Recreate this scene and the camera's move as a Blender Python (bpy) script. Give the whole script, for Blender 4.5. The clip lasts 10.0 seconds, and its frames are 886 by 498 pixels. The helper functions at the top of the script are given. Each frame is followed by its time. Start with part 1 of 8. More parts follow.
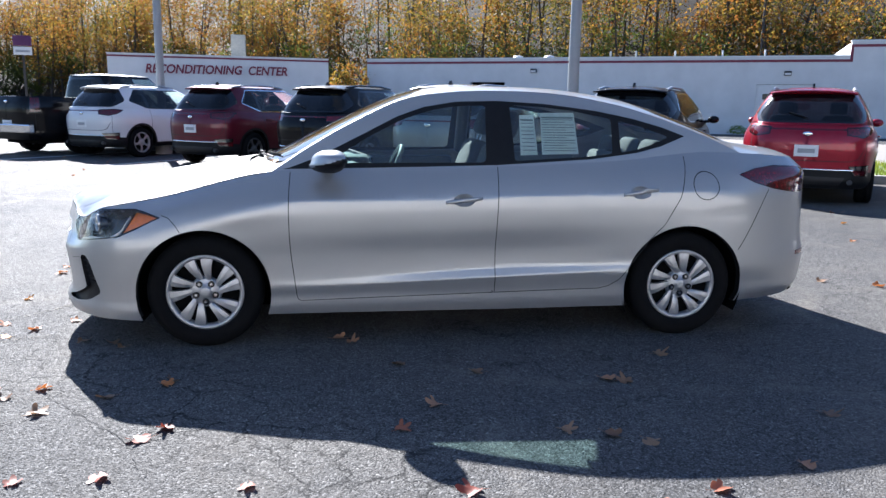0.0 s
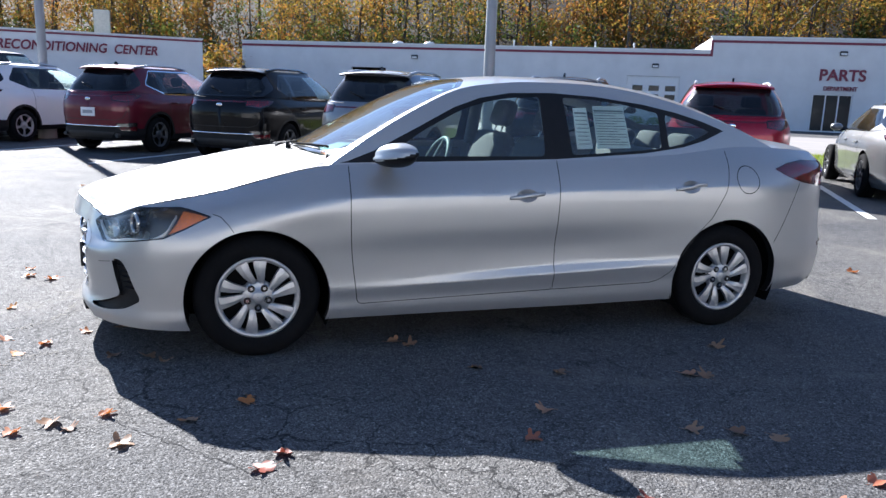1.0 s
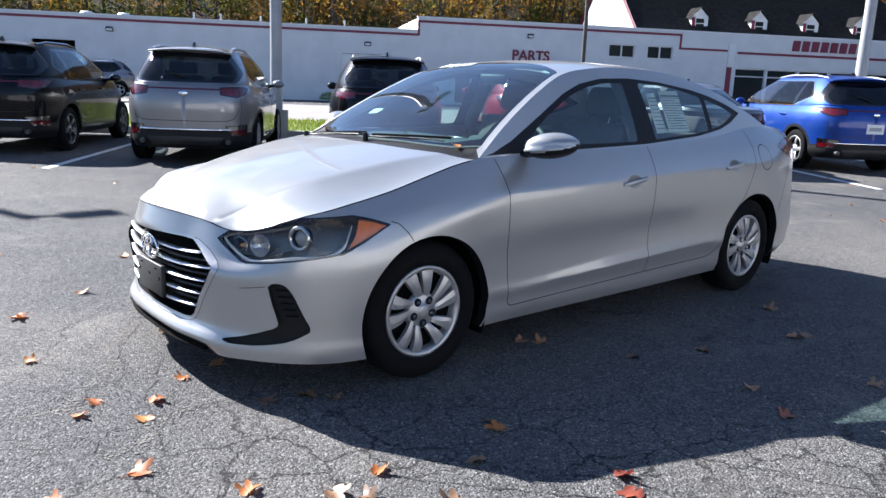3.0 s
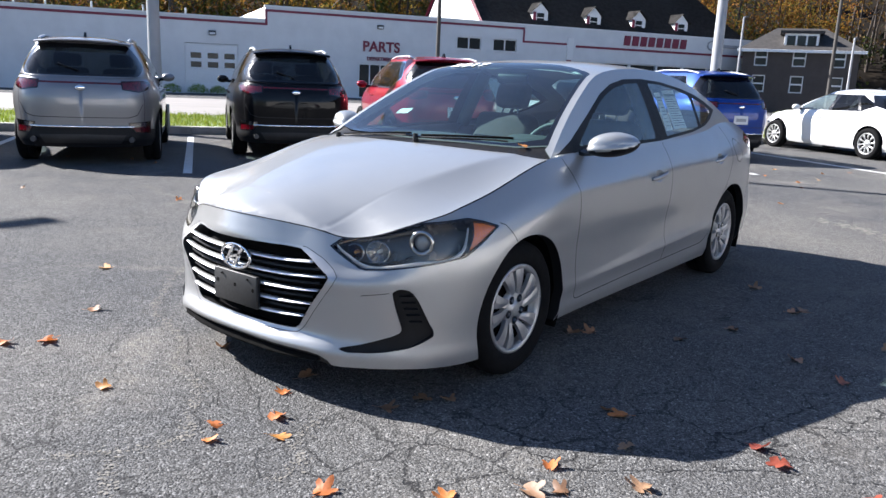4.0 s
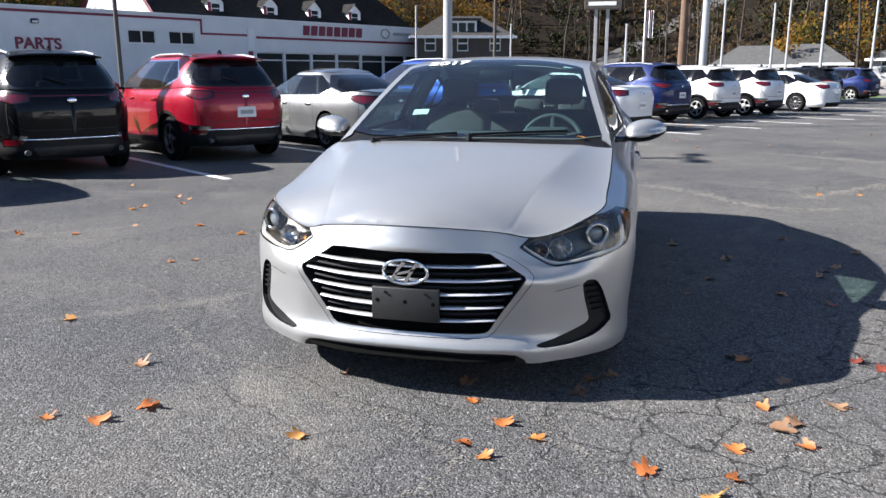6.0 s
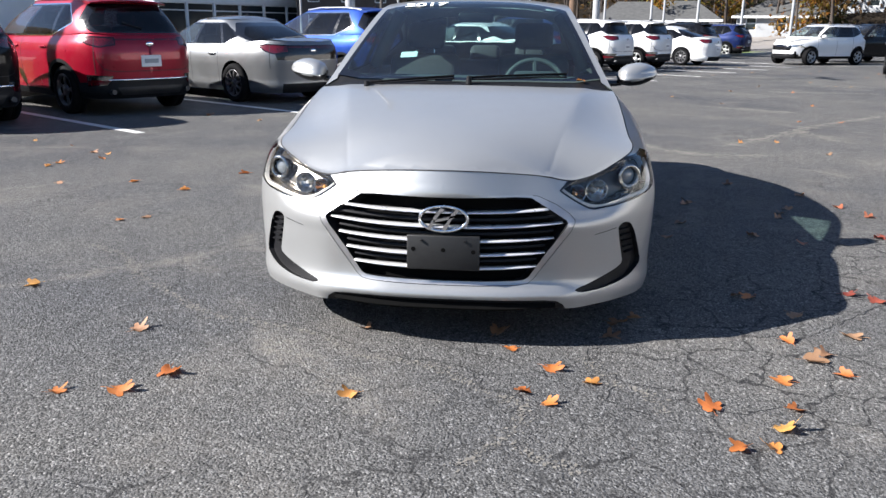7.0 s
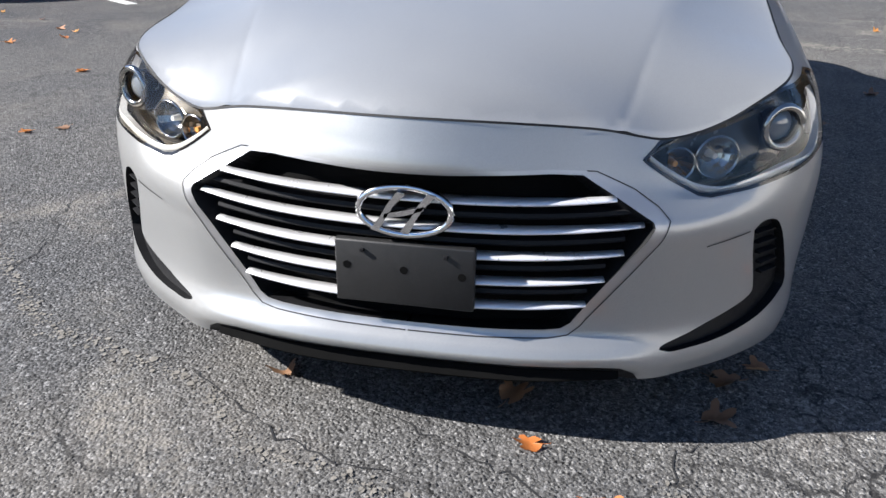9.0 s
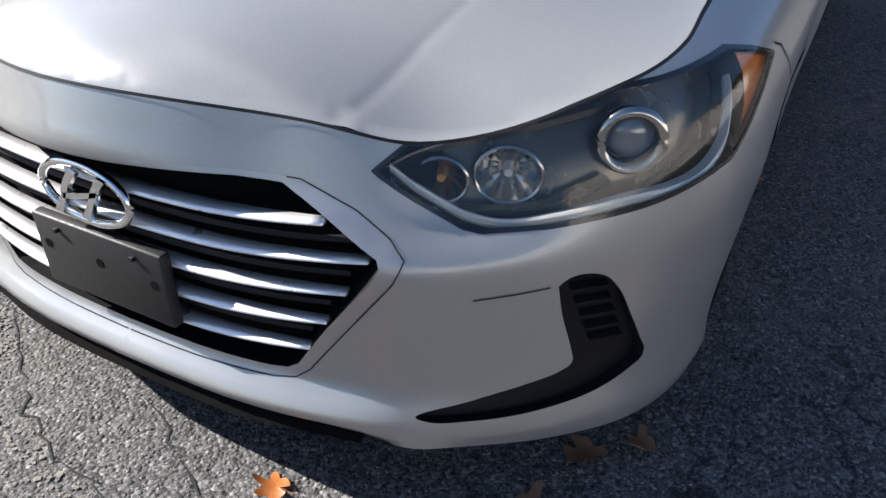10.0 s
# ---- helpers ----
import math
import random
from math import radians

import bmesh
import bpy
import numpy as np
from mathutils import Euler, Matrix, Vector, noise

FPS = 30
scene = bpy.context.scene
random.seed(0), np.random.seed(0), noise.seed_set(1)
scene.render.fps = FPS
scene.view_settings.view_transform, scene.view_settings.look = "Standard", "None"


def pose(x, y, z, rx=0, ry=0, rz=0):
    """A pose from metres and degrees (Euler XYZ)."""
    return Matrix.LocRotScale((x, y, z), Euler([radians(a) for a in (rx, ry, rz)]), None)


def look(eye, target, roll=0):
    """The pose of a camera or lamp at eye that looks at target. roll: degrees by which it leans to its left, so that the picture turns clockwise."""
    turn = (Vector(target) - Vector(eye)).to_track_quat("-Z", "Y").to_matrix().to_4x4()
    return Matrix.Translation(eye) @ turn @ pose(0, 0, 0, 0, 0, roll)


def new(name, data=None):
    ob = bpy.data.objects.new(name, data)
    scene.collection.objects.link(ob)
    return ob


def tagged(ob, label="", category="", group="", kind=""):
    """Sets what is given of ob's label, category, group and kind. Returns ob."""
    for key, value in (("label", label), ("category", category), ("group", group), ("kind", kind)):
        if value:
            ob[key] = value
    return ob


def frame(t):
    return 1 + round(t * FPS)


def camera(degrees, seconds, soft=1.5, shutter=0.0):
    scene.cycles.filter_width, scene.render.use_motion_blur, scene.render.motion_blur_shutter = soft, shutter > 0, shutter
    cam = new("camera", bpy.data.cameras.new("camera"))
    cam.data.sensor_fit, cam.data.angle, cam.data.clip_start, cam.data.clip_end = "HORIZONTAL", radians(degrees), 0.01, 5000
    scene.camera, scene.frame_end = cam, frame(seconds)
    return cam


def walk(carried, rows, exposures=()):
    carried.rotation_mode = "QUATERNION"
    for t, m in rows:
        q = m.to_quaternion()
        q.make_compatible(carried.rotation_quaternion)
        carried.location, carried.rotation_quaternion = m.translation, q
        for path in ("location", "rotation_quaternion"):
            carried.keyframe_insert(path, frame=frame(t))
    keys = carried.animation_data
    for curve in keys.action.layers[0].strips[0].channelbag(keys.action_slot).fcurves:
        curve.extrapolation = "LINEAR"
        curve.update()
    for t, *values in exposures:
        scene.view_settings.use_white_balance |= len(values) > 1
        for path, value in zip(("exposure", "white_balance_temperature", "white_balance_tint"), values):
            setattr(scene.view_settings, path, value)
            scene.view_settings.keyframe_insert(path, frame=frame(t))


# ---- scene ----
cam = camera(60.0, 10.0)
PATH = [
    (0, (0.709, -5.001, 1.322), (0.981, -3.055, 0.951), 0.9),
    (0.5, (0.237, -4.79, 1.326), (0.666, -2.875, 0.94), 1.6),
    (1, (-0.257, -4.601, 1.326), (0.342, -2.735, 0.927), 2.0),
    (1.5, (-0.722, -4.308, 1.31), (0.054, -2.511, 0.9), 2.2),
    (2, (-1.173, -4.003, 1.294), (-0.229, -2.29, 0.877), 2.2),
    (2.5, (-1.611, -3.69, 1.291), (-0.502, -2.081, 0.867), 2.2),
    (3, (-2.033, -3.342, 1.293), (-0.766, -1.855, 0.865), 2.2),
    (3.2, (-2.204, -3.184, 1.29), (-0.874, -1.754, 0.86), 2.5),
    (4.3, (-3.03, -2.375, 1.322), (-1.416, -1.276, 0.89), 2.0),
    (4.5, (-3.16, -2.212, 1.337), (-1.5, -1.181, 0.909), 1.7),
    (5, (-3.415, -1.761, 1.331), (-1.657, -0.906, 0.91), 0.8),
    (5.5, (-3.657, -1.318, 1.328), (-1.819, -0.654, 0.903), 0.2),
    (5.7, (-3.705, -1.136, 1.324), (-1.841, -0.552, 0.894), 0.1),
    (6.8, (-3.813, -0.35, 1.272), (-1.896, -0.12, 0.751), 0.3),
    (7, (-3.752, -0.263, 1.247), (-1.837, -0.087, 0.695), 0.6),
    (7.5, (-3.405, -0.153, 1.163), (-1.504, -0.055, 0.549), 0.8),
    (8, (-2.985, -0.068, 1.114), (-1.106, 0.014, 0.434), 0.9),
    (8.5, (-2.568, -0.084, 1.099), (-0.718, 0.062, 0.352), 0.9),
    (9, (-2.224, -0.316, 1.109), (-0.442, 0.000, 0.259), 1.0),
    (9.5, (-1.837, -0.622, 1.097), (-0.163, -0.084, 0.146), 1.15),
    (10, (-1.535, -0.955, 1.122), (-0.053, -0.190, 0.024), 1.0),
]
walk(cam, [(t, look(eye, target, roll)) for t, eye, target, roll in PATH],
     exposures=[(0, 2.08, 5600, 13), (2.5, 2.06, 5650, 13), (4.5, 1.95, 5850, 13), (7, 1.70, 5900, 12), (8.5, 1.64, 5850, 12), (10, 1.74, 6000, 12)])

# ---- daylight: low autumn sun behind the parked row, clear sky ----
SUN_TRAVEL = Vector((0.39, -1.44, -1.0))
SUN_ELEV = math.atan2(1.0, math.hypot(0.39, 1.44))
world = bpy.data.worlds.new("sky")
scene.world = world
world.use_nodes = True
wn = world.node_tree.nodes
sky = wn.new("ShaderNodeTexSky")
sky.sky_type = "NISHITA"
sky.sun_disc = False
sky.sun_elevation = SUN_ELEV
sky.sun_rotation = math.atan2(-0.39, 1.44)
sky.air_density, sky.dust_density, sky.ozone_density = 0.85, 0.3, 1.8
wn["Background"].inputs["Strength"].default_value = 0.050
world.node_tree.links.new(sky.outputs["Color"], wn["Background"].inputs["Color"])
sun = bpy.data.lights.new("sun", "SUN")
sun.energy, sun.angle, sun.color = 5.0, radians(0.55), (1.0, 0.92, 0.80)
sun_ob = new("sun", sun)
sun_ob.matrix_world = look((0, 0, 30), Vector((0, 0, 30)) + SUN_TRAVEL)

# ---- materials ----
def mat_base(name):
    m = bpy.data.materials.new(name)
    m.use_nodes = True
    nt = m.node_tree
    return m, nt, nt.nodes["Principled BSDF"]


def nd(nt, kind, **kw):
    n = nt.nodes.new(kind)
    for k, v in kw.items():
        if k in n.inputs:
            n.inputs[k].default_value = v
    return n


def coords(nt, scale=1.0):
    tc = nd(nt, "ShaderNodeTexCoord")
    mp = nd(nt, "ShaderNodeMapping")
    mp.inputs["Scale"].default_value = (scale, scale, scale)
    nt.links.new(tc.outputs["Object"], mp.inputs["Vector"])
    return mp.outputs["Vector"]


def ramp(nt, fac, stops):
    r = nd(nt, "ShaderNodeValToRGB")
    e = r.color_ramp.elements
    while len(e) < len(stops):
        e.new(0.5)
    for el, (p, c) in zip(e, stops):
        el.position = p
        el.color = (c[0], c[1], c[2], 1) if not isinstance(c, (int, float)) else (c, c, c, 1)
    nt.links.new(fac, r.inputs["Fac"])
    return r.outputs["Color"]


def mixc(nt, fac, a, b, mode="MIX"):
    m = nd(nt, "ShaderNodeMix")
    m.data_type, m.blend_type = "RGBA", mode
    for sock, v in ((m.inputs[0], fac), (m.inputs[6], a), (m.inputs[7], b)):
        if isinstance(v, (int, float)):
            sock.default_value = v if sock == m.inputs[0] else (v, v, v, 1)
        elif isinstance(v, tuple):
            sock.default_value = (v[0], v[1], v[2], 1)
        else:
            nt.links.new(v, sock)
    return m.outputs[2]


def noise_tex(nt, vec, scale, detail=4.0, rough=0.55):
    n = nd(nt, "ShaderNodeTexNoise", Scale=scale, Detail=detail, Roughness=rough)
    nt.links.new(vec, n.inputs["Vector"])
    return n.outputs["Fac"]


def bump(nt, height, strength, dist, b):
    n = nd(nt, "ShaderNodeBump", Strength=strength, Distance=dist)
    nt.links.new(height, n.inputs["Height"])
    nt.links.new(n.outputs["Normal"], b.inputs["Normal"])
    return n


def plain(name, col, rough=0.5, metal=0.0, var=0.12, scale=9.0, bump_s=0.0, coat=0.0, spec=0.5, bscale=300.0, tone=None):
    """A surface with two scales of variation: broad tone and fine grain."""
    m, nt, b = mat_base(name)
    v = coords(nt)
    lo = tuple(c * (1 - var) for c in col)
    hi = tuple(min(1, c * (1 + var)) for c in col)
    c1 = ramp(nt, noise_tex(nt, v, scale, 5), [(0.3, lo), (0.7, hi)])
    nt.links.new(c1, b.inputs["Base Color"])
    r = ramp(nt, noise_tex(nt, v, scale * 3.1, 4), [(0.25, max(0, rough - 0.08)), (0.75, min(1, rough + 0.08))])
    nt.links.new(r, b.inputs["Roughness"])
    b.inputs["Metallic"].default_value = metal
    b.inputs["Coat Weight"].default_value = coat
    b.inputs["Coat Roughness"].default_value = 0.04
    b.inputs["Specular IOR Level"].default_value = spec
    if bump_s:
        bump(nt, noise_tex(nt, v, bscale, 3), bump_s, 0.002, b)
    return m


def car_paint(name, col, metal=0.55, rough=0.42, flake=0.10, dirt=0.06, spec=0.5, coat=1.0):
    """Metallic lacquer: flakes, a clear coat, and a thin film of road dust."""
    m, nt, b = mat_base(name)
    v = coords(nt)
    fl = ramp(nt, noise_tex(nt, v, 900, 1), [(0.3, tuple(c * (1 - flake) for c in col)), (0.7, tuple(min(1, c * (1 + flake)) for c in col))])
    film = ramp(nt, noise_tex(nt, v, 2.3, 6, 0.65), [(0.45, 0.0), (0.8, dirt)])
    nt.links.new(mixc(nt, film, fl, (0.36, 0.33, 0.28)), b.inputs["Base Color"])
    b.inputs["Metallic"].default_value = metal
    b.inputs["Specular IOR Level"].default_value = spec
    r = ramp(nt, noise_tex(nt, v, 6, 5), [(0.3, rough - 0.03), (0.75, rough + 0.05)])
    nt.links.new(r, b.inputs["Roughness"])
    b.inputs["Coat Weight"].default_value = coat
    cr = ramp(nt, noise_tex(nt, v, 14, 5), [(0.35, 0.02), (0.8, 0.07)])
    nt.links.new(cr, b.inputs["Coat Roughness"])
    return m


def glass(name, tint, f0=0.08, gloss_rough=0.0, dust=0.0, power=5.0):
    """Thin pane: a tinted see-through layer under a mirror film whose gloss grows at a slant."""
    m = bpy.data.materials.new(name)
    m.use_nodes = True
    nt = m.node_tree
    nt.nodes.remove(nt.nodes["Principled BSDF"])
    out = nt.nodes["Material Output"]
    tr = nd(nt, "ShaderNodeBsdfTransparent", Color=(*tint, 1))
    gl = nd(nt, "ShaderNodeBsdfGlossy", Roughness=gloss_rough)
    lw = nd(nt, "ShaderNodeLayerWeight", Blend=0.5)
    pw = nd(nt, "ShaderNodeMath")
    pw.operation = "POWER"
    nt.links.new(lw.outputs["Facing"], pw.inputs[0])
    pw.inputs[1].default_value = power
    fr = nd(nt, "ShaderNodeMath")
    fr.operation = "MULTIPLY_ADD"
    nt.links.new(pw.outputs[0], fr.inputs[0])
    fr.inputs[1].default_value = 1.0 - f0
    fr.inputs[2].default_value = f0
    mx = nd(nt, "ShaderNodeMixShader")
    nt.links.new(fr.outputs[0], mx.inputs[0])
    nt.links.new(tr.outputs[0], mx.inputs[1])
    nt.links.new(gl.outputs[0], mx.inputs[2])
    last = mx.outputs[0]
    if dust:
        df = nd(nt, "ShaderNodeBsdfDiffuse", Color=(0.55, 0.53, 0.5, 1))
        n = ramp(nt, noise_tex(nt, coords(nt), 5, 6, 0.7), [(0.35, dust * 0.3), (0.75, dust)])
        mx2 = nd(nt, "ShaderNodeMixShader")
        nt.links.new(n, mx2.inputs[0])
        nt.links.new(last, mx2.inputs[1])
        nt.links.new(df.outputs[0], mx2.inputs[2])
        last = mx2.outputs[0]
    nt.links.new(last, out.inputs["Surface"])
    return m


def asphalt(name, base=0.084):
    """Worn asphalt: mixed stones in a dark binder, crazing, long dark cracks and sand-filled pale ones, dusty patches."""
    m, nt, b = mat_base(name)
    v = coords(nt)
    vo = nd(nt, "ShaderNodeTexVoronoi", Scale=115.0)
    nt.links.new(v, vo.inputs["Vector"])
    sep = nd(nt, "ShaderNodeSeparateColor")
    nt.links.new(vo.outputs["Color"], sep.inputs[0])
    stone = ramp(nt, sep.outputs[0], [(0.0, base * 0.32), (0.45, base * 0.85), (0.8, base * 1.4), (0.95, base * 2.1), (1.0, base * 2.9)])
    vs = nd(nt, "ShaderNodeTexVoronoi", Scale=230.0)
    nt.links.new(v, vs.inputs["Vector"])
    sep2 = nd(nt, "ShaderNodeSeparateColor")
    nt.links.new(vs.outputs["Color"], sep2.inputs[0])
    small = ramp(nt, sep2.outputs[0], [(0.0, base * 0.3), (0.6, base * 0.9), (0.9, base * 1.8), (1.0, base * 2.6)])
    stone = mixc(nt, ramp(nt, noise_tex(nt, v, 40, 2), [(0.4, 0.1), (0.6, 0.85)]), stone, small)
    fine = ramp(nt, noise_tex(nt, v, 420, 2, 0.7), [(0.32, 0.36), (0.68, 1.72)])
    col = mixc(nt, 1.0, stone, fine, "MULTIPLY")
    broad = ramp(nt, noise_tex(nt, v, 0.3, 6, 0.62), [(0.3, (0.68, 0.70, 0.75)), (0.7, (1.34, 1.29, 1.20))])
    col = mixc(nt, 1.0, col, broad, "MULTIPLY")
    dust = ramp(nt, noise_tex(nt, v, 0.9, 7, 0.72), [(0.52, 0.0), (0.78, 0.55)])
    col = mixc(nt, dust, col, (base * 2.3, base * 2.1, base * 1.85))
    wob = nd(nt, "ShaderNodeTexNoise", Scale=2.3, Detail=6.0, Roughness=0.65)
    nt.links.new(v, wob.inputs["Vector"])
    wv = mixc(nt, 0.35, v, wob.outputs["Color"], "ADD")

    def cells(sc, wid, where_scale, lo, hi, amount):
        c = nd(nt, "ShaderNodeTexVoronoi", Scale=sc)
        c.feature = "DISTANCE_TO_EDGE"
        nt.links.new(wv, c.inputs["Vector"])
        line = ramp(nt, c.outputs["Distance"], [(0.0, 1.0), (wid * .5, 0.8), (wid, 0.0)])
        where = ramp(nt, noise_tex(nt, v, where_scale, 4, 0.6), [(lo, 0.0), (hi, amount)])
        return mixc(nt, 1.0, line, where, "MULTIPLY")
    pale = mixc(nt, 1.0, cells(0.42, 0.028, 0.9, .44, .64, .7), ramp(nt, noise_tex(nt, v, 30, 5, 0.7), [(.42, .05), (.62, 1.0)]), "MULTIPLY")
    col = mixc(nt, pale, col, (base * 2.5, base * 2.3, base * 2.0))
    crack = cells(3.7, 0.026, 0.55, .36, .50, .85)
    crack = mixc(nt, 1.0, crack, cells(10.0, 0.045, 0.9, .55, .66, .6), "LIGHTEN")
    # the crazed stretch of the lot lies on one side
    sx_ = nd(nt, "ShaderNodeSeparateXYZ")
    nt.links.new(v, sx_.inputs[0])
    mr = nd(nt, "ShaderNodeMapRange")
    slant = nd(nt, "ShaderNodeMath")
    slant.operation = "MULTIPLY_ADD"
    nt.links.new(sx_.outputs["X"], slant.inputs[0])
    slant.inputs[1].default_value = 0.8
    nt.links.new(sx_.outputs["Y"], slant.inputs[2])
    nt.links.new(slant.outputs[0], mr.inputs["Value"])
    for i_, v_ in enumerate((-1.7, -0.7, 1.0, 0.14)):
        mr.inputs[i_ + 1].default_value = v_
    crack = mixc(nt, 1.0, crack, mr.outputs[0], "MULTIPLY")
    crack = mixc(nt, 1.0, crack, cells(1.15, 0.007, 0.8, .44, .6, .6), "LIGHTEN")
    col = mixc(nt, crack, col, (0.010, 0.010, 0.011))
    nt.links.new(col, b.inputs["Base Color"])
    r = ramp(nt, sep.outputs[1], [(0.0, 0.55), (1.0, 0.95)])
    b.inputs["Specular IOR Level"].default_value = 0.06
    nt.links.new(r, b.inputs["Roughness"])
    vd = nd(nt, "ShaderNodeTexVoronoi", Scale=115.0)
    nt.links.new(v, vd.inputs["Vector"])
    h = mixc(nt, 1.0, ramp(nt, vd.outputs["Distance"], [(0.0, 1.0), (0.75, 0.2)]), ramp(nt, sep.outputs[2], [(0.0, 0.35), (1.0, 1.0)]), "MULTIPLY")
    h = mixc(nt, crack, h, 0.0)
    bump(nt, h, 0.65, 0.010, b)
    return m


def leaf_mat(name, stops, rough=0.6, trans=0.35):
    """Foliage of mixed tints, letting some light through."""
    m, nt, b = mat_base(name)
    g = nd(nt, "ShaderNodeNewGeometry")
    n = noise_tex(nt, coords(nt), 0.12, 2)
    spread = nd(nt, "ShaderNodeMath")
    spread.operation = "MULTIPLY_ADD"
    nt.links.new(noise_tex(nt, coords(nt), 0.07, 3), spread.inputs[0])
    spread.inputs[1].default_value = 1.5
    spread.inputs[2].default_value = -0.55
    add = nd(nt, "ShaderNodeMath")
    add.operation = "MULTIPLY_ADD"
    nt.links.new(g.outputs["Random Per Island"], add.inputs[0])
    add.inputs[1].default_value = 0.6
    nt.links.new(spread.outputs[0], add.inputs[2])
    col = ramp(nt, add.outputs[0], stops)
    col = mixc(nt, 1.0, col, ramp(nt, n, [(0.3, 0.65), (0.7, 1.25)]), "MULTIPLY")
    nt.links.new(col, b.inputs["Base Color"])
    b.inputs["Roughness"].default_value = rough
    b.inputs["Specular IOR Level"].default_value = 0.08
    t = nd(nt, "ShaderNodeBsdfTranslucent")
    nt.links.new(col, t.inputs["Color"])
    mx = nd(nt, "ShaderNodeMixShader")
    mx.inputs[0].default_value = trans
    nt.links.new(b.outputs[0], mx.inputs[1])
    nt.links.new(t.outputs[0], mx.inputs[2])
    nt.links.new(mx.outputs[0], nt.nodes["Material Output"].inputs["Surface"])
    return m


SILVER = car_paint("silver_lacquer", (0.348, 0.351, 0.346), metal=0.56, rough=0.35, coat=.65)
SEAM = plain("panel_gap", (0.012, 0.012, 0.013), 0.8)
BLACK_PLASTIC = plain("black_plastic", (0.009, 0.009, 0.010), 0.5, bump_s=0.12, scale=20, spec=0.17)
GLOSS_BLACK = plain("gloss_black_trim", (0.006, 0.006, 0.007), 0.15, coat=0.3)
CHROME = plain("chrome", (0.80, 0.80, 0.81), 0.10, metal=1.0, var=0.04)
SATIN = plain("satin_silver", (0.42, 0.42, 0.425), 0.38, metal=0.8, var=0.05)
RUBBER = plain("tyre_rubber", (0.0055, 0.0055, 0.006), 0.85, bump_s=0.12, scale=14, spec=0.10)
WHEEL_SILVER = plain("wheel_silver", (0.36, 0.36, 0.36), 0.38, metal=0.6, var=0.08, scale=25, coat=0.2)
DARK_METAL = plain("dark_metal", (0.05, 0.05, 0.052), 0.5, metal=0.6)
UNDER = plain("underbody", (0.004, 0.004, 0.004), 0.95, spec=0.05)
CABIN = plain("cabin_cloth", (0.04, 0.04, 0.042), 0.85, scale=40, bump_s=0.2)
CABIN_GREY = plain("cabin_grey_plastic", (0.07, 0.07, 0.07), 0.6, scale=30, bump_s=0.1)
BEIGE = plain("cabin_lining", (0.42, 0.40, 0.37), 0.85, scale=30, bump_s=0.15)
PAPER = plain("paper", (0.80, 0.82, 0.78), 0.7, var=0.03)
INK = plain("ink_grey", (0.20, 0.22, 0.22), 0.7)
GLASS_CAR = glass("tinted_pane", (0.76, 0.86, 0.84), 0.09, dust=0.04, power=4.2)
GLASS_SHIELD = glass("windshield_pane", (0.56, 0.76, 0.74), 0.06, dust=0.016, power=3.8)
GLASS_DARK = glass("privacy_pane", (0.05, 0.055, 0.06), 0.05, dust=0.01)
LENS_CLEAR = glass("clear_lens", (0.95, 0.95, 0.94), 0.045)
AMBER = plain("amber_reflector", (0.60, 0.150, 0.012), 0.22, var=0.15, scale=60, coat=0.8)
RED_LENS = plain("red_lens", (0.085, 0.002, 0.006), 0.15, var=0.25, scale=30, coat=.8)
ASPHALT = asphalt("asphalt")
LINE_WHITE = plain("worn_white_paint", (0.48, 0.48, 0.465), 0.7, var=0.2, scale=12, bump_s=0.3)

# ---- mesh helpers ----
from mathutils.geometry import delaunay_2d_cdt


import collections


def thing(name, label, category, m=None, group="", kind=""):
    ob = new(name)
    ob.empty_display_size = 0.2
    if m is not None:
        ob.matrix_basis = m
    return tagged(ob, label, category, group, kind)


def raw(name, verts, faces, mat, parent=None, label="", normals=None, smooth=True):
    me = bpy.data.meshes.new(name)
    me.from_pydata([tuple(map(float, v)) for v in verts], [], [tuple(map(int, f)) for f in faces])
    if mat is not None:
        for mm in (mat if isinstance(mat, (list, tuple)) else [mat]):
            me.materials.append(mm)
    if smooth:
        me.shade_smooth()
    if normals is not None:
        me.normals_split_custom_set_from_vertices([tuple(map(float, n)) for n in normals])
    me.update()
    ob = new(name, me)
    if parent is not None:
        ob.parent = parent
    if label:
        ob["label"] = label
    return ob


def part(name, bm, mat, parent=None, label="", smooth=None):
    """Links a bmesh as one mesh object. smooth: degrees up to which edges are shaded round."""
    me = bpy.data.meshes.new(name)
    if smooth is not None:
        lim = radians(smooth)
        for f in bm.faces:
            f.smooth = True
        for e in bm.edges:
            if len(e.link_faces) == 2 and e.calc_face_angle(0) > lim:
                e.smooth = False
    bm.to_mesh(me)
    bm.free()
    if mat is not None:
        for mm in (mat if isinstance(mat, (list, tuple)) else [mat]):
            me.materials.append(mm)
    ob = new(name, me)
    if parent is not None:
        ob.parent = parent
    if label:
        ob["label"] = label
    return ob


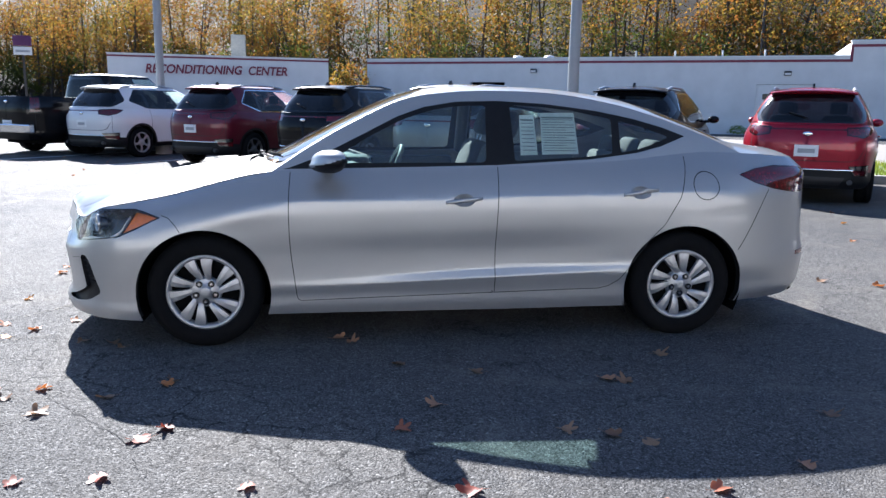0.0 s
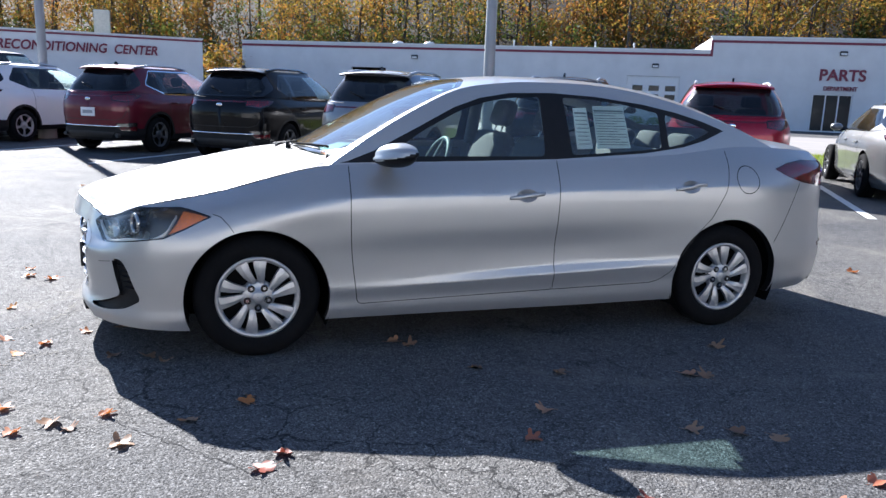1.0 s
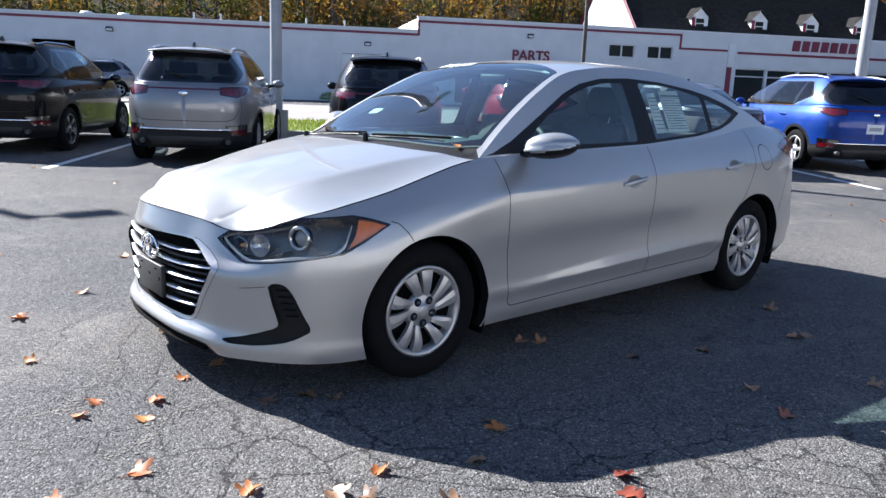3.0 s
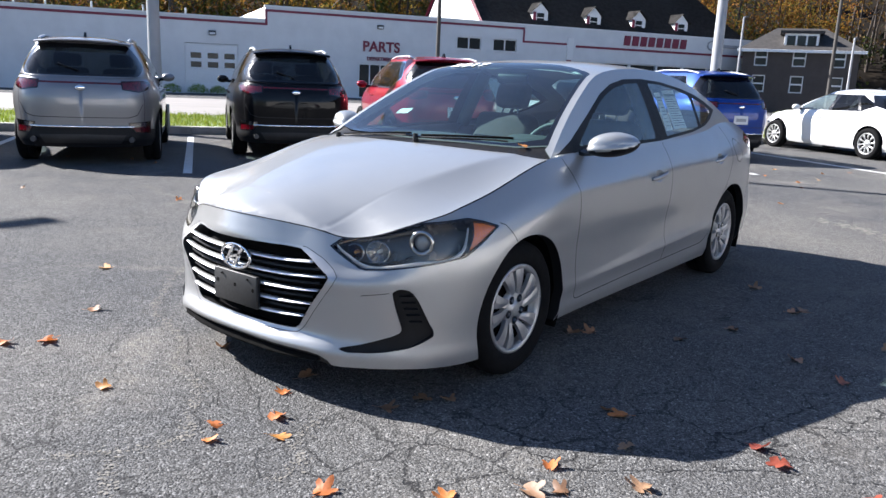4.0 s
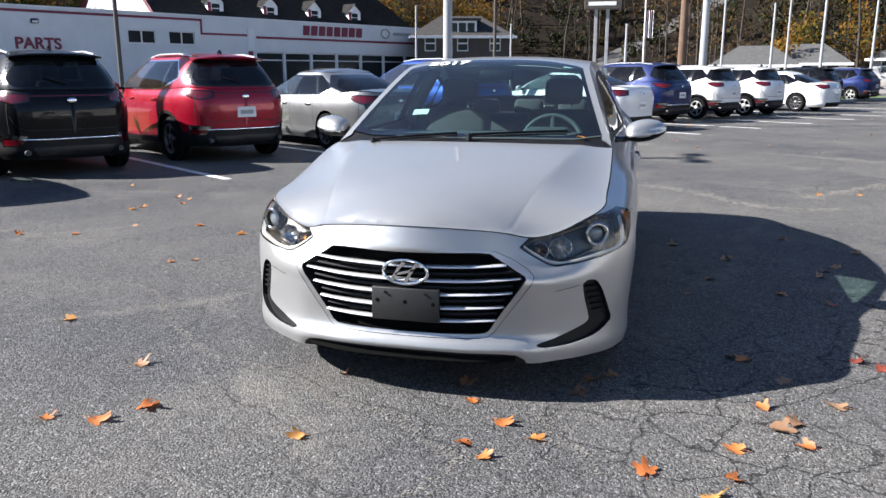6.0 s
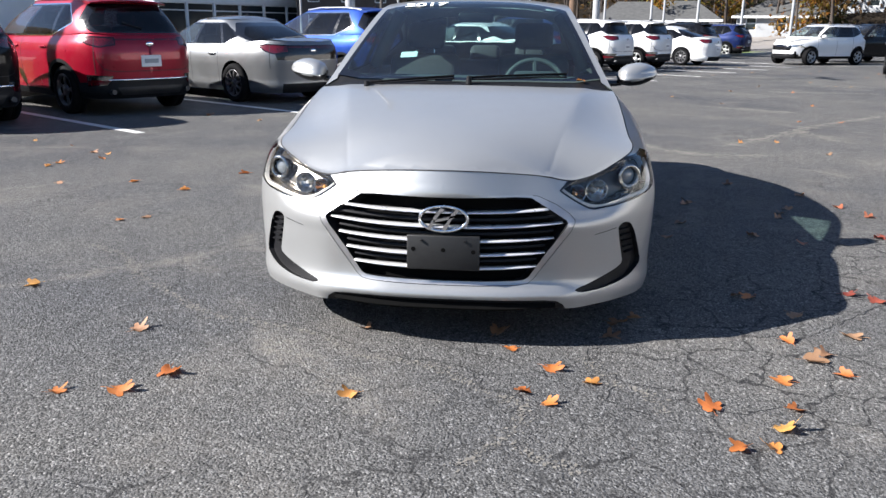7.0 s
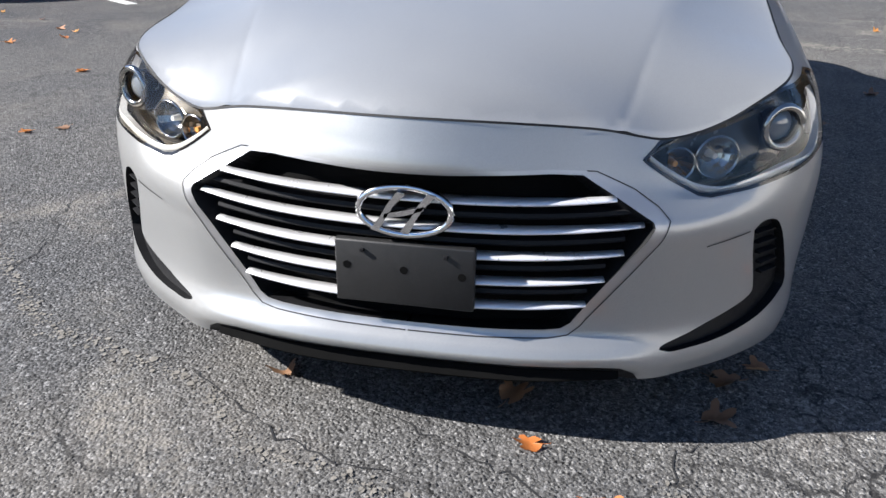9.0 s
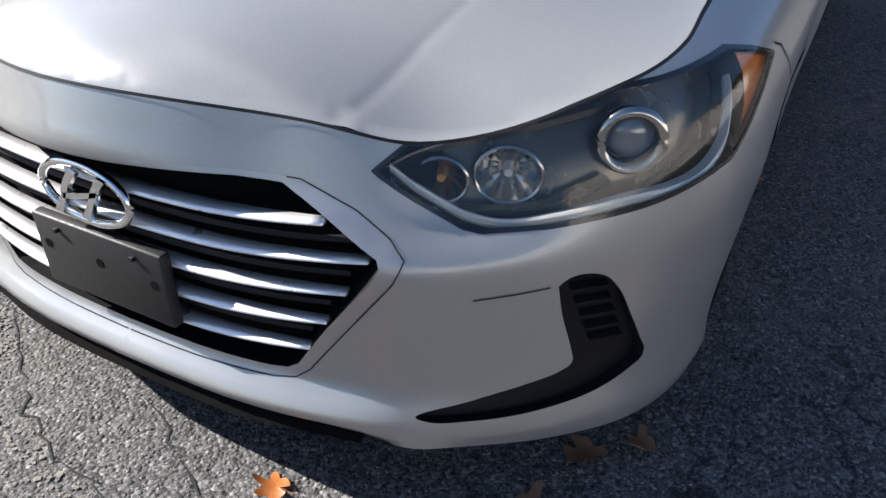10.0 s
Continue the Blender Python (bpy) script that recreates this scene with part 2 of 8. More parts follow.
def box(bm, lo, hi, bevel=0.0, seg=2, m=None):
    """Adds a block between two corners, with rounded edges, to a bmesh."""
    c = [(a + b) / 2 for a, b in zip(lo, hi)]
    s = [abs(b - a) for a, b in zip(lo, hi)]
    r = bmesh.ops.create_cube(bm, size=1, matrix=Matrix.Translation(c) @ Matrix.Diagonal((*s, 1)))
    vs = r["verts"]
    if bevel:
        es = list({e for v in vs for e in v.link_edges})
        g = bmesh.ops.bevel(bm, geom=es, offset=bevel, segments=seg, profile=0.5, affect="EDGES")
        vs = list({v for f in g["faces"] for v in f.verts} | {v for v in vs if v.is_valid})
    if m is not None:
        bmesh.ops.transform(bm, matrix=m, verts=vs)
    return vs


def cyl(bm, a, b, r1, r2=None, seg=16, caps=True):
    a, b = Vector(a), Vector(b)
    d = b - a
    m = Matrix.Translation((a + b) / 2) @ d.to_track_quat("Z", "Y").to_matrix().to_4x4()
    return bmesh.ops.create_cone(bm, cap_ends=caps, segments=seg, radius1=r1, radius2=r1 if r2 is None else r2, depth=d.length, matrix=m)["verts"]


def lathe(bm, prof, seg=48, axis="y", centre=(0, 0, 0)):
    """Turns a profile of (radius, along) round an axis."""
    rings = []
    for r, a in prof:
        ring = []
        for i in range(seg):
            t = 2 * math.pi * i / seg
            p = (r * math.cos(t), a, r * math.sin(t)) if axis == "y" else (r * math.cos(t), r * math.sin(t), a)
            ring.append(bm.verts.new((p[0] + centre[0], p[1] + centre[1], p[2] + centre[2])))
        rings.append(ring)
    for r0, r1 in zip(rings, rings[1:]):
        for i in range(seg):
            bm.faces.new((r0[i], r0[(i + 1) % seg], r1[(i + 1) % seg], r1[i]))
    return rings


def tube(bm, pts, r, seg=8, closed=False, squash=1.0):
    """A round bar along points, with parallel frames."""
    pts = [Vector(p) for p in pts]
    n = len(pts)
    rings = []
    up = Vector((0, 0, 1))
    for i, p in enumerate(pts):
        t = (pts[(i + 1) % n] - pts[i - 1]) if closed or 0 < i < n - 1 else (pts[1] - pts[0] if i == 0 else pts[-1] - pts[-2])
        t.normalize()
        a = t.cross(up)
        if a.length < 1e-3:
            a = t.cross(Vector((1, 0, 0)))
        a.normalize()
        b = a.cross(t)
        rr = r[i] if isinstance(r, (list, tuple)) else r
        rings.append([bm.verts.new(p + (a * math.cos(2 * math.pi * k / seg) + b * squash * math.sin(2 * math.pi * k / seg)) * rr) for k in range(seg)])
    m = n if closed else n - 1
    for i in range(m):
        r0, r1 = rings[i], rings[(i + 1) % n]
        for k in range(seg):
            bm.faces.new((r0[k], r0[(k + 1) % seg], r1[(k + 1) % seg], r1[k]))
    if not closed:
        bm.faces.new(rings[0][::-1])
        bm.faces.new(rings[-1])
    bmesh.ops.recalc_face_normals(bm, faces=bm.faces)


def prism(bm, poly, depth, m=None):
    """An outline of (x, y) pushed out along z."""
    lo = [bm.verts.new((x, y, 0)) for x, y in poly]
    hi = [bm.verts.new((x, y, depth)) for x, y in poly]
    n = len(poly)
    bm.faces.new(lo[::-1])
    bm.faces.new(hi)
    for i in range(n):
        bm.faces.new((lo[i], lo[(i + 1) % n], hi[(i + 1) % n], hi[i]))
    if m is not None:
        bmesh.ops.transform(bm, matrix=m, verts=lo + hi)
    return lo + hi


def lettering(name, text, size, depth, m, mat, parent=None, label="", squeeze=1.0, shear=0.0):
    cu = bpy.data.curves.new(name, "FONT")
    cu.body, cu.size, cu.extrude, cu.align_x, cu.align_y = text, size, depth, "CENTER", "CENTER"
    cu.shear = shear
    cu.offset = size * 0.024
    ob = bpy.data.objects.new(name, cu)
    me = bpy.data.meshes.new_from_object(ob)
    bpy.data.objects.remove(ob)
    me.materials.clear()
    me.materials.append(mat)
    res = new(name, me)
    res.matrix_basis = m @ Matrix.Diagonal((squeeze, 1, 1, 1))
    if parent is not None:
        res.parent = parent
    if label:
        res["label"] = label
    return res


# ---- curved surfaces over a flat domain ----
def hermite(xs, ys, monotone=True, level_ends=False):
    x, y = np.array(xs, float), np.array(ys, float)
    h = np.diff(x)
    d = np.diff(y) / h
    m = np.gradient(y, x)
    m[0], m[-1] = d[0], d[-1]
    if monotone:
        for i in range(1, len(x) - 1):
            if d[i - 1] * d[i] <= 0:
                m[i] = 0
            else:
                w1, w2 = 2 * h[i] + h[i - 1], h[i] + 2 * h[i - 1]
                m[i] = (w1 + w2) / (w1 / d[i - 1] + w2 / d[i])
    if level_ends:
        m[0] = m[-1] = 0

    def f(t):
        t = np.clip(np.asarray(t, float), x[0], x[-1])
        i = np.clip(np.searchsorted(x, t) - 1, 0, len(x) - 2)
        u = (t - x[i]) / h[i]
        return ((1 + 2 * u) * (1 - u) ** 2 * y[i] + u * (1 - u) ** 2 * h[i] * m[i] + u * u * (3 - 2 * u) * y[i + 1] + u * u * (u - 1) * h[i] * m[i + 1])
    return f


def curve_pts(pts, step, closed=False, smooth=True):
    """Points along a curve through the given ones, about step apart."""
    p = np.array(pts, float)
    if closed:
        p = np.vstack([p, p[:1]])
    L = np.concatenate([[0], np.cumsum(np.linalg.norm(np.diff(p, axis=0), axis=1))])
    n = max(2, int(round(L[-1] / step)) + 1)
    t = np.linspace(0, L[-1], n)
    t = np.unique(np.concatenate([t, L])) if not smooth else t
    f = [hermite(L, p[:, k], False) if smooth else (lambda q, k=k: np.interp(q, L, p[:, k])) for k in range(p.shape[1])]
    out = np.stack([g(t) for g in f], axis=1)
    return out[:-1] if closed else out


def inside(pts, poly):
    x, y = pts[:, 0], pts[:, 1]
    r = np.zeros(len(pts), bool)
    j = len(poly) - 1
    for i in range(len(poly)):
        xi, yi, xj, yj = *poly[i], *poly[j]
        if yi != yj:
            c = ((yi > y) != (yj > y)) & (x < (xj - xi) * (y - yi) / (yj - yi) + xi)
            r ^= c
        j = i
    return r


def regions(border, feats, step, fine=()):
    """Splits the domain inside border into triangles that keep every outline in feats as edges.
    feats: (name, closed outline), later ones on top. Returns points, triangles and each triangle's name."""
    border = np.array(border)
    lines = [border] + [np.array(f[1]) for f in feats]
    pts, edges = [], []
    for ln in lines:
        b = len(pts)
        pts += [tuple(p) for p in ln]
        edges += [(b + i, b + (i + 1) % len(ln)) for i in range(len(ln))]
    lo, hi = border.min(0), border.max(0)
    gx, gy = np.meshgrid(np.arange(lo[0], hi[0], step), np.arange(lo[1], hi[1], step * 0.87))
    gx[1::2] += step / 2
    g = np.stack([gx.ravel(), gy.ravel()], 1)
    for (a, b, c, d, st) in fine:
        keep = ~((g[:, 0] > a) & (g[:, 0] < b) & (g[:, 1] > c) & (g[:, 1] < d))
        fx, fy = np.meshgrid(np.arange(a, b, st), np.arange(c, d, st * 0.87))
        fx[1::2] += st / 2
        g = np.vstack([g[keep], np.stack([fx.ravel(), fy.ravel()], 1)])
    g = g[inside(g, border)]
    allp = np.array(pts)
    ok = np.ones(len(g), bool)
    for i in range(0, len(g), 2000):
        q = g[i:i + 2000]
        ok[i:i + 2000] = (((q[:, None, :] - allp[None]) ** 2).sum(2).min(1)) > (0.45 * step) ** 2 * (0.25 if fine else 1)
    g = g[ok]
    co = [Vector((float(a), float(b))) for a, b in list(pts) + [tuple(p) for p in g]]
    v, _, f, _, _, _ = delaunay_2d_cdt(co, edges, [], 0, 1e-6)
    V = np.array([(p.x, p.y) for p in v])
    F = np.array([t for t in f if len(t) == 3])
    c = V[F].mean(1)
    name = np.full(len(F), "", dtype=object)
    name[inside(c, border)] = "body"
    for nm, poly in feats:
        name[inside(c, np.array(poly)) & (name != "")] = nm
    return V, F, name


def surf_normals(fn, V, eps=1e-3):
    du = fn(V + [eps, 0]) - fn(V - [eps, 0])
    dv = fn(V + [0, eps]) - fn(V - [0, eps])
    n = np.cross(du, dv)
    return n / np.maximum(np.linalg.norm(n, axis=1, keepdims=True), 1e-9)


FLIP = np.array([1.0, -1.0, 1.0])


def sheet(name, V, F, fn, mat, parent, flip=False, label="", inset=0.0, out=1.0):
    """The triangles F of the domain points V, laid on the surface fn, pushed in by inset. out: +1 or -1, the side that faces outwards."""
    used = np.unique(F)
    idx = np.full(len(V), -1)
    idx[used] = np.arange(len(used))
    v2 = V[used]
    P, N = fn(v2), surf_normals(fn, v2) * out
    P = P - N * inset
    f = idx[F]
    g = np.cross(P[f[:, 1]] - P[f[:, 0]], P[f[:, 2]] - P[f[:, 0]])
    bad = (g * N[f[:, 0]]).sum(1) < 0
    f[bad] = f[bad][:, ::-1]
    if flip:
        P, N, f = P * FLIP, N * FLIP, f[:, ::-1]
    return raw(name, P, f, mat, parent, label, normals=N)


def strip(name, line, fn, mat, parent, width=0.005, rise=0.001, flip=False, closed=False, out=1.0, label=""):
    """A narrow band that follows a line of the domain on the surface."""
    L = np.array(line)
    t = (np.roll(L, -1, 0) - np.roll(L, 1, 0)) if closed else np.gradient(L, axis=0)
    t /= np.maximum(np.linalg.norm(t, axis=1, keepdims=True), 1e-9)
    nrm = np.stack([-t[:, 1], t[:, 0]], 1) * width / 2
    a, b = L - nrm, L + nrm
    NA = surf_normals(fn, L) * out
    P = np.vstack([fn(a) + NA * rise, fn(b) + NA * rise])
    n = len(L)
    F = [(i, (i + 1) % n, n + (i + 1) % n, n + i) for i in range(n if closed else n - 1)]
    if flip:
        P = P * FLIP
    return raw(name, P, F, mat, parent, label)


def wall_rim(name, line, fn, mat, parent, depth=0.03, direction=None, flip=False, closed=True, out=1.0, label=""):
    """A wall that drops from an outline of the surface to depth behind it."""
    L = np.array(line)
    P0 = fn(L)
    D = surf_normals(fn, L) * -out * depth if direction is None else np.tile(np.array(direction, float) * depth, (len(L), 1))
    P = np.vstack([P0, P0 + D])
    n = len(L)
    F = [(i, (i + 1) % n, n + (i + 1) % n, n + i) for i in range(n if closed else n - 1)]
    if flip:
        P = P * FLIP
    return raw(name, P, F, mat, parent, label, smooth=False)

# ---- ground: one sheet, falling slightly to the road behind the parked row ----
ROW_U, ROW_V = Vector((.565, .825)), Vector((.825, -.565))
ROW_O = Vector((2.78, 5.85))


def row_xy(a, b):
    """Place in the plan: a metres along the row, b metres into the stalls."""
    return ROW_O + ROW_V * a + ROW_U * b


def ground_z(x, y):
    p = Vector((x, y)) - ROW_O
    b, a = p.dot(ROW_U), p.dot(ROW_V)
    t = min(1, max(0, (b - 12) / 36))
    hill = max(0, b - 66) * .42 + max(0, a - 84) * .34
    return -.55 * t * t * (3 - 2 * t) + min(hill, 55)


def ground_grid(name, a0, a1, b0, b1, na, nb, mat, dz=0.0, kind="structure"):
    vs, fs = [], []
    for j in range(nb + 1):
        for i in range(na + 1):
            p = row_xy(a0 + (a1 - a0) * i / na, b0 + (b1 - b0) * j / nb)
            vs.append((p.x, p.y, ground_z(p.x, p.y) + dz))
    for j in range(nb):
        for i in range(na):
            k = j * (na + 1) + i
            fs.append((k, k + 1, k + na + 2, k + na + 1))
    ob = raw(name, vs, fs, mat)
    for p in ob.data.polygons:
        if p.normal.z < 0:
            p.flip()
    return ob


lot = ground_grid("ground", -420, 420, -300, 420, 120, 100, ASPHALT)
tagged(lot, "cracked grey asphalt of a car lot", "ground", kind="structure")

# ---- the silver sedan: front axle at x = 0, nose towards -x, tail at +x ----
sedan = thing("sedan", "silver four-door sedan parked on cracked asphalt, front plate missing", "car")

PLAN = curve_pts([(-.888, 0), (-.886, .12), (-.877, .25), (-.855, .37), (-.817, .49), (-.750, .60), (-.666, .718), (-.565, .814), (-.445, .870), (-.32, .893),
                  (-.15, .902), (.1, .903), (.5, .892), (1.3, .886), (2.1, .888), (2.6, .897), (2.9, .893), (3.15, .868), (3.36, .815), (3.50, .735),
                  (3.60, .61), (3.65, .42), (3.675, .2), (3.68, 0)], 0.004)
PS = np.concatenate([[0], np.cumsum(np.linalg.norm(np.diff(PLAN, axis=0), axis=1))])
PL = PS[-1]
PT = np.gradient(PLAN, PS, axis=0)
PT[0], PT[-1] = (0, 1), (0, -1)
PT /= np.linalg.norm(PT, axis=1, keepdims=True)


def sy(y):
    """Way round the plan outline at half-width y of the nose."""
    k = PLAN[:, 0] < 0.2
    return float(np.interp(y, PLAN[k, 1], PS[k]))


def sx(x):
    """Way round the plan outline at x along the flank."""
    k = (PLAN[:, 1] > 0.55)
    return float(np.interp(x, PLAN[k, 0], PS[k]))


ST = [0, sy(.36), sy(.55), sy(.80), sx(-.25), sx(.4), sx(1.6), sx(2.3), sx(2.9), sx(3.3), sx(3.6), PL]
RZ = [[.165, .165, .163, .168, .162, .178, .178, .185, .195, .21, .22, .22],
      [.220, .218, .205, .20, .205, .218, .222, .23, .24, .26, .28, .28],
      [.28, .28, .28, .27, .27, .285, .305, .32, .33, .33, .34, .34],
      [.34, .34, .34, .33, .33, .335, .375, .40, .41, .42, .43, .43],
      [.37, .37, .37, .36, .36, .365, .425, .438, .45, .46, .47, .47],
      [.48, .46, .44, .44, .47, .50, .52, .53, .54, .55, .56, .56],
      [.58, .55, .52, .54, .58, .64, .66, .68, .70, .72, .74, .74],
      [.64, .60, .57, .62, .67, .800, .825, .845, .862, .865, .87, .87],
      [.69, .65, .62, .685, .738, .868, .898, .925, .955, .955, .955, .955],
      [.733, .705, .675, .752, .81, .952, .983, 1.02, 1.07, 1.055, 1.035, 1.03]]
RD = [[.075, .06, .010, .012, .02, .045, .045, .045, .04, .05, .06, .06],
      [.0, .0, .0, .005, .01, .028, .028, .026, .020, .02, .02, .02],
      [.03, .03, .02, .01, .01, .024, .020, .016, .012, .01, .01, .01],
      [.03, .03, .02, .012, .008, .014, .001, .002, .0, .0, .0, .0],
      [.025, .025, .018, .011, .006, .016, .018, .011, .0, .001, .002, .002],
      [.012, .015, .012, .01, .0, .015, .020, .011, .0, .01, .02, .02],
      [.0, .006, .012, .012, .0, .004, .004, .003, .005, .02, .03, .03],
      [-.030, .038, .046, .026, .020, .012, .008, .010, .02, .035, .035, .035],
      [-.017, .056, .066, .050, .050, .060, .042, .052, .07, .06, .04, .04],
      [-.003, .074, .088, .092, .138, .140, .096, .125, .185, .17, .12, .09]]
FOLD = (sx(.50), sx(2.30), sx(3.05))
RZF = [hermite(ST, r, level_ends=True) for r in RZ]
RDF = [hermite(ST, r, level_ends=True) for r in RD]


def flank(V):
    """The body skin below the belt: way round the plan, height -> place."""
    V = np.asarray(V, float)
    s = V[:, 0]
    sign = np.where((s < 0) | (s > PL), 1.0, -1.0)
    s = np.abs(s)
    s = np.where(s > PL, 2 * PL - s, s)
    Z = np.stack([f(s) for f in RZF])
    D = np.stack([f(s) for f in RDF])
    z = np.clip(V[:, 1], Z[0], Z[-1])
    H = np.diff(Z, axis=0)
    S = np.diff(D, axis=0) / H
    M = np.empty_like(D)
    M[1:-1] = (S[:-1] * H[1:] + S[1:] * H[:-1]) / (H[1:] + H[:-1])
    M[0], M[-1] = S[0], S[-1]
    i = np.clip((z[None] >= Z).sum(0) - 1, 0, len(RZ) - 2)
    j = np.arange(len(s))
    h, u = H[i, j], (z - Z[i, j]) / H[i, j]
    # the door crease and the shoulder line are folds: their slopes break
    ML, MR = M.copy(), M.copy()
    fold = np.clip((s - FOLD[0]) / .25, 0, 1) * np.clip((FOLD[1] - s) / .15, 0, 1)
    for row, amount in ((3, .95 * fold), (4, .7 * fold), (7, .75 * np.clip((s - FOLD[0] + .3) / .3, 0, 1) * np.clip((FOLD[2] - s) / .3, 0, 1))):
        ML[row] = M[row] + (S[row - 1] - M[row]) * amount
        MR[row] = M[row] + (S[row] - M[row]) * amount
    d = (1 + 2 * u) * (1 - u) ** 2 * D[i, j] + u * (1 - u) ** 2 * h * MR[i, j] + u * u * (3 - 2 * u) * D[i + 1, j] + u * u * (u - 1) * h * ML[i + 1, j]
    cx, cy = np.interp(s, PS, PLAN[:, 0]), np.interp(s, PS, PLAN[:, 1])
    tx, ty = np.interp(s, PS, PT[:, 0]), np.interp(s, PS, PT[:, 1])
    return np.stack([cx + ty * d, sign * (cy - tx * d), z], 1)


def z_bot(s):
    return RZF[0](s)


def z_top(s):
    return RZF[-1](s)


EDGE_S = np.linspace(0, PL, 1200)
EDGE = flank(np.stack([EDGE_S, z_top(EDGE_S)], 1)) * FLIP
EDGE[0, 1] = EDGE[-1, 1] = 0


def edge_y(x):
    return np.interp(x, EDGE[:, 0], EDGE[:, 1])


def edge_z(x):
    return np.interp(x, EDGE[:, 0], EDGE[:, 2])


hood_mid = hermite([float(EDGE[0, 0]), -.85, -.75, -.55, -.25, .05, .35], [float(EDGE[0, 2]), .758, .794, .848, .908, .958, .998])


def hood_ridge(x):
    return .385 + .235 * np.clip((x + .80) / 1.13, 0, 1) ** .9


_x = np.linspace(-.86, -.60, 400)
HOOD_KINK = float(_x[np.argmax(edge_y(_x) > hood_ridge(_x))])
hood_crease = hermite([HOOD_KINK, -.66, -.55, -.40, -.25, .05, .35], [float(edge_z(HOOD_KINK)), .736, .787, .838, .876, .936, .974])


def hood_fn(V):
    """Hood: a crowned middle out to the crease, then a drop that runs flatter towards the rim."""
    V = np.asarray(V, float)
    x, y = V[:, 0], np.abs(V[:, 1])
    ye, ze = np.maximum(edge_y(x), 0.02), edge_z(x)
    back = x > HOOD_KINK
    yb = np.where(back, np.minimum(hood_ridge(x), ye), ye)
    zb = np.where(back, hood_crease(np.maximum(x, HOOD_KINK)), ze)
    mid_ = hood_mid(x)
    inner_z = mid_ + (zb - mid_) * np.clip(y / yb, 0, 1) ** 2.2
    w = .006
    over = lambda d: w * np.log1p(np.exp(np.clip(d / w, -60, 60)))
    t = np.clip(over(y - yb) / np.maximum(over(ye - yb), .03), 0, 1)
    p = 1.15 + .35 * np.clip((x + .66) / .30, 0, 1)
    return np.stack([x, V[:, 1], inner_z + np.where(back, (ze - zb) * (1 - (1 - t) ** p), 0)], 1)


BELT_X0, BELT_X1 = 0.36, 3.08
roof_rail = hermite([.36, .6, .85, 1.08, 1.35, 1.65, 2.0, 2.35, 2.7, 2.95, 3.08], [float(edge_z(.36)), 1.105, 1.243, 1.345, 1.390, 1.402, 1.388, 1.328, 1.222, 1.125, float(edge_z(3.08))], False)


def cabin_side(V):
    V = np.asarray(V, float)
    x, z = V[:, 0], V[:, 1]
    h = np.maximum(z - edge_z(x), -0.02)
    return np.stack([x, -(edge_y(x) - 0.42 * h - 0.25 * h * h), z], 1)


top_mid = hermite([.05, .2, .30, .6, .9, 1.15, 1.32, 1.75, 2.2, 2.55, 3.0, 3.18, 3.4, 3.6, 3.68],
                  [.945, .972, 1.005, 1.155, 1.300, 1.395, 1.423, 1.436, 1.412, 1.352, 1.195, 1.125, 1.09, 1.06, 1.03], False)


def top_edge(x):
    x = np.asarray(x, float)
    z = np.where((x > BELT_X0) & (x < BELT_X1), roof_rail(x), edge_z(x))
    h = np.maximum(z - edge_z(x), 0)
    return edge_y(x) - 0.42 * h - 0.25 * h * h, z


def top_fn(V):
    V = np.asarray(V, float)
    x = V[:, 0]
    ye, ze = top_edge(x)
    ye = np.maximum(ye, 0.02)
    q = np.clip(np.abs(V[:, 1]) / ye, 0, 1)
    return np.stack([x, V[:, 1], ze + (top_mid(x) - ze) * (1 - q ** 2.6)], 1)


# outlines on the flank, as way round the plan and height
def side_pts(pts):
    return [(sx(x), z) for x, z in pts]


def circle(cx, cz, r, n=72, rz=None):
    return [(cx + r * math.cos(2 * math.pi * i / n), cz + (rz or r) * math.sin(2 * math.pi * i / n)) for i in range(n)]


STEP = 0.028
ss = np.arange(0, PL, 0.02)
border = [(s, float(z_bot(s))) for s in ss] + [(PL, float(z_bot(PL)))] + [(s, float(z_top(s))) for s in np.append(ss[1:], PL)[::-1]] + [(0, float(z_top(0)))]


def dense(pts, closed=True, smooth=False, step=0.018):
    return [tuple(p) for p in curve_pts(pts, step, closed, smooth)]


def rounded(pts, r, n=5):
    """A polygon with its corners rounded off."""
    out = []
    m = len(pts)
    for i in range(m):
        p0, p1, p2 = (np.array(pts[(i + k) % m], float) for k in (-1, 0, 1))
        rr = r[i] if isinstance(r, (list, tuple)) else r
        a, b = p0 - p1, p2 - p1
        la, lb = np.linalg.norm(a), np.linalg.norm(b)
        d = min(rr, la * .45, lb * .45)
        a, b = p1 + a / la * d, p1 + b / lb * d
        for k in range(n + 1):
            t = k / n
            out.append(tuple((1 - t) ** 2 * a + 2 * t * (1 - t) * p1 + t * t * b))
    return out


ARCH_F = circle(sx(0.0), .30, .352)
ARCH_R = circle(sx(2.70), .30, .358)
DOOR_F = dense(rounded(side_pts([(.475, 1.1), (.45, .80), (.455, .55), (.492, .255), (1.583, .282), (1.581, .55), (1.598, .98), (1.60, 1.1)]), [.02, .1, .1, .03, .02, .1, .1, .02]))
DOOR_R = dense(side_pts([(1.60, 1.1), (1.598, .98), (1.581, .55), (1.583, .282), (2.19, .297), (2.25, .312), (2.31, .352), (2.41, .484), (2.48, .585), (2.56, .668), (2.645, .818), (2.70, 1.0), (2.72, 1.1)]))
SILL = dense(side_pts([(.30, .10), (.30, .248), (.492, .255), (1.583, .282), (2.19, .297), (2.4, .30), (2.4, .10)]))
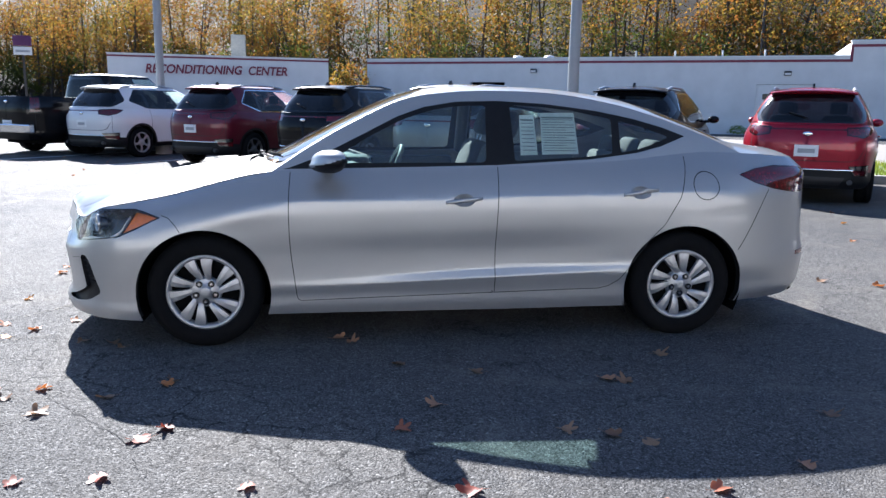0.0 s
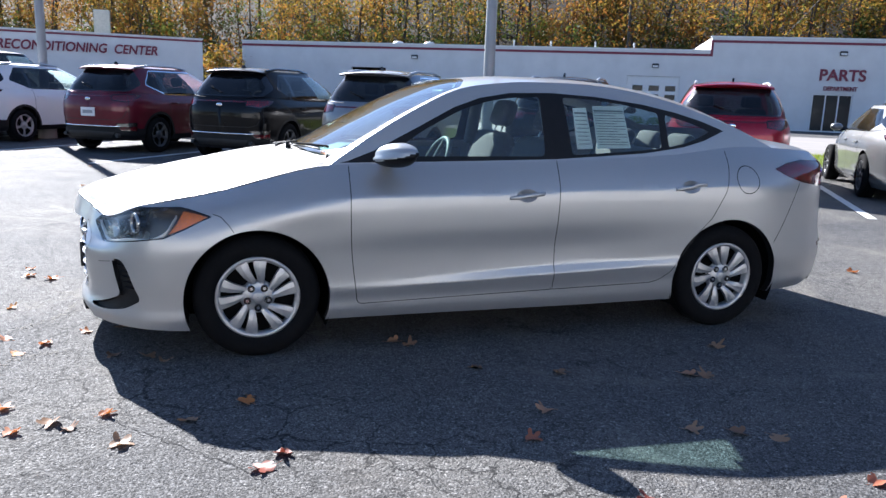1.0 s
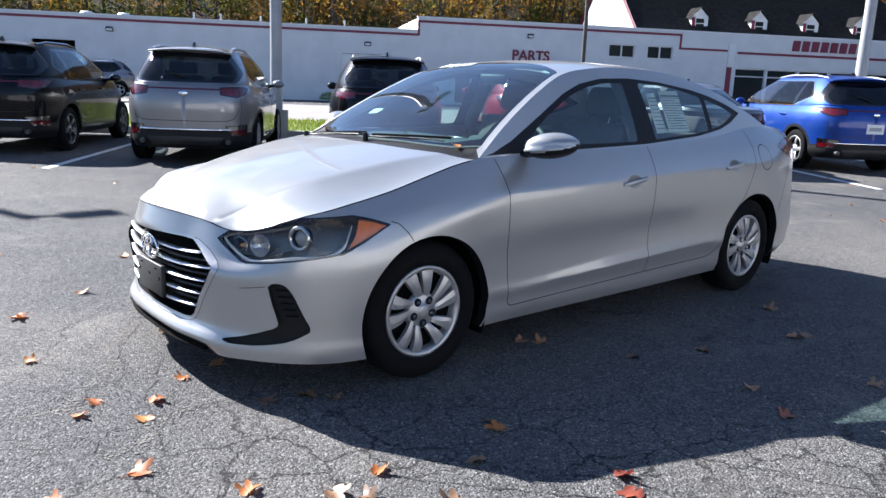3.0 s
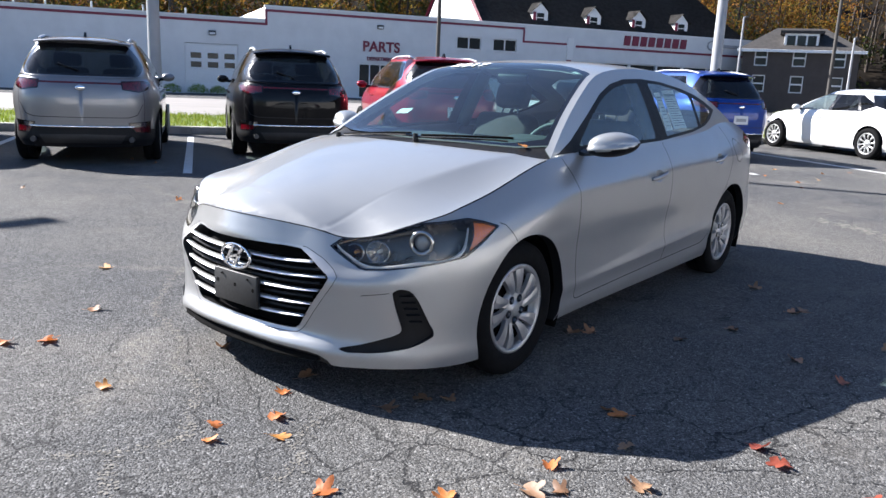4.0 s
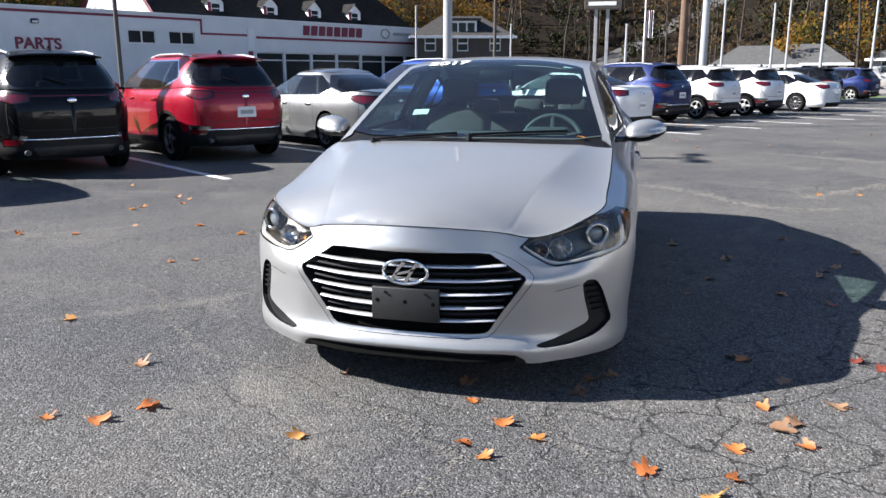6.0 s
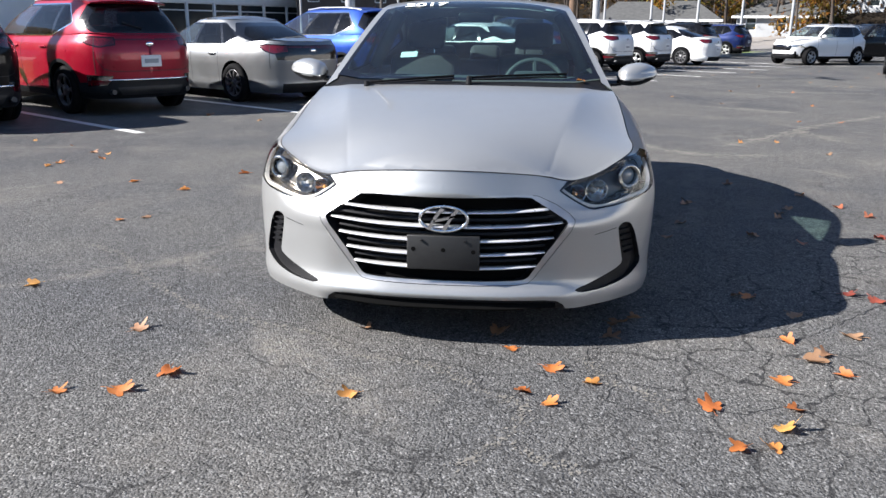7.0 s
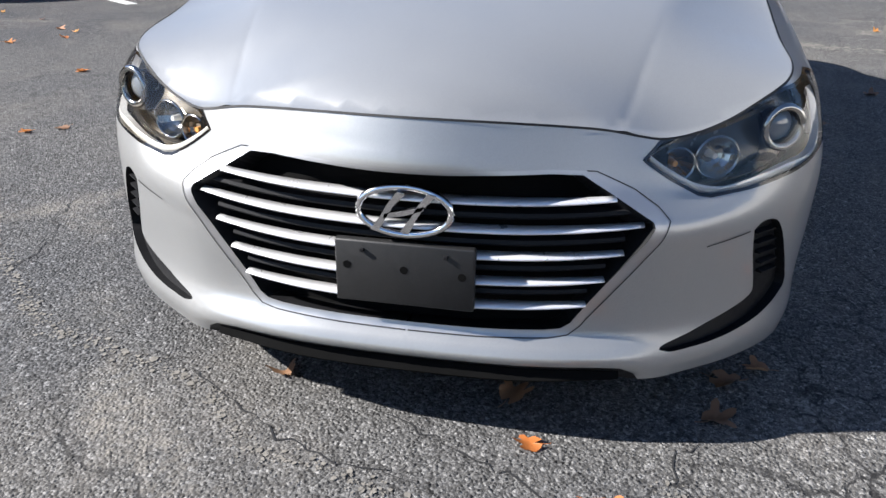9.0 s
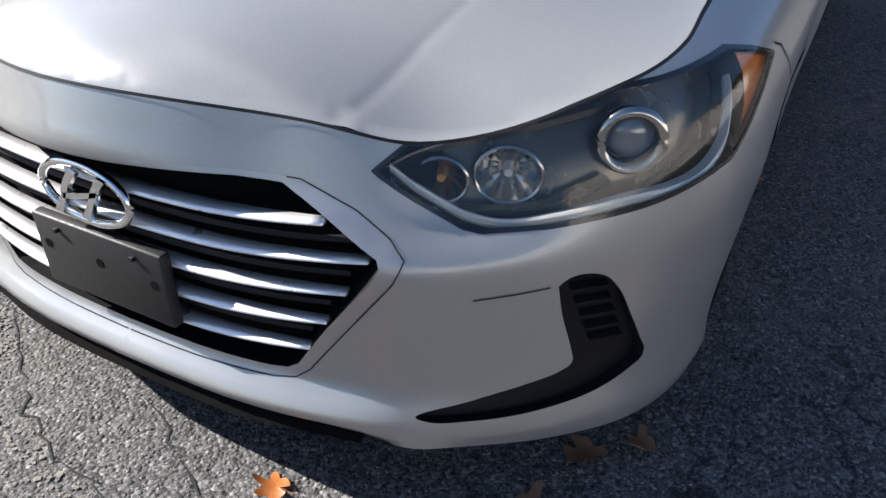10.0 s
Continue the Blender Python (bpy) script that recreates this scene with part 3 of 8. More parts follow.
FENDER = dense(side_pts([(-.205, .85), (-.205, .728), (-.17, .715), (-.12, .65), (-.06, .5), (.30, .10), (.492, .1), (.492, .255), (.455, .55), (.45, .80), (.475, 1.1), (-.2, 1.1)]))
BUMPER_F = dense([(-.05, .05), (-.05, .9), (sy(.30), .9), (sx(-.205), .9), (sx(-.205), .728), (sx(-.17), .715), (sx(-.12), .65), (sx(-.06), .4), (sx(-.06), .05)])
BUMPER_R = dense(side_pts([(2.95, .10), (2.95, .40), (3.04, .55), (3.18, .80), (3.27, .86)]) + [(PL + .05, .86), (PL + .05, .10)])
HEADLIGHT = dense([(sy(.472), .640), (sy(.520), .671), (sy(.55), .680), (sy(.62), .696), (sy(.70), .718), (sy(.775), .739), (sy(.80), .743), (sx(-.36), .752), (sx(-.29), .738), (sx(-.214), .715),
                   (sx(-.25), .700), (sx(-.34), .655), (sx(-.43), .615), (sy(.76), .582), (sy(.69), .569), (sy(.61), .561), (sy(.588), .566), (sy(.54), .597)], step=.012)
GRILLE_OUT = dense([(-.03, .640), (sy(.15), .638), (sy(.28), .634), (sy(.372), .626), (sy(.45), .590), (sy(.500), .555), (sy(.518), .530), (sy(.502), .495), (sy(.43), .39), (sy(.365), .295), (sy(.34), .276), (sy(.30), .270), (sy(.15), .266), (-.03, .265)], step=.012)
GRILLE_IN = dense([(-.03, .632), (sy(.15), .630), (sy(.28), .626), (sy(.345), .620), (sy(.43), .567), (sy(.483), .532), (sy(.486), .520), (sy(.470), .49), (sy(.40), .39), (sy(.345), .302), (sy(.325), .290), (sy(.29), .286), (sy(.15), .282), (-.03, .281)], step=.012)
FOG = dense([(sy(.702), .478), (sy(.710), .488), (sy(.757), .486), (sy(.773), .462), (sy(.796), .40), (sy(.811), .352), (sy(.821), .314), (sy(.820), .302), (sy(.811), .292), (sy(.765), .259), (sy(.70), .240), (sy(.60), .228), (sy(.545), .231), (sy(.533), .236), (sy(.605), .262), (sy(.68), .291), (sy(.722), .312), (sy(.729), .318), (sy(.733), .328), (sy(.730), .345), (sy(.710), .43)], True, True, .010)
TAIL = dense(side_pts([(3.03, .947), (3.15, .978), (3.30, .995), (3.50, .985), (3.60, .965), (3.62, .87), (3.50, .84), (3.42, .842), (3.25, .868), (3.12, .905)]))
AMBER_ZONE = dense([(sx(-.415), .628), (sx(-.375), .68), (sx(-.345), .742), (sx(-.29), .733), (sx(-.224), .713), (sx(-.25), .700), (sx(-.34), .660)], step=.012)
CUP_F = circle(sx(1.40), .805, .062, 32, .036)
CUP_R = circle(sx(2.41), .848, .062, 32, .036)
AIRDAM = dense([(-.05, .10), (-.05, .214), (sy(.30), .213), (sy(.40), .211), (sy(.450), .206), (sy(.485), .184), (sy(.502), .158), (sy(.508), .10)])

def between(lo, hi, x0, x1, step=.025):
    """A band of the flank between two height lines, so that its edges follow the folds."""
    xs_ = np.arange(x0, x1, step)
    return [(sx(x), float(lo(sx(x)))) for x in xs_] + [(sx(x), float(hi(sx(x)))) for x in xs_[::-1]]


feats = [("body", between(RZF[3], RZF[4], .50, 2.34)), ("body", between(RZF[7], lambda s: RZF[7](s) + .03, .02, 3.0)), ("fender", FENDER), ("front_bumper", BUMPER_F), ("rear_bumper", BUMPER_R), ("sill", SILL), ("front_door", DOOR_F), ("rear_door", DOOR_R),
         ("airdam", AIRDAM), ("surround", GRILLE_OUT), ("grille", GRILLE_IN), ("headlight", HEADLIGHT), ("amber", AMBER_ZONE), ("cup_f", CUP_F), ("cup_r", CUP_R), ("fog", FOG), ("taillight", TAIL), ("hole", ARCH_F), ("hole", ARCH_R)]
SV, SF, SN = regions(border, feats, STEP, fine=((0.0, sx(-.2), .2, .76, .02), (sx(.48), sx(2.35), .29, .43, .012)))
SN = np.array(SN, dtype=object)


def tidy(F, N):
    """Gives stray slivers of a region to the neighbour they touch most."""
    F = np.asarray(F)
    edges = {}
    for i, f in enumerate(F):
        for a, b in ((f[0], f[1]), (f[1], f[2]), (f[2], f[0])):
            edges.setdefault((min(a, b), max(a, b)), []).append(i)
    near = [[] for _ in F]
    for e in edges.values():
        if len(e) == 2:
            near[e[0]].append(e[1])
            near[e[1]].append(e[0])
    seen, pieces = np.zeros(len(F), bool), collections.defaultdict(list)
    for i in range(len(F)):
        if seen[i]:
            continue
        seen[i], todo, comp = True, [i], []
        while todo:
            c = todo.pop()
            comp.append(c)
            for d in near[c]:
                if not seen[d] and N[d] == N[i]:
                    seen[d] = True
                    todo.append(d)
        pieces[N[i]].append(comp)
    for nm, comps in pieces.items():
        comps.sort(key=len)
        for comp in comps[:-1]:
            touch = collections.Counter(N[d] for c in comp for d in near[c] if N[d] != nm)
            if nm != "hole" and len(comp) < 60 and touch:
                for c in comp:
                    N[c] = touch.most_common(1)[0][0]
    return N


SN = tidy(SF, SN)

sides = {}
for flip in (False, True):
    P = {}
    for nm, obn, mat, lab in (("front_bumper", "front_bumper", SILVER, ""), ("fender", "fender", SILVER, ""), ("body", "quarter_panel", SILVER, ""), ("sill", "sill_panel", SILVER, ""),
                              ("front_door", "front_door", SILVER, ""), ("rear_door", "rear_door", SILVER, ""), ("rear_bumper", "rear_bumper", SILVER, ""),
                              ("surround", "grille_surround", SATIN, "satin silver grille frame"), ("airdam", "air_dam", BLACK_PLASTIC, "black plastic lower lip")):
        P[nm] = sheet(obn, SV, SF[SN == nm], flank, mat, sedan, flip, lab)
    sides[flip] = P

# hood
hx = EDGE[EDGE[:, 0] < .335]
HOOD_REAR = curve_pts([(.175, 0), (.185, .2), (.22, .45), (.275, .62), (.335, float(edge_y(.335)))], .02)
hood_half = [tuple(p) for p in hx[::5, :2]] + [tuple(p) for p in HOOD_REAR[::-1]]
hb = hood_half + [(x, -y) for x, y in hood_half[::-1] if y > 1e-6]
rx = np.arange(-.725, .24, .02)
bands = [("body", [(x, sgn * (float(hood_ridge(x)) - .022)) for x in rx] + [(x, sgn * (float(hood_ridge(x)) + .022)) for x in rx[::-1]]) for sgn in (1, -1)]
bands += [("body", [(x, sgn * (float(hood_ridge(x)) - .007)) for x in rx] + [(x, sgn * (float(hood_ridge(x)) + .007)) for x in rx[::-1]]) for sgn in (1, -1)]
HV, HF, HN = regions(hb, bands, 0.022)
hood = sheet("hood", HV, HF[HN == "body"], hood_fn, SILVER, sedan)

# roof, pillars, screens, trunk lid
XS = np.arange(.345, 3.675, .02)
right_edge = [(x, float(top_edge(x)[0])) for x in XS] + [(3.68, 0.0)]
uhalf = [tuple(p) for p in HOOD_REAR] + right_edge
ub = uhalf + [(x, -y) for x, y in uhalf[::-1] if y > 1e-6]


def inner(x, gap):
    return (x, float(top_edge(x)[0]) - gap)


def mirrored(pts):
    return pts + [(x, -y) for x, y in pts[::-1] if abs(y) > 1e-6]


shield_half = [tuple(p) for p in curve_pts([(.27, 0), (.285, .25), (.33, .5), (.43, .70)], .03)] + [inner(x, .038) for x in np.arange(.47, 1.10, .03)] + [tuple(p) for p in curve_pts([(1.13, .50), (1.21, .3), (1.24, 0)], .03)]
glass_half = [tuple(p) for p in curve_pts([(.30, 0), (.315, .25), (.36, .5), (.46, .66)], .03)] + [inner(x, .062) for x in np.arange(.5, 1.08, .03)] + [tuple(p) for p in curve_pts([(1.10, .475), (1.18, .29), (1.205, 0)], .03)]
back_half = [tuple(p) for p in curve_pts([(2.42, 0), (2.45, .3), (2.52, .47)], .03)] + [inner(x, .06) for x in np.arange(2.6, 3.0, .04)] + [tuple(p) for p in curve_pts([(3.05, .52), (3.12, .3), (3.14, 0)], .03)]
cowl_half = [(.02, 0), (.02, .5), (.2, .75), (.36, .76), (.40, .70)] + [tuple(p) for p in curve_pts([(.43, .70), (.33, .5), (.285, .25), (.27, 0)], .03)]
trunk_half = [(3.16, 0), (3.14, .3), (3.10, .56), (3.2, .60), (3.45, .60), (3.72, .5), (3.72, 0)]
UV, UF, UN = regions(ub, [("cowl", dense(mirrored(cowl_half), step=.03)), ("trunk", dense(mirrored(trunk_half), step=.03)), ("frit", mirrored(shield_half)), ("windshield", mirrored(glass_half)), ("backlight", mirrored(back_half))], 0.035)
sheet("roof", UV, UF[UN == "body"], top_fn, SILVER, sedan)
sheet("trunk_lid", UV, UF[UN == "trunk"], top_fn, SILVER, sedan)
cowl = sheet("cowl_panel", UV, UF[UN == "cowl"], top_fn, BLACK_PLASTIC, sedan, label="black plastic cowl below the windshield", inset=.008)
shield = sheet("windshield", UV, UF[UN == "windshield"], top_fn, GLASS_SHIELD, sedan, label="dusty glass windshield")
sheet("windshield_border", UV, UF[UN == "frit"], top_fn, GLOSS_BLACK, shield, label="black printed glass border")
sheet("rear_window", UV, UF[UN == "backlight"], top_fn, GLASS_CAR, sedan)

# cabin sides
gx = np.arange(BELT_X0, BELT_X1, .02)
gb = [(x, float(edge_z(x))) for x in gx] + [(x, float(roof_rail(x))) for x in np.append(gx[1:], BELT_X1)[::-1]]
DLO = dense([(.415, .962), (.9, .972), (1.6, .992), (2.15, 1.026), (2.42, 1.062), (2.58, 1.10), (2.735, 1.158), (2.60, 1.207), (2.42, 1.255), (2.2, 1.297), (1.9, 1.332), (1.62, 1.345), (1.38, 1.337), (1.2, 1.305), (1.05, 1.252), (.85, 1.150), (.6, 1.025), (.46, .972)], smooth=False)
FRONT_GLASS = dense(rounded([(.66, .996), (1.535, 1.006), (1.55, 1.318), (1.38, 1.312), (1.22, 1.283), (1.07, 1.232), (.87, 1.130)], [.03, .03, .02, .05, .05, .05, .05]))
REAR_GLASS = dense(rounded([(1.70, 1.014), (2.12, 1.040), (2.275, 1.056), (2.285, 1.252), (2.05, 1.296), (1.88, 1.314), (1.69, 1.322)], .02))
QUARTER_GLASS = dense(rounded([(2.325, 1.064), (2.43, 1.082), (2.53, 1.112), (2.63, 1.152), (2.50, 1.200), (2.33, 1.242)], [.01, .03, .03, .02, .03, .02]))
GV, GF, GN = regions(gb, [("frame", DLO), ("front_glass", FRONT_GLASS), ("rear_glass", REAR_GLASS), ("quarter_glass", QUARTER_GLASS)], .03)
for flip in (False, True):
    P = sides[flip]
    sheet("roof_pillar", GV, GF[GN == "body"], cabin_side, SILVER, sedan, flip)
    P["frame"] = sheet("window_frame", GV, GF[GN == "frame"], cabin_side, BLACK_PLASTIC, sedan, flip, "black window frame")
    sheet("window", GV, GF[GN == "front_glass"], cabin_side, GLASS_CAR, P["front_door"], flip, "tinted side window")
    sheet("window", GV, GF[GN == "rear_glass"], cabin_side, GLASS_CAR, P["rear_door"], flip, "tinted side window")
    sheet("quarter_window", GV, GF[GN == "quarter_glass"], cabin_side, GLASS_CAR, P["rear_door"], flip, "small tinted quarter window")

# panel gaps
for flip in (False, True):
    P = sides[flip]
    lo = lambda pts: [p for p in pts if z_bot(p[0]) < p[1] < z_top(p[0])]
    strip("panel_gap", lo(dense(rounded(side_pts([(.475, 1.1), (.45, .80), (.455, .55), (.492, .255), (1.583, .282)]), [.02, .1, .1, .03, .02]), False)), flank, SEAM, P["front_door"], .0045, flip=flip)
    strip("panel_gap", lo(dense(side_pts([(1.598, 1.02), (1.598, .98), (1.581, .55), (1.583, .282)]), False)), flank, SEAM, P["front_door"], .0045, flip=flip)
    strip("panel_gap", lo(dense(side_pts([(1.583, .282), (2.19, .297), (2.25, .312), (2.31, .352), (2.41, .484), (2.48, .585), (2.56, .668), (2.645, .818), (2.70, 1.0), (2.715, 1.08)]), False)), flank, SEAM, P["rear_door"], .0045, flip=flip)
    strip("panel_gap", dense(side_pts([(-.205, .726), (-.17, .715), (-.13, .672), (-.11, .64)]), False), flank, SEAM, P["front_bumper"], .004, flip=flip)
    strip("panel_gap", lo(dense(side_pts([(3.02, .515), (3.06, .58), (3.18, .80), (3.22, .865)]), False)), flank, SEAM, P["rear_bumper"], .005, flip=flip)
    strip("fuel_door_gap", circle(sx(2.805), .886, .078, 48), flank, SEAM, P["body"], .005, flip=flip, closed=True) if not flip else None
    strip("hood_gap", [(s, float(z_top(s)) - .002) for s in np.arange(0, sx(.33), .012)], flank, SEAM, hood, .0048, .0015, flip=flip)
    strip("panel_gap", [p for p in GRILLE_OUT if p[0] >= 0 and p[1] < .628], flank, SEAM, P["surround"], .0022, flip=flip)
    for cx, r, par in ((sx(0.0), .352, "fender"), (sx(2.70), .358, "body")):
        arc = [(cx + r * math.cos(t), .30 + r * math.sin(t)) for t in np.linspace(radians(-20), radians(200), 60)]
        wall_rim("arch_lip", arc, flank, BLACK_PLASTIC, P[par], .05, (0, 1, 0), flip, closed=False)

# ---- sedan: lamps, grille, wheels, mirrors, cabin ----
def sweep(name, P, N, prof, mat, parent, label="", taper=0.0):
    """Runs a closed profile of (outwards, up) along places P with outward normals N."""
    n, k = len(P), len(prof)
    V = []
    for i in range(n):
        f = 1.0 - taper * abs(2 * i / (n - 1) - 1) ** 3
        for o, u in prof:
            V.append(P[i] + N[i] * o * f + np.array([0, 0, u * f]))
    F = [(i * k + j, i * k + (j + 1) % k, (i + 1) * k + (j + 1) % k, (i + 1) * k + j) for i in range(n - 1) for j in range(k)]
    F += [tuple(range(k))[::-1], tuple((n - 1) * k + j for j in range(k))]
    return raw(name, V, F, mat, parent, label, smooth=False)


def on_flank(pts, flip=False, inset=0.0):
    L = np.array(pts, float)
    P, N = flank(L), surf_normals(flank, L)
    P = P - N * inset
    return (P * FLIP, N * FLIP) if flip else (P, N)


# grille
BAR_SILVER = plain("bar_silver", (0.80, 0.80, 0.81), 0.32, metal=0.6, var=0.04)
grille = sheet("grille", SV, SF[SN == "grille"], flank, UNDER, sedan, False, "black radiator grille with silver bars", inset=.06)
sheet("grille_backing", SV, SF[SN == "grille"], flank, UNDER, grille, True, inset=.06)
for flip in (False, True):
    wall_rim("grille_edge", [p for p in GRILLE_IN if p[0] > -.001], flank, BLACK_PLASTIC, grille, .06, flip=flip, closed=False)


def grille_end(z):
    return .340 + (z - .302) * .578 if z < .53 else .474 - (z - .532) * 1.51


nose_half = PLAN[:, 0] < -.3
for z0 in (.563, .504, .447, .391, .337):
    ye = grille_end(z0 + .014) - .004
    ys = np.linspace(-ye, ye, 41)
    pts = np.array([(math.copysign(sy(abs(y)), -y), z0 + .014 * (y / .416) ** 2) for y in ys])
    L = np.stack([np.abs(pts[:, 0]), pts[:, 1]], 1)
    P, N = flank(L), surf_normals(flank, L)
    sg = np.where(pts[:, 0] < 0, -1.0, 1.0)[:, None] * np.array([0, 1.0, 0]) + np.array([1.0, 0, 1.0])
    P, N = P * sg, N * sg
    P[:, 0] = np.interp(np.abs(ys), PLAN[nose_half, 1], PLAN[nose_half, 0]) + .030
    P[:, 1] = ys
    N = np.stack([-np.ones(len(ys)), .5 * ys, np.zeros(len(ys))], 1)
    N /= np.linalg.norm(N, axis=1, keepdims=True)
    sweep("grille_bar", P, N, [(.010, -.005), (.013, -.0035), (.012, .0005), (.006, .0045), (-.012, .007), (-.012, -.006)], BAR_SILVER, grille, "bright silver grille bar", taper=.35).data.shade_smooth()
    yr = grille_end(z0 + .044) - .012
    keep = np.abs(ys) < yr
    if z0 < .55:
        sweep("grille_rib", P[keep] + np.array([.012, 0, .026]), N[keep], [(.0, -.008), (.006, -.002), (.003, .006), (-.02, .009), (-.02, -.008)], BLACK_PLASTIC, grille, "gloss black rib", taper=.2)

# black lip under the bumper
ys = np.linspace(-.45, .45, 45)
L = np.array([(sy(abs(y)), .192) for y in ys])
P, N = flank(L), surf_normals(flank, L)
N[:, 2] = 0
N /= np.linalg.norm(N, axis=1, keepdims=True)
sg = np.where(ys > 0, -1.0, 1.0)[:, None] * np.array([0, 1.0, 0]) + np.array([1.0, 0, 1.0])
sweep("lip_spoiler", P * sg, N * sg, [(.014, -.028), (.024, -.018), (.010, .004), (-.02, .012), (-.02, -.028)], UNDER, sedan, "black plastic lip under the bumper", taper=.5)

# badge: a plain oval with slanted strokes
bm = bmesh.new()
tube(bm, [(-.879, .093 * math.cos(t), .541 + .050 * math.sin(t)) for t in np.linspace(0, 2 * math.pi, 48, endpoint=False)], .0072, 8, True)
badge = part("badge", bm, CHROME, sedan, "oval chrome badge", smooth=60)
for y0 in (.030, -.030):
    bm = bmesh.new()
    prism(bm, [(-.036, -.039), (-.020, -.043), (-.004, -.012), (.010, .012), (.034, .039), (.018, .043), (-.002, .016), (-.016, -.010)], .010, Matrix.Translation((-.881, y0, .541)) @ Matrix(((0, 0, -1, 0), (-1, 0, 0, 0), (0, 1, 0, 0), (0, 0, 0, 1))))
    bmesh.ops.recalc_face_normals(bm, faces=bm.faces)
    part("stroke", bm, CHROME, badge)
bm = bmesh.new()
prism(bm, [(-.040, -.014), (.0, -.006), (.040, .008), (.042, .017), (.0, .005), (-.038, -.004)], .010, Matrix.Translation((-.881, 0, .541)) @ Matrix(((0, 0, -1, 0), (-1, 0, 0, 0), (0, 1, 0, 0), (0, 0, 0, 1))))
bmesh.ops.recalc_face_normals(bm, faces=bm.faces)
part("stroke", bm, CHROME, badge)

# empty plate bracket
def lathe_hole(bm, y, z):
    cyl(bm, (-.8878, y, z), (-.882, y, z), .0085, seg=20)


bm = bmesh.new()
box(bm, (-.887, -.143, .335), (-.866, .143, .473), .004)
bracket = part("plate_bracket", bm, plain("bracket_plastic", (0.008, 0.008, 0.0083), 0.55, bump_s=0.15, scale=30), sedan, "empty black plastic plate bracket", smooth=50)
for y, z in ((.118, .418), (0, .416), (-.118, .412)):
    bm = bmesh.new()
    lathe_hole(bm, y, z)
    part("screw_hole", bm, UNDER, bracket)
for y in (.085, -.085):
    bm = bmesh.new()
    box(bm, (-.894, y - .004, .450), (-.886, y + .004, .458), .001)
    part("clip", bm, BLACK_PLASTIC, bracket)

# fog lamp pockets
for flip in (False, True):
    pocket = sheet("fog_pocket", SV, SF[SN == "fog"], flank, BLACK_PLASTIC, sedan, flip, "black plastic bumper vent", inset=.022)
    wall_rim("pocket_edge", FOG, flank, BLACK_PLASTIC, pocket, .022, flip=flip)
    for k in range(5):
        z = .462 - k * .026
        a = .722 + k * .008
        P, N = on_flank([(s, z) for s in np.linspace(sy(a), sy(.765 + .007 * k), 8)], flip, .020)
        sweep("vent_slat", P, N, [(.014, -.001), (.014, .0015), (0, .004), (0, -.004)], BLACK_PLASTIC, pocket)
    # dark strip painted as the shade of a short bumper fold ahead of the pocket
    strip("fold_line", dense([(sy(.60), .462), (sy(.65), .470), (sy(.692), .478)], False), flank, DARK_METAL, sides[flip]["front_bumper"], .003, flip=flip)

# headlights
LAMP_DARK = plain("lamp_housing", (0.135, 0.120, 0.098), 0.24, metal=0.7, var=0.05, scale=6)
LAMP_CHROME = plain("lamp_reflector", (0.42, 0.41, 0.39), 0.14, metal=1.0, var=0.03, scale=6)
LAMP_BRONZE = plain("smoky_reflector", (0.26, 0.215, 0.175), 0.16, metal=.9, var=.08, scale=8)
DRL = plain("bright_light_guide", (0.62, 0.60, 0.55), 0.35, metal=.2, var=0.04, coat=0.5)
LENS_BALL = plain("projector_glass", (0.16, 0.17, 0.175), 0.06, coat=1.0, spec=0.9)
AMBER_DIM = plain("amber_bulb", (0.55, 0.25, 0.06), 0.3, var=0.2, scale=60)
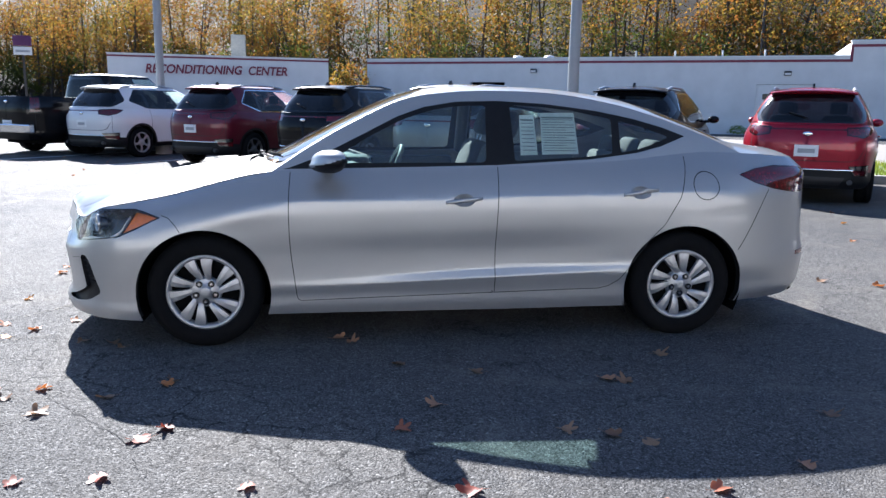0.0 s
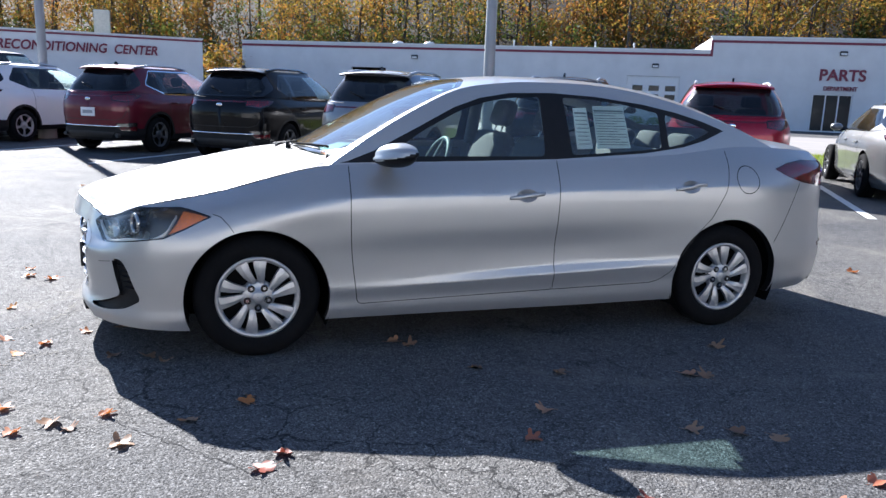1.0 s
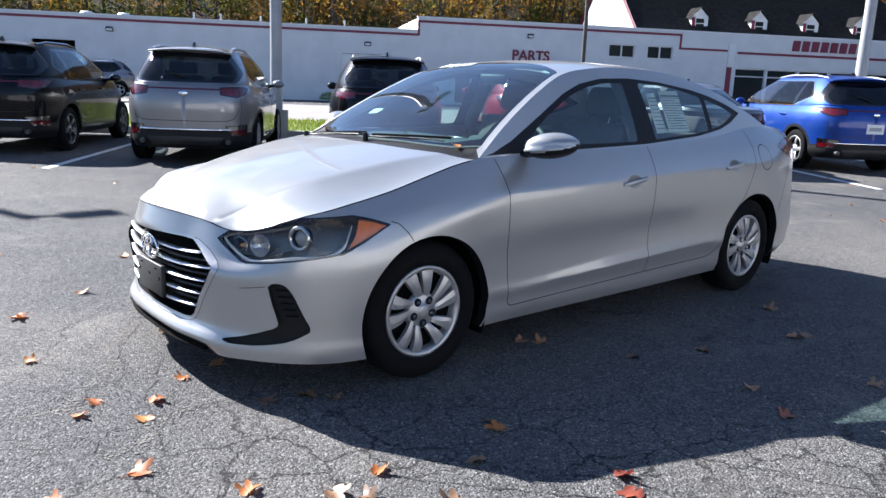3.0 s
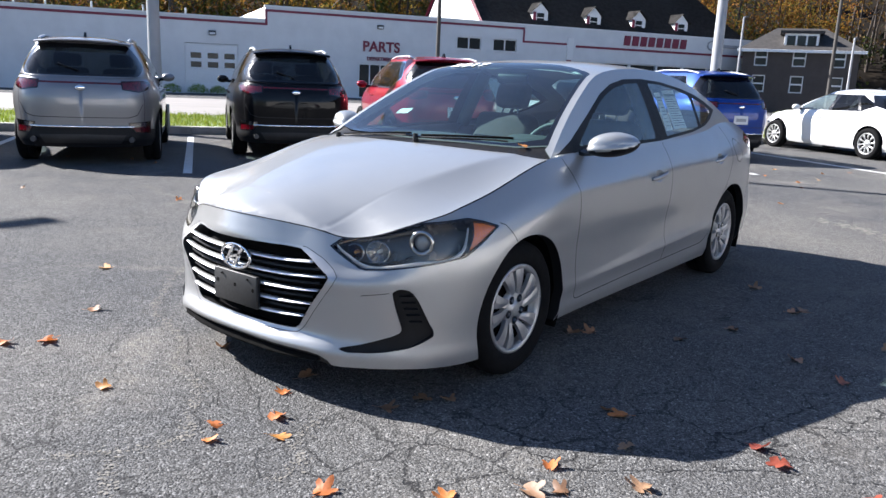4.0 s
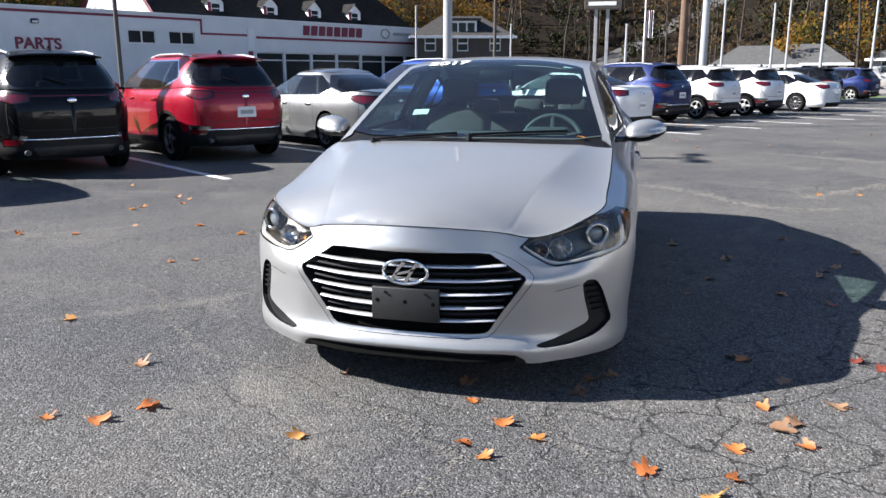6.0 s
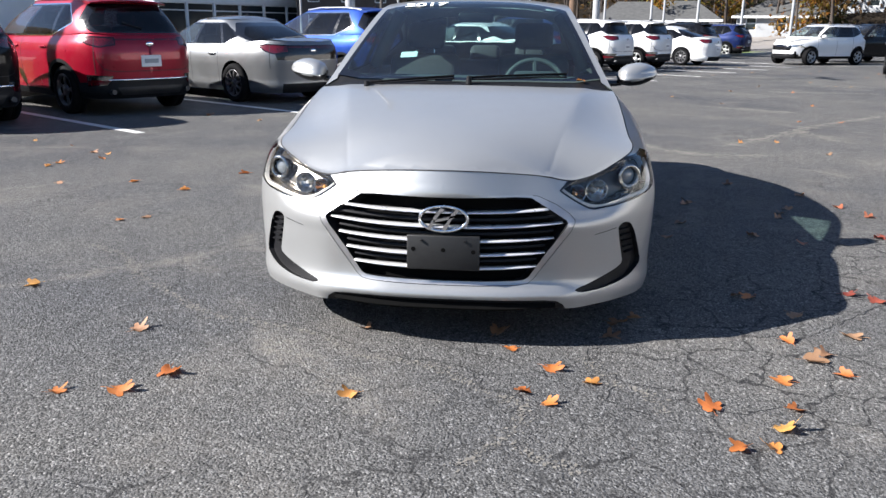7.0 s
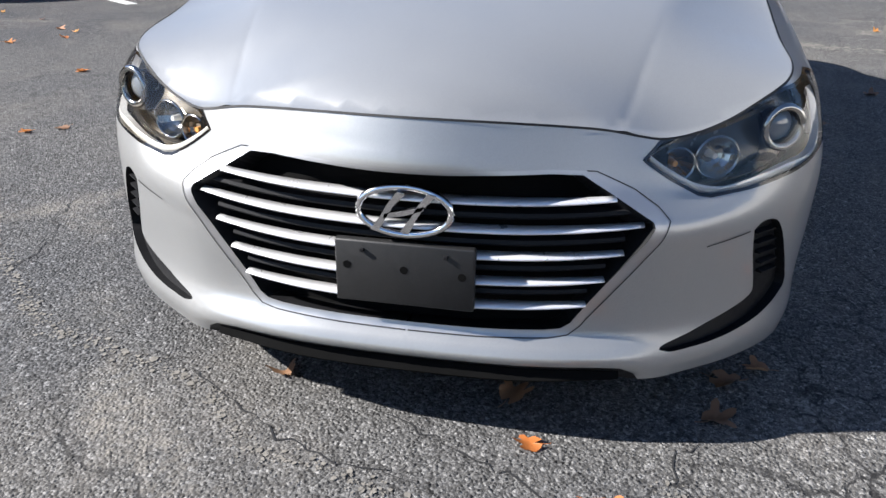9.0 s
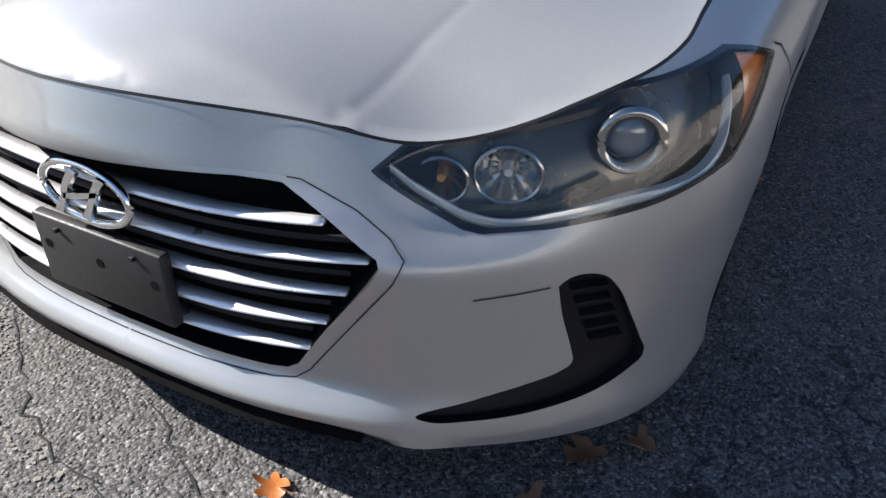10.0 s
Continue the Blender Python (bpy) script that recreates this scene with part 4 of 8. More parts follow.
for flip in (False, True):
    lamp = sheet("headlight", SV, SF[(SN == "headlight") | (SN == "amber")], flank, LENS_CLEAR, sedan, flip, "clear headlight lens with projector and amber end")
    lamp.visible_shadow = False
    sheet("housing", SV, SF[SN == "headlight"], flank, LAMP_DARK, lamp, flip, "dark lamp housing", inset=.055)
    sheet("side_reflector", SV, SF[SN == "amber"], flank, AMBER, lamp, flip, "orange side reflector", inset=.010)
    wall_rim("reflector_edge", AMBER_ZONE, flank, LAMP_DARK, lamp, .05, flip=flip)
    wall_rim("housing_edge", HEADLIGHT, flank, LAMP_DARK, lamp, .055, flip=flip)
    strip("lens_edge", HEADLIGHT, flank, GLOSS_BLACK, lamp, .0065, .0008, flip=flip, closed=True)
    sg = -1 if not flip else 1
    # projector
    c = Vector((-.545, sg * .735, .668))
    ax = Vector((-1, sg * .45, .02)).normalized()
    q = ax.to_track_quat("Z", "Y").to_matrix().to_4x4()
    bm = bmesh.new()
    tube(bm, [c + q @ Vector((.043 * math.cos(t), .043 * math.sin(t), .012)) for t in np.linspace(0, 2 * math.pi, 40, endpoint=False)], .0085, 8, True)
    part("projector_ring", bm, LAMP_CHROME, lamp, "chrome projector ring", smooth=60)
    bm = bmesh.new()
    lathe(bm, [(.040, .01), (.038, -.01), (.036, -.03)], 36, "z")
    bmesh.ops.transform(bm, matrix=Matrix.Translation(c) @ q, verts=bm.verts)
    part("projector_tube", bm, GLOSS_BLACK, lamp, smooth=60)
    bm = bmesh.new()
    bmesh.ops.create_uvsphere(bm, u_segments=28, v_segments=16, radius=.037, matrix=Matrix.Translation(c - ax * .014) @ q @ Matrix.Diagonal((1, 1, .6, 1)))
    part("projector_lens", bm, LENS_BALL, lamp, smooth=80)
    # two faceted reflector bowls beside it, each with its bulb and bezel
    for yc, zc, rad, mat, lab, bulb in ((.642, .632, .041, LAMP_CHROME, "faceted chrome reflector bowl", DRL), (.566, .624, .033, LAMP_BRONZE, "smoky inner reflector bowl", AMBER_DIM)):
        P, N = on_flank([(sy(yc), zc)], flip, .022)
        q2 = Matrix.Translation(P[0]) @ Vector((-1, sg * .42, .06)).normalized().to_track_quat("Z", "Y").to_matrix().to_4x4()
        bm = bmesh.new()
        lathe(bm, [(rad, 0), (rad * .86, -.012), (rad * .62, -.024), (rad * .34, -.032), (rad * .08, -.034)], 14, "z")
        bmesh.ops.transform(bm, matrix=q2 @ Matrix.Diagonal((1.12, 1, 1, 1)), verts=bm.verts)
        part("reflector_bowl", bm, mat, lamp, lab)
        bm = bmesh.new()
        tube(bm, [q2 @ Vector((rad * 1.16 * math.cos(t), rad * 1.03 * math.sin(t), .001)) for t in np.linspace(0, 2 * math.pi, 30, endpoint=False)], .0032, 6, True)
        part("bowl_bezel", bm, LAMP_CHROME, lamp, smooth=60)
        bm = bmesh.new()
        cyl(bm, q2 @ Vector((0, 0, -.034)), q2 @ Vector((0, 0, -.006)), .009, .006, 10)
        part("bulb", bm, bulb, lamp, smooth=60)
    # stepped shelf under the bowls and a wedge towards the nose
    P, N = on_flank(dense([(sy(.50), .628), (sy(.57), .590), (sy(.64), .588), (sy(.72), .604), (sy(.76), .622)], False, True, .012), flip, .030)
    sweep("lamp_shelf", P, N, [(.014, -.004), (.016, .0), (.004, .006), (-.02, .008), (-.02, -.006)], LAMP_DARK, lamp)
    P, N = on_flank(dense([(sy(.492), .643), (sy(.525), .657), (sy(.575), .673)], False, True, .01), flip, .014)
    sweep("nose_trim", P, N, [(.004, -.002), (.005, .002), (-.006, .003), (-.006, -.003)], LAMP_CHROME, lamp, taper=.3)
    # light guide along the lower and outer edge
    path = dense([(sy(.498), .643), (sy(.546), .608), (sy(.596), .577), (sy(.62), .571), (sy(.70), .578), (sy(.765), .592), (sx(-.455), .618), (sx(-.42), .645), (sx(-.395), .69), (sx(-.378), .722)], False, True, .01)
    P, N = on_flank(path, flip, .016)
    sweep("light_guide", P, N, [(.006, -.009), (.009, -.004), (.009, .004), (.006, .009), (-.010, .010), (-.010, -.010)], DRL, lamp, "bright light guide strip", taper=.35)
    P, N = on_flank(dense([(sy(.50), .655), (sy(.60), .672), (sy(.70), .700), (sy(.79), .728)], False, True, .012), flip, .03)
    sweep("brow", P, N, [(.006, -.004), (.006, .006), (-.02, .008), (-.02, -.004)], LAMP_DARK, lamp)
    # tail lamp
    tail = sheet("taillight", SV, SF[SN == "taillight"], flank, RED_LENS, sedan, flip, "dark red taillight")
    strip("lens_edge", TAIL, flank, GLOSS_BLACK, tail, .006, .0008, flip=flip, closed=True)
    P, N = on_flank(side_pts([(x, .474) for x in np.linspace(3.46, 3.55, 8)]), flip, .0)
    sweep("bumper_reflector", P, N, [(.003, -.012), (.003, .012), (-.004, .012), (-.004, -.012)], RED_LENS, sedan, "small red reflector")

# door handles
for flip in (False, True):
    for key, cup, hx_, hz in (("front_door", "cup_f", 1.40, .805), ("rear_door", "cup_r", 2.41, .848)):
        s0 = sx(hx_)

        def cup_fn(V, s0=s0, hz=hz):
            r2 = np.clip(((V[:, 0] - s0) / .062) ** 2 + ((V[:, 1] - hz) / .036) ** 2, 0, 1)
            return flank(V) + np.array([0, 1, 0]) * ((1 - r2) * .022)[:, None]
        sheet("handle_cup", SV, SF[SN == cup], cup_fn, SILVER, sides[flip][key], flip)
        L = [(s0 + d, hz + .012 * d / .1) for d in np.linspace(-.102, .102, 25)]
        P, N = on_flank(L, flip, 0)
        arch = np.array([.020 * (1 - abs(d) ** 4) for d in np.linspace(-1, 1, 25)])[:, None]
        prof = [(.002, -.012), (.007, -.011), (.010, -.004), (.010, .004), (.006, .011), (.001, .012), (-.004, .006), (-.004, -.006)]
        h = sweep("door_handle", P + N * arch, N, prof, SILVER, sides[flip][key], "silver door handle", taper=.25)
        h.data.shade_smooth()

# mirrors
for flip in (False, True):
    sg = 1 if flip else -1
    bm = bmesh.new()
    bmesh.ops.create_uvsphere(bm, u_segments=36, v_segments=22, radius=1)
    for v in bm.verts:
        x, y, z = v.co
        px = (abs(x) ** .85 * math.copysign(1, x)) * (.100 if x < 0 else .070) * (1 - .22 * y)
        py = math.copysign(abs(y) ** .8, y) * .112
        pz = math.copysign(abs(z) ** .85, z) * (.066 if z > 0 else .056) * (1 - .30 * max(y, 0))
        pz += .012 * (py / .118)
        px += .035 * (py / .118) + (-.012 if z < 0 else 0)
        v.co = (.690 + px, sg * (.925 + py), 1.012 + pz)
    bmesh.ops.recalc_face_normals(bm, faces=bm.faces)
    mats = [SILVER, BLACK_PLASTIC, CHROME]
    for f in bm.faces:
        c = f.calc_center_median()
        if c.z < 1.012 + .30 * (c.x - .66):
            f.material_index = 1
        elif f.normal.x > .72:
            f.material_index = 2
    mir = part("door_mirror", bm, mats, sides[flip]["front_door"], "silver door mirror with black underside", smooth=70)
    bm = bmesh.new()
    tube(bm, [(.66, sg * .765, .965), (.655, sg * .80, .966), (.665, sg * .845, .972), (.68, sg * .88, .985)], [.034, .030, .028, .030], 10, squash=.55)
    part("mirror_arm", bm, GLOSS_BLACK, sides[flip]["front_door"], "black mirror arm", smooth=70)

# wheels
def wheel_mesh(parent, R=.312, W=.19, rim=.203, spokes=10, swirl=.34, rim_mat=None, lugs=True, fat=1.0, pair=0.0):
    """A wheel at the origin whose outer face looks to -y."""
    rim_mat = rim_mat or WHEEL_SILVER
    bm = bmesh.new()
    h = W / 2
    lathe(bm, [(rim + .002, -h + .014), (rim + .012, -h + .004), (rim + .035, -h - .004), (R * .86, -h - .004), (R - .022, -h + .006), (R - .006, -h + .022), (R, -h + .045), (R, -.02), (R - .006, -.016), (R - .006, -.008), (R, -.004),
               (R, .004), (R - .006, .008), (R - .006, .016), (R, .02), (R, h - .045), (R - .006, h - .022), (R * .86, h), (rim + .01, h - .01), (rim, h - .03)], 64)
    part("tyre", bm, RUBBER, parent, "black rubber tyre", smooth=40)
    bm = bmesh.new()
    lathe(bm, [(rim - .024, -h + .030), (rim - .020, -h + .014), (rim - .006, -h + .006), (rim + .003, -h + .010), (rim + .003, -h + .03), (rim - .02, -h + .05), (rim - .03, h - .03)], 64)
    rimo = part("rim", bm, rim_mat, parent, "silver wheel rim", smooth=50)
    # near-black disc that paints the shade seen between the spokes
    bm = bmesh.new()
    lathe(bm, [(.001, -h + .052), (.08, -h + .055), (rim - .02, -h + .058)], 40)
    part("brake_disc", bm, UNDER, parent, "black disc standing in for shade behind the spokes", smooth=50)
    # one spoke, then its turns
    me = None
    n = 9
    V, F = [], []
    for i in range(n):
        t = i / (n - 1)
        r = .050 + (rim - .018 - .050) * t
        ang = swirl * t * .5 + .08 * math.sin(math.pi * t)
        w = fat * (.0075 + .0150 * t)
        y = -h + .010 + .016 * (1 - t) ** 2 - .006 * math.sin(math.pi * t)
        ca, sa = math.cos(ang), math.sin(ang)
        for o, dy in ((-w, .022), (-w * .96, .002), (w * .1, .0), (w * .92, .0045), (w, .024)):
            V.append((r * ca - o * sa, y + dy, r * sa + o * ca))
    for i in range(n - 1):
        for j in range(4):
            F.append((i * 5 + j, i * 5 + j + 1, i * 5 + 5 + j + 1, i * 5 + 5 + j))
    me = raw("spoke", V, F, rim_mat, rimo, smooth=False)
    bm = bmesh.new()
    bm.from_mesh(me.data)
    bmesh.ops.recalc_face_normals(bm, faces=bm.faces)
    if sum(f.normal.y for f in bm.faces) > 0:
        bmesh.ops.reverse_faces(bm, faces=bm.faces)
    bm.to_mesh(me.data)
    bm.free()
    for k in range(1, spokes):
        o = new("spoke", me.data)
        o.parent = rimo
        o.matrix_basis = pose(0, 0, 0, 0, 360 / spokes * k + (pair if k % 2 else 0), 0)
    bm = bmesh.new()
    lathe(bm, [(.001, -h + .012), (.022, -h + .010), (.030, -h + .014), (.034, -h + .022), (.066, -h + .0185), (.080, -h + .025), (.086, -h + .045)], 40)
    part("hub_cover", bm, rim_mat, rimo, smooth=35)
    if not lugs:
        return
    bm = bmesh.new()
    cyl(bm, (.054, -h + .0170, 0), (.054, -h + .03, 0), .0185, seg=16)
    nut = part("nut_well", bm, GLOSS_BLACK, parent)
    nut.matrix_basis = pose(0, 0, 0, 0, 18, 0)
    bm = bmesh.new()
    cyl(bm, (.054, -h + .0135, 0), (.054, -h + .03, 0), .0088, .0095, seg=6)
    lug = part("lug_nut", bm, CHROME, parent, "steel lug nut")
    lug.matrix_basis = pose(0, 0, 0, 0, 18, 0)
    for k in range(1, 5):
        for src in (nut, lug):
            o = new(src.name.split(".")[0], src.data)
            o.parent = parent
            o.matrix_basis = pose(0, 0, 0, 0, 18 + 72 * k, 0)


def wheel_set(car, wb, track, R, prefix_first=None, steer=0.0, **kw):
    """Four wheels under a car: one is built, three are copies."""
    first = new("wheel")
    first.parent = car
    wheel_mesh(first, R, **kw)
    k = 0
    for x in (0, wb):
        for side in (-1, 1):
            m = pose(x, side * track, R - .004, 0, 31 * k + (9 if k else 0), (0 if side < 0 else 180) + (steer if x == 0 else 0))
            if k == 0:
                first.matrix_basis = m
            else:
                w = new("wheel")
                w.parent = car
                w.matrix_basis = m
                for ch in first.children:
                    o = ch.copy()
                    scene.collection.objects.link(o)
                    o.parent = w
                    for c2 in ch.children:
                        o2 = c2.copy()
                        scene.collection.objects.link(o2)
                        o2.parent = o
            k += 1


wheel_set(sedan, 2.70, .762, .309, fat=1.5, swirl=.5, pair=7.0)

# wheel wells, floor, engine block, so that no light comes through
for flip in (False, True):
    sg = 1 if flip else -1
    for x in (0, 2.70):
        bm = bmesh.new()
        arc = [(x + .365 * math.cos(t), .30 + .365 * math.sin(t)) for t in np.linspace(radians(-25), radians(205), 26)]
        a = [bm.verts.new((px, sg * .865, pz)) for px, pz in arc]
        b = [bm.verts.new((px, sg * .52, pz)) for px, pz in arc]
        for i in range(len(arc) - 1):
            bm.faces.new((a[i], a[i + 1], b[i + 1], b[i]))
        bm.faces.new(b)
        part("wheel_well", bm, UNDER, sedan)
for lo, hi in (((-.72, -.50, .20), (.40, .50, .66)), ((.36, -.80, .185), (2.34, .80, .26)), ((2.34, -.52, .20), (3.5, .52, .42)), ((3.07, -.70, .22), (3.5, .70, .60)), ((-.80, -.42, .175), (-.6, .42, .28)), ((.36, -.70, .26), (.46, .70, .93)), ((2.75, -.50, .42), (2.9, .50, 1.0))):
    bm = bmesh.new()
    box(bm, lo, hi, .02)
    part("underbody", bm, UNDER, sedan)

# wipers, arms lying over the cowl
for pts in ([(.25, -.02), (.295, -.28), (.36, -.52)], [(.205, .50), (.23, .30), (.265, .06)]):
    L = curve_pts(pts, .03)
    P = top_fn(L)
    bm = bmesh.new()
    tube(bm, [Vector(p) + Vector((-.01, 0, .012)) for p in P], .0048, 6)
    w = part("wiper", bm, BLACK_PLASTIC, sedan, "black windshield wiper", smooth=60)
    bm = bmesh.new()
    P2 = top_fn(L + np.array([.035, 0]))
    tube(bm, [Vector(p) + Vector((0, 0, .008)) for p in P2], .0042, 6, squash=1.6)
    part("wiper_blade", bm, RUBBER, w, smooth=60)
    bm = bmesh.new()
    cyl(bm, Vector(P[0]) + Vector((-.01, 0, -.01)), Vector(P[0]) + Vector((-.01, 0, .03)), .016, .012, 12)
    part("wiper_pivot", bm, BLACK_PLASTIC, w, smooth=60)

# ---- sedan cabin ----
def seat(parent, x, y):
    s = new("seat")
    s.parent = parent
    s["label"] = "dark cloth front seat with headrest"
    bm = bmesh.new()
    box(bm, (x - .30, y - .25, .38), (x + .24, y + .25, .56), .06, 3)
    part("cushion", bm, CABIN, s, smooth=60)
    bm = bmesh.new()
    tilt = Matrix.Translation((x + .20, y, .50)) @ Matrix.Rotation(radians(20), 4, "Y")
    box(bm, (-.06, -.24, 0), (.08, .24, .62), .06, 3, tilt)
    part("backrest", bm, CABIN, s, smooth=60)
    bm = bmesh.new()
    box(bm, (-.045, -.13, .66), (.055, .13, .84), .045, 3, tilt)
    part("headrest", bm, CABIN, s, smooth=60)
    bm = bmesh.new()
    for d in (-.06, .06):
        cyl(bm, tilt @ Vector((.01, d, .58)), tilt @ Vector((.01, d, .70)), .006, seg=8)
    part("headrest_post", bm, CHROME, s)


seat(sedan, 1.28, -.37)
seat(sedan, 1.28, .37)
bench = new("rear_bench")
bench.parent = sedan
bench["label"] = "dark cloth rear bench"
bm = bmesh.new()
box(bm, (1.95, -.64, .36), (2.45, .64, .54), .06, 3)
part("cushion", bm, CABIN, bench, smooth=60)
bm = bmesh.new()
tilt = Matrix.Translation((2.40, 0, .48)) @ Matrix.Rotation(radians(24), 4, "Y")
box(bm, (-.06, -.62, 0), (.08, .62, .58), .06, 3, tilt)
part("backrest", bm, CABIN, bench, smooth=60)
for y in (-.36, 0, .36):
    bm = bmesh.new()
    box(bm, (-.04, -.12, .56), (.05, .12, .70), .04, 3, tilt @ Matrix.Translation((0, y, 0)))
    part("headrest", bm, CABIN, bench, smooth=60)
bm = bmesh.new()
prof = [(.42, .55), (.50, .94), (.62, .985), (.80, .99), (.93, .95), (.97, .88), (.92, .78), (.86, .60)]
prism(bm, [(a, b) for a, b in prof], 1.42, Matrix(((1, 0, 0, 0), (0, 0, -1, .71), (0, 1, 0, 0), (0, 0, 0, 1))))
bmesh.ops.recalc_face_normals(bm, faces=bm.faces)
dash = part("dashboard", bm, CABIN_GREY, sedan, "dark grey moulded dashboard", smooth=35)
bm = bmesh.new()
box(bm, (.74, -.50, .96), (.90, -.24, 1.015), .03, 3)
part("instrument_hood", bm, CABIN, dash, smooth=60)
bm = bmesh.new()
box(bm, (.90, -.10, .86), (.935, .10, .985), .012, 2)
part("centre_screen", bm, GLOSS_BLACK, dash, smooth=50)
sw = new("steering_wheel")
sw.parent = sedan
sw["label"] = "black steering wheel"
q = Matrix.Translation((1.02, -.37, .90)) @ Matrix.Rotation(radians(-66), 4, "Y")
bm = bmesh.new()
tube(bm, [q @ Vector((.185 * math.cos(t), .185 * math.sin(t), 0)) for t in np.linspace(0, 2 * math.pi, 40, endpoint=False)], .015, 8, True)
part("wheel_rim", bm, CABIN_GREY, sw, smooth=60)
bm = bmesh.new()
for a in (-8, 188, 270 - 180):
    t = radians(a)
    tube(bm, [q @ Vector((.03 * math.sin(t), .03 * math.cos(t), .015)), q @ Vector((.185 * math.sin(t), .185 * math.cos(t), 0))], .014, 6)
part("wheel_spoke", bm, CABIN, sw, smooth=60)
bm = bmesh.new()
bmesh.ops.create_uvsphere(bm, u_segments=20, v_segments=10, radius=.07, matrix=q @ Matrix.Diagonal((1, 1, .45, 1)))
part("airbag_cover", bm, CABIN, sw, smooth=70)
bm = bmesh.new()
box(bm, (1.0, -.10, .36), (1.9, .10, .60), .03, 2)
part("centre_console", bm, CABIN_GREY, sedan, smooth=60)
for flip in (False, True):
    sg = 1 if flip else -1
    for x0, x1, zt in ((.52, 1.56, .965), (1.62, 2.5, 1.0)):
        bm = bmesh.new()
        box(bm, (x0, sg * .70, .35), (x1, sg * .76, zt - .02), .025, 2)
        part("door_lining", bm, CABIN_GREY, sides[flip]["front_door" if x0 < 1 else "rear_door"], smooth=60)
    bm = bmesh.new()
    P = cabin_side(np.array([(1.62, z) for z in np.linspace(.99, 1.35, 8)])) * (FLIP if flip else 1)
    tube(bm, [Vector(p) + Vector((0, -sg * .075, 0)) for p in P], .045, 8)
    part("pillar_lining", bm, CABIN_GREY, sedan, smooth=60)
# head lining under the roof
LV, LF, LN = regions(mirrored([(1.22, 0), (1.18, .3), (1.14, .46), (1.6, .52), (2.2, .50), (2.42, .44), (2.40, 0)]), [], .12)
sheet("head_lining", LV, LF[LN == "body"], top_fn, BEIGE, sedan, inset=.03)
bm = bmesh.new()
box(bm, (1.14, -.11, 1.285), (1.17, .11, 1.345), .015, 2)
part("inside_mirror", bm, BLACK_PLASTIC, sedan, smooth=60)
bm = bmesh.new()
box(bm, (2.62, -.55, .98), (3.05, .55, 1.0), .005, 1)
part("parcel_shelf", bm, CABIN, sedan)

# price sheets taped inside the rear side window
for (x0, x1, z0, z1, rows_) in ((1.735, 1.835, 1.045, 1.27, 9), (1.86, 2.075, 1.050, 1.285, 14)):
    bm = bmesh.new()
    fnp = lambda x, z, o: Vector(cabin_side(np.array([(x, z)]))[0]) + Vector((0, o, 0))
    bm.faces.new([bm.verts.new(fnp(x, z, .006)) for x, z in ((x0, z0), (x1, z0 + .004), (x1 - .006, z1), (x0 + .01, z1 - .004))])
    bmesh.ops.solidify(bm, geom=bm.faces[:], thickness=.0015)
    sheet_ob = part("window_sheet", bm, PAPER, sides[False]["rear_door"], "white printed price sheet behind the window")
    for r in range(rows_):
        z = z1 - .025 - r * (z1 - z0 - .035) / rows_
        bm = bmesh.new()
        xa, xb = x0 + .014, x1 - .014 - (.05 if r % 3 == 2 and x1 - x0 > .15 else 0)
        hgt = .010 if r == 0 else .004
        bm.faces.new([bm.verts.new(fnp(x, zz, .0035)) for x, zz in ((xa, z - hgt), (xb, z - hgt), (xb, z), (xa, z))])
        part("print_bar", bm, INK, sheet_ob)
# stickers on the windshield
def on_shield(x, y, w, h, mat, nm, lab):
    L = np.array([(x, y - w / 2), (x, y + w / 2), (x + h, y + w / 2), (x + h, y - w / 2)])
    P = top_fn(L) + np.array([.004, 0, -.008])
    raw(nm, P, [(0, 1, 2, 3)], mat, shield, lab, smooth=False)


on_shield(1.10, -.45, .06, .05, PAPER, "sticker", "small white sticker")
on_shield(.52, .33, .09, .05, PAPER, "sticker", "small white sticker")
c0, c1, c2 = top_fn(np.array([(1.13, .30), (1.15, .30), (1.13, .28)]))
ex = Vector(c2 - c0).normalized()
ey = Vector(c1 - c0).normalized()
ez = ex.cross(ey).normalized()
mm = Matrix((ex, ey, ez)).transposed().to_4x4()
mm.translation = Vector(c0) + ez * .004
lettering("year_marking", "2017", .105, .0008, mm, PAPER, shield, "white year numerals on the glass", squeeze=1.25)

# ---- site: markings, kerb, grass, road, buildings, poles, woods ----
WHITE_WALL = plain("white_painted_block", (0.64, 0.64, 0.635), 0.75, var=0.07, scale=0.7, bump_s=0.25, bscale=25)
MAROON = plain("maroon_paint", (0.17, 0.014, 0.038), 0.5, var=0.12)
WHITE_TRIM = plain("white_trim", (0.70, 0.70, 0.69), 0.5, var=0.04)
SHINGLE = plain("dark_shingle", (0.052, 0.049, 0.047), 0.95, spec=0.08, var=0.25, scale=3, bump_s=0.6, bscale=8)
PANE = plain("dark_window_glass", (0.02, 0.026, 0.028), 0.10, var=0.2, scale=0.5, spec=0.25)
CONCRETE = plain("pale_concrete_road", (0.20, 0.185, 0.17), 0.85, var=0.12, scale=0.5, bump_s=0.3, bscale=40)
KERB = plain("kerb_concrete", (0.30, 0.29, 0.27), 0.85, var=0.2, scale=3, bump_s=0.4, bscale=60)
GRASS = plain("grass_soil", (0.10, 0.14, 0.025), 0.9, var=0.3, scale=2)
BLADE = leaf_mat("grass_blades", [(0.0, (0.10, 0.18, 0.02)), (0.5, (0.20, 0.26, 0.03)), (1.0, (0.32, 0.32, 0.06))], trans=.4)
POLE_PAINT = plain("pole_grey_paint", (0.28, 0.285, 0.295), 0.45, var=0.08, scale=3)
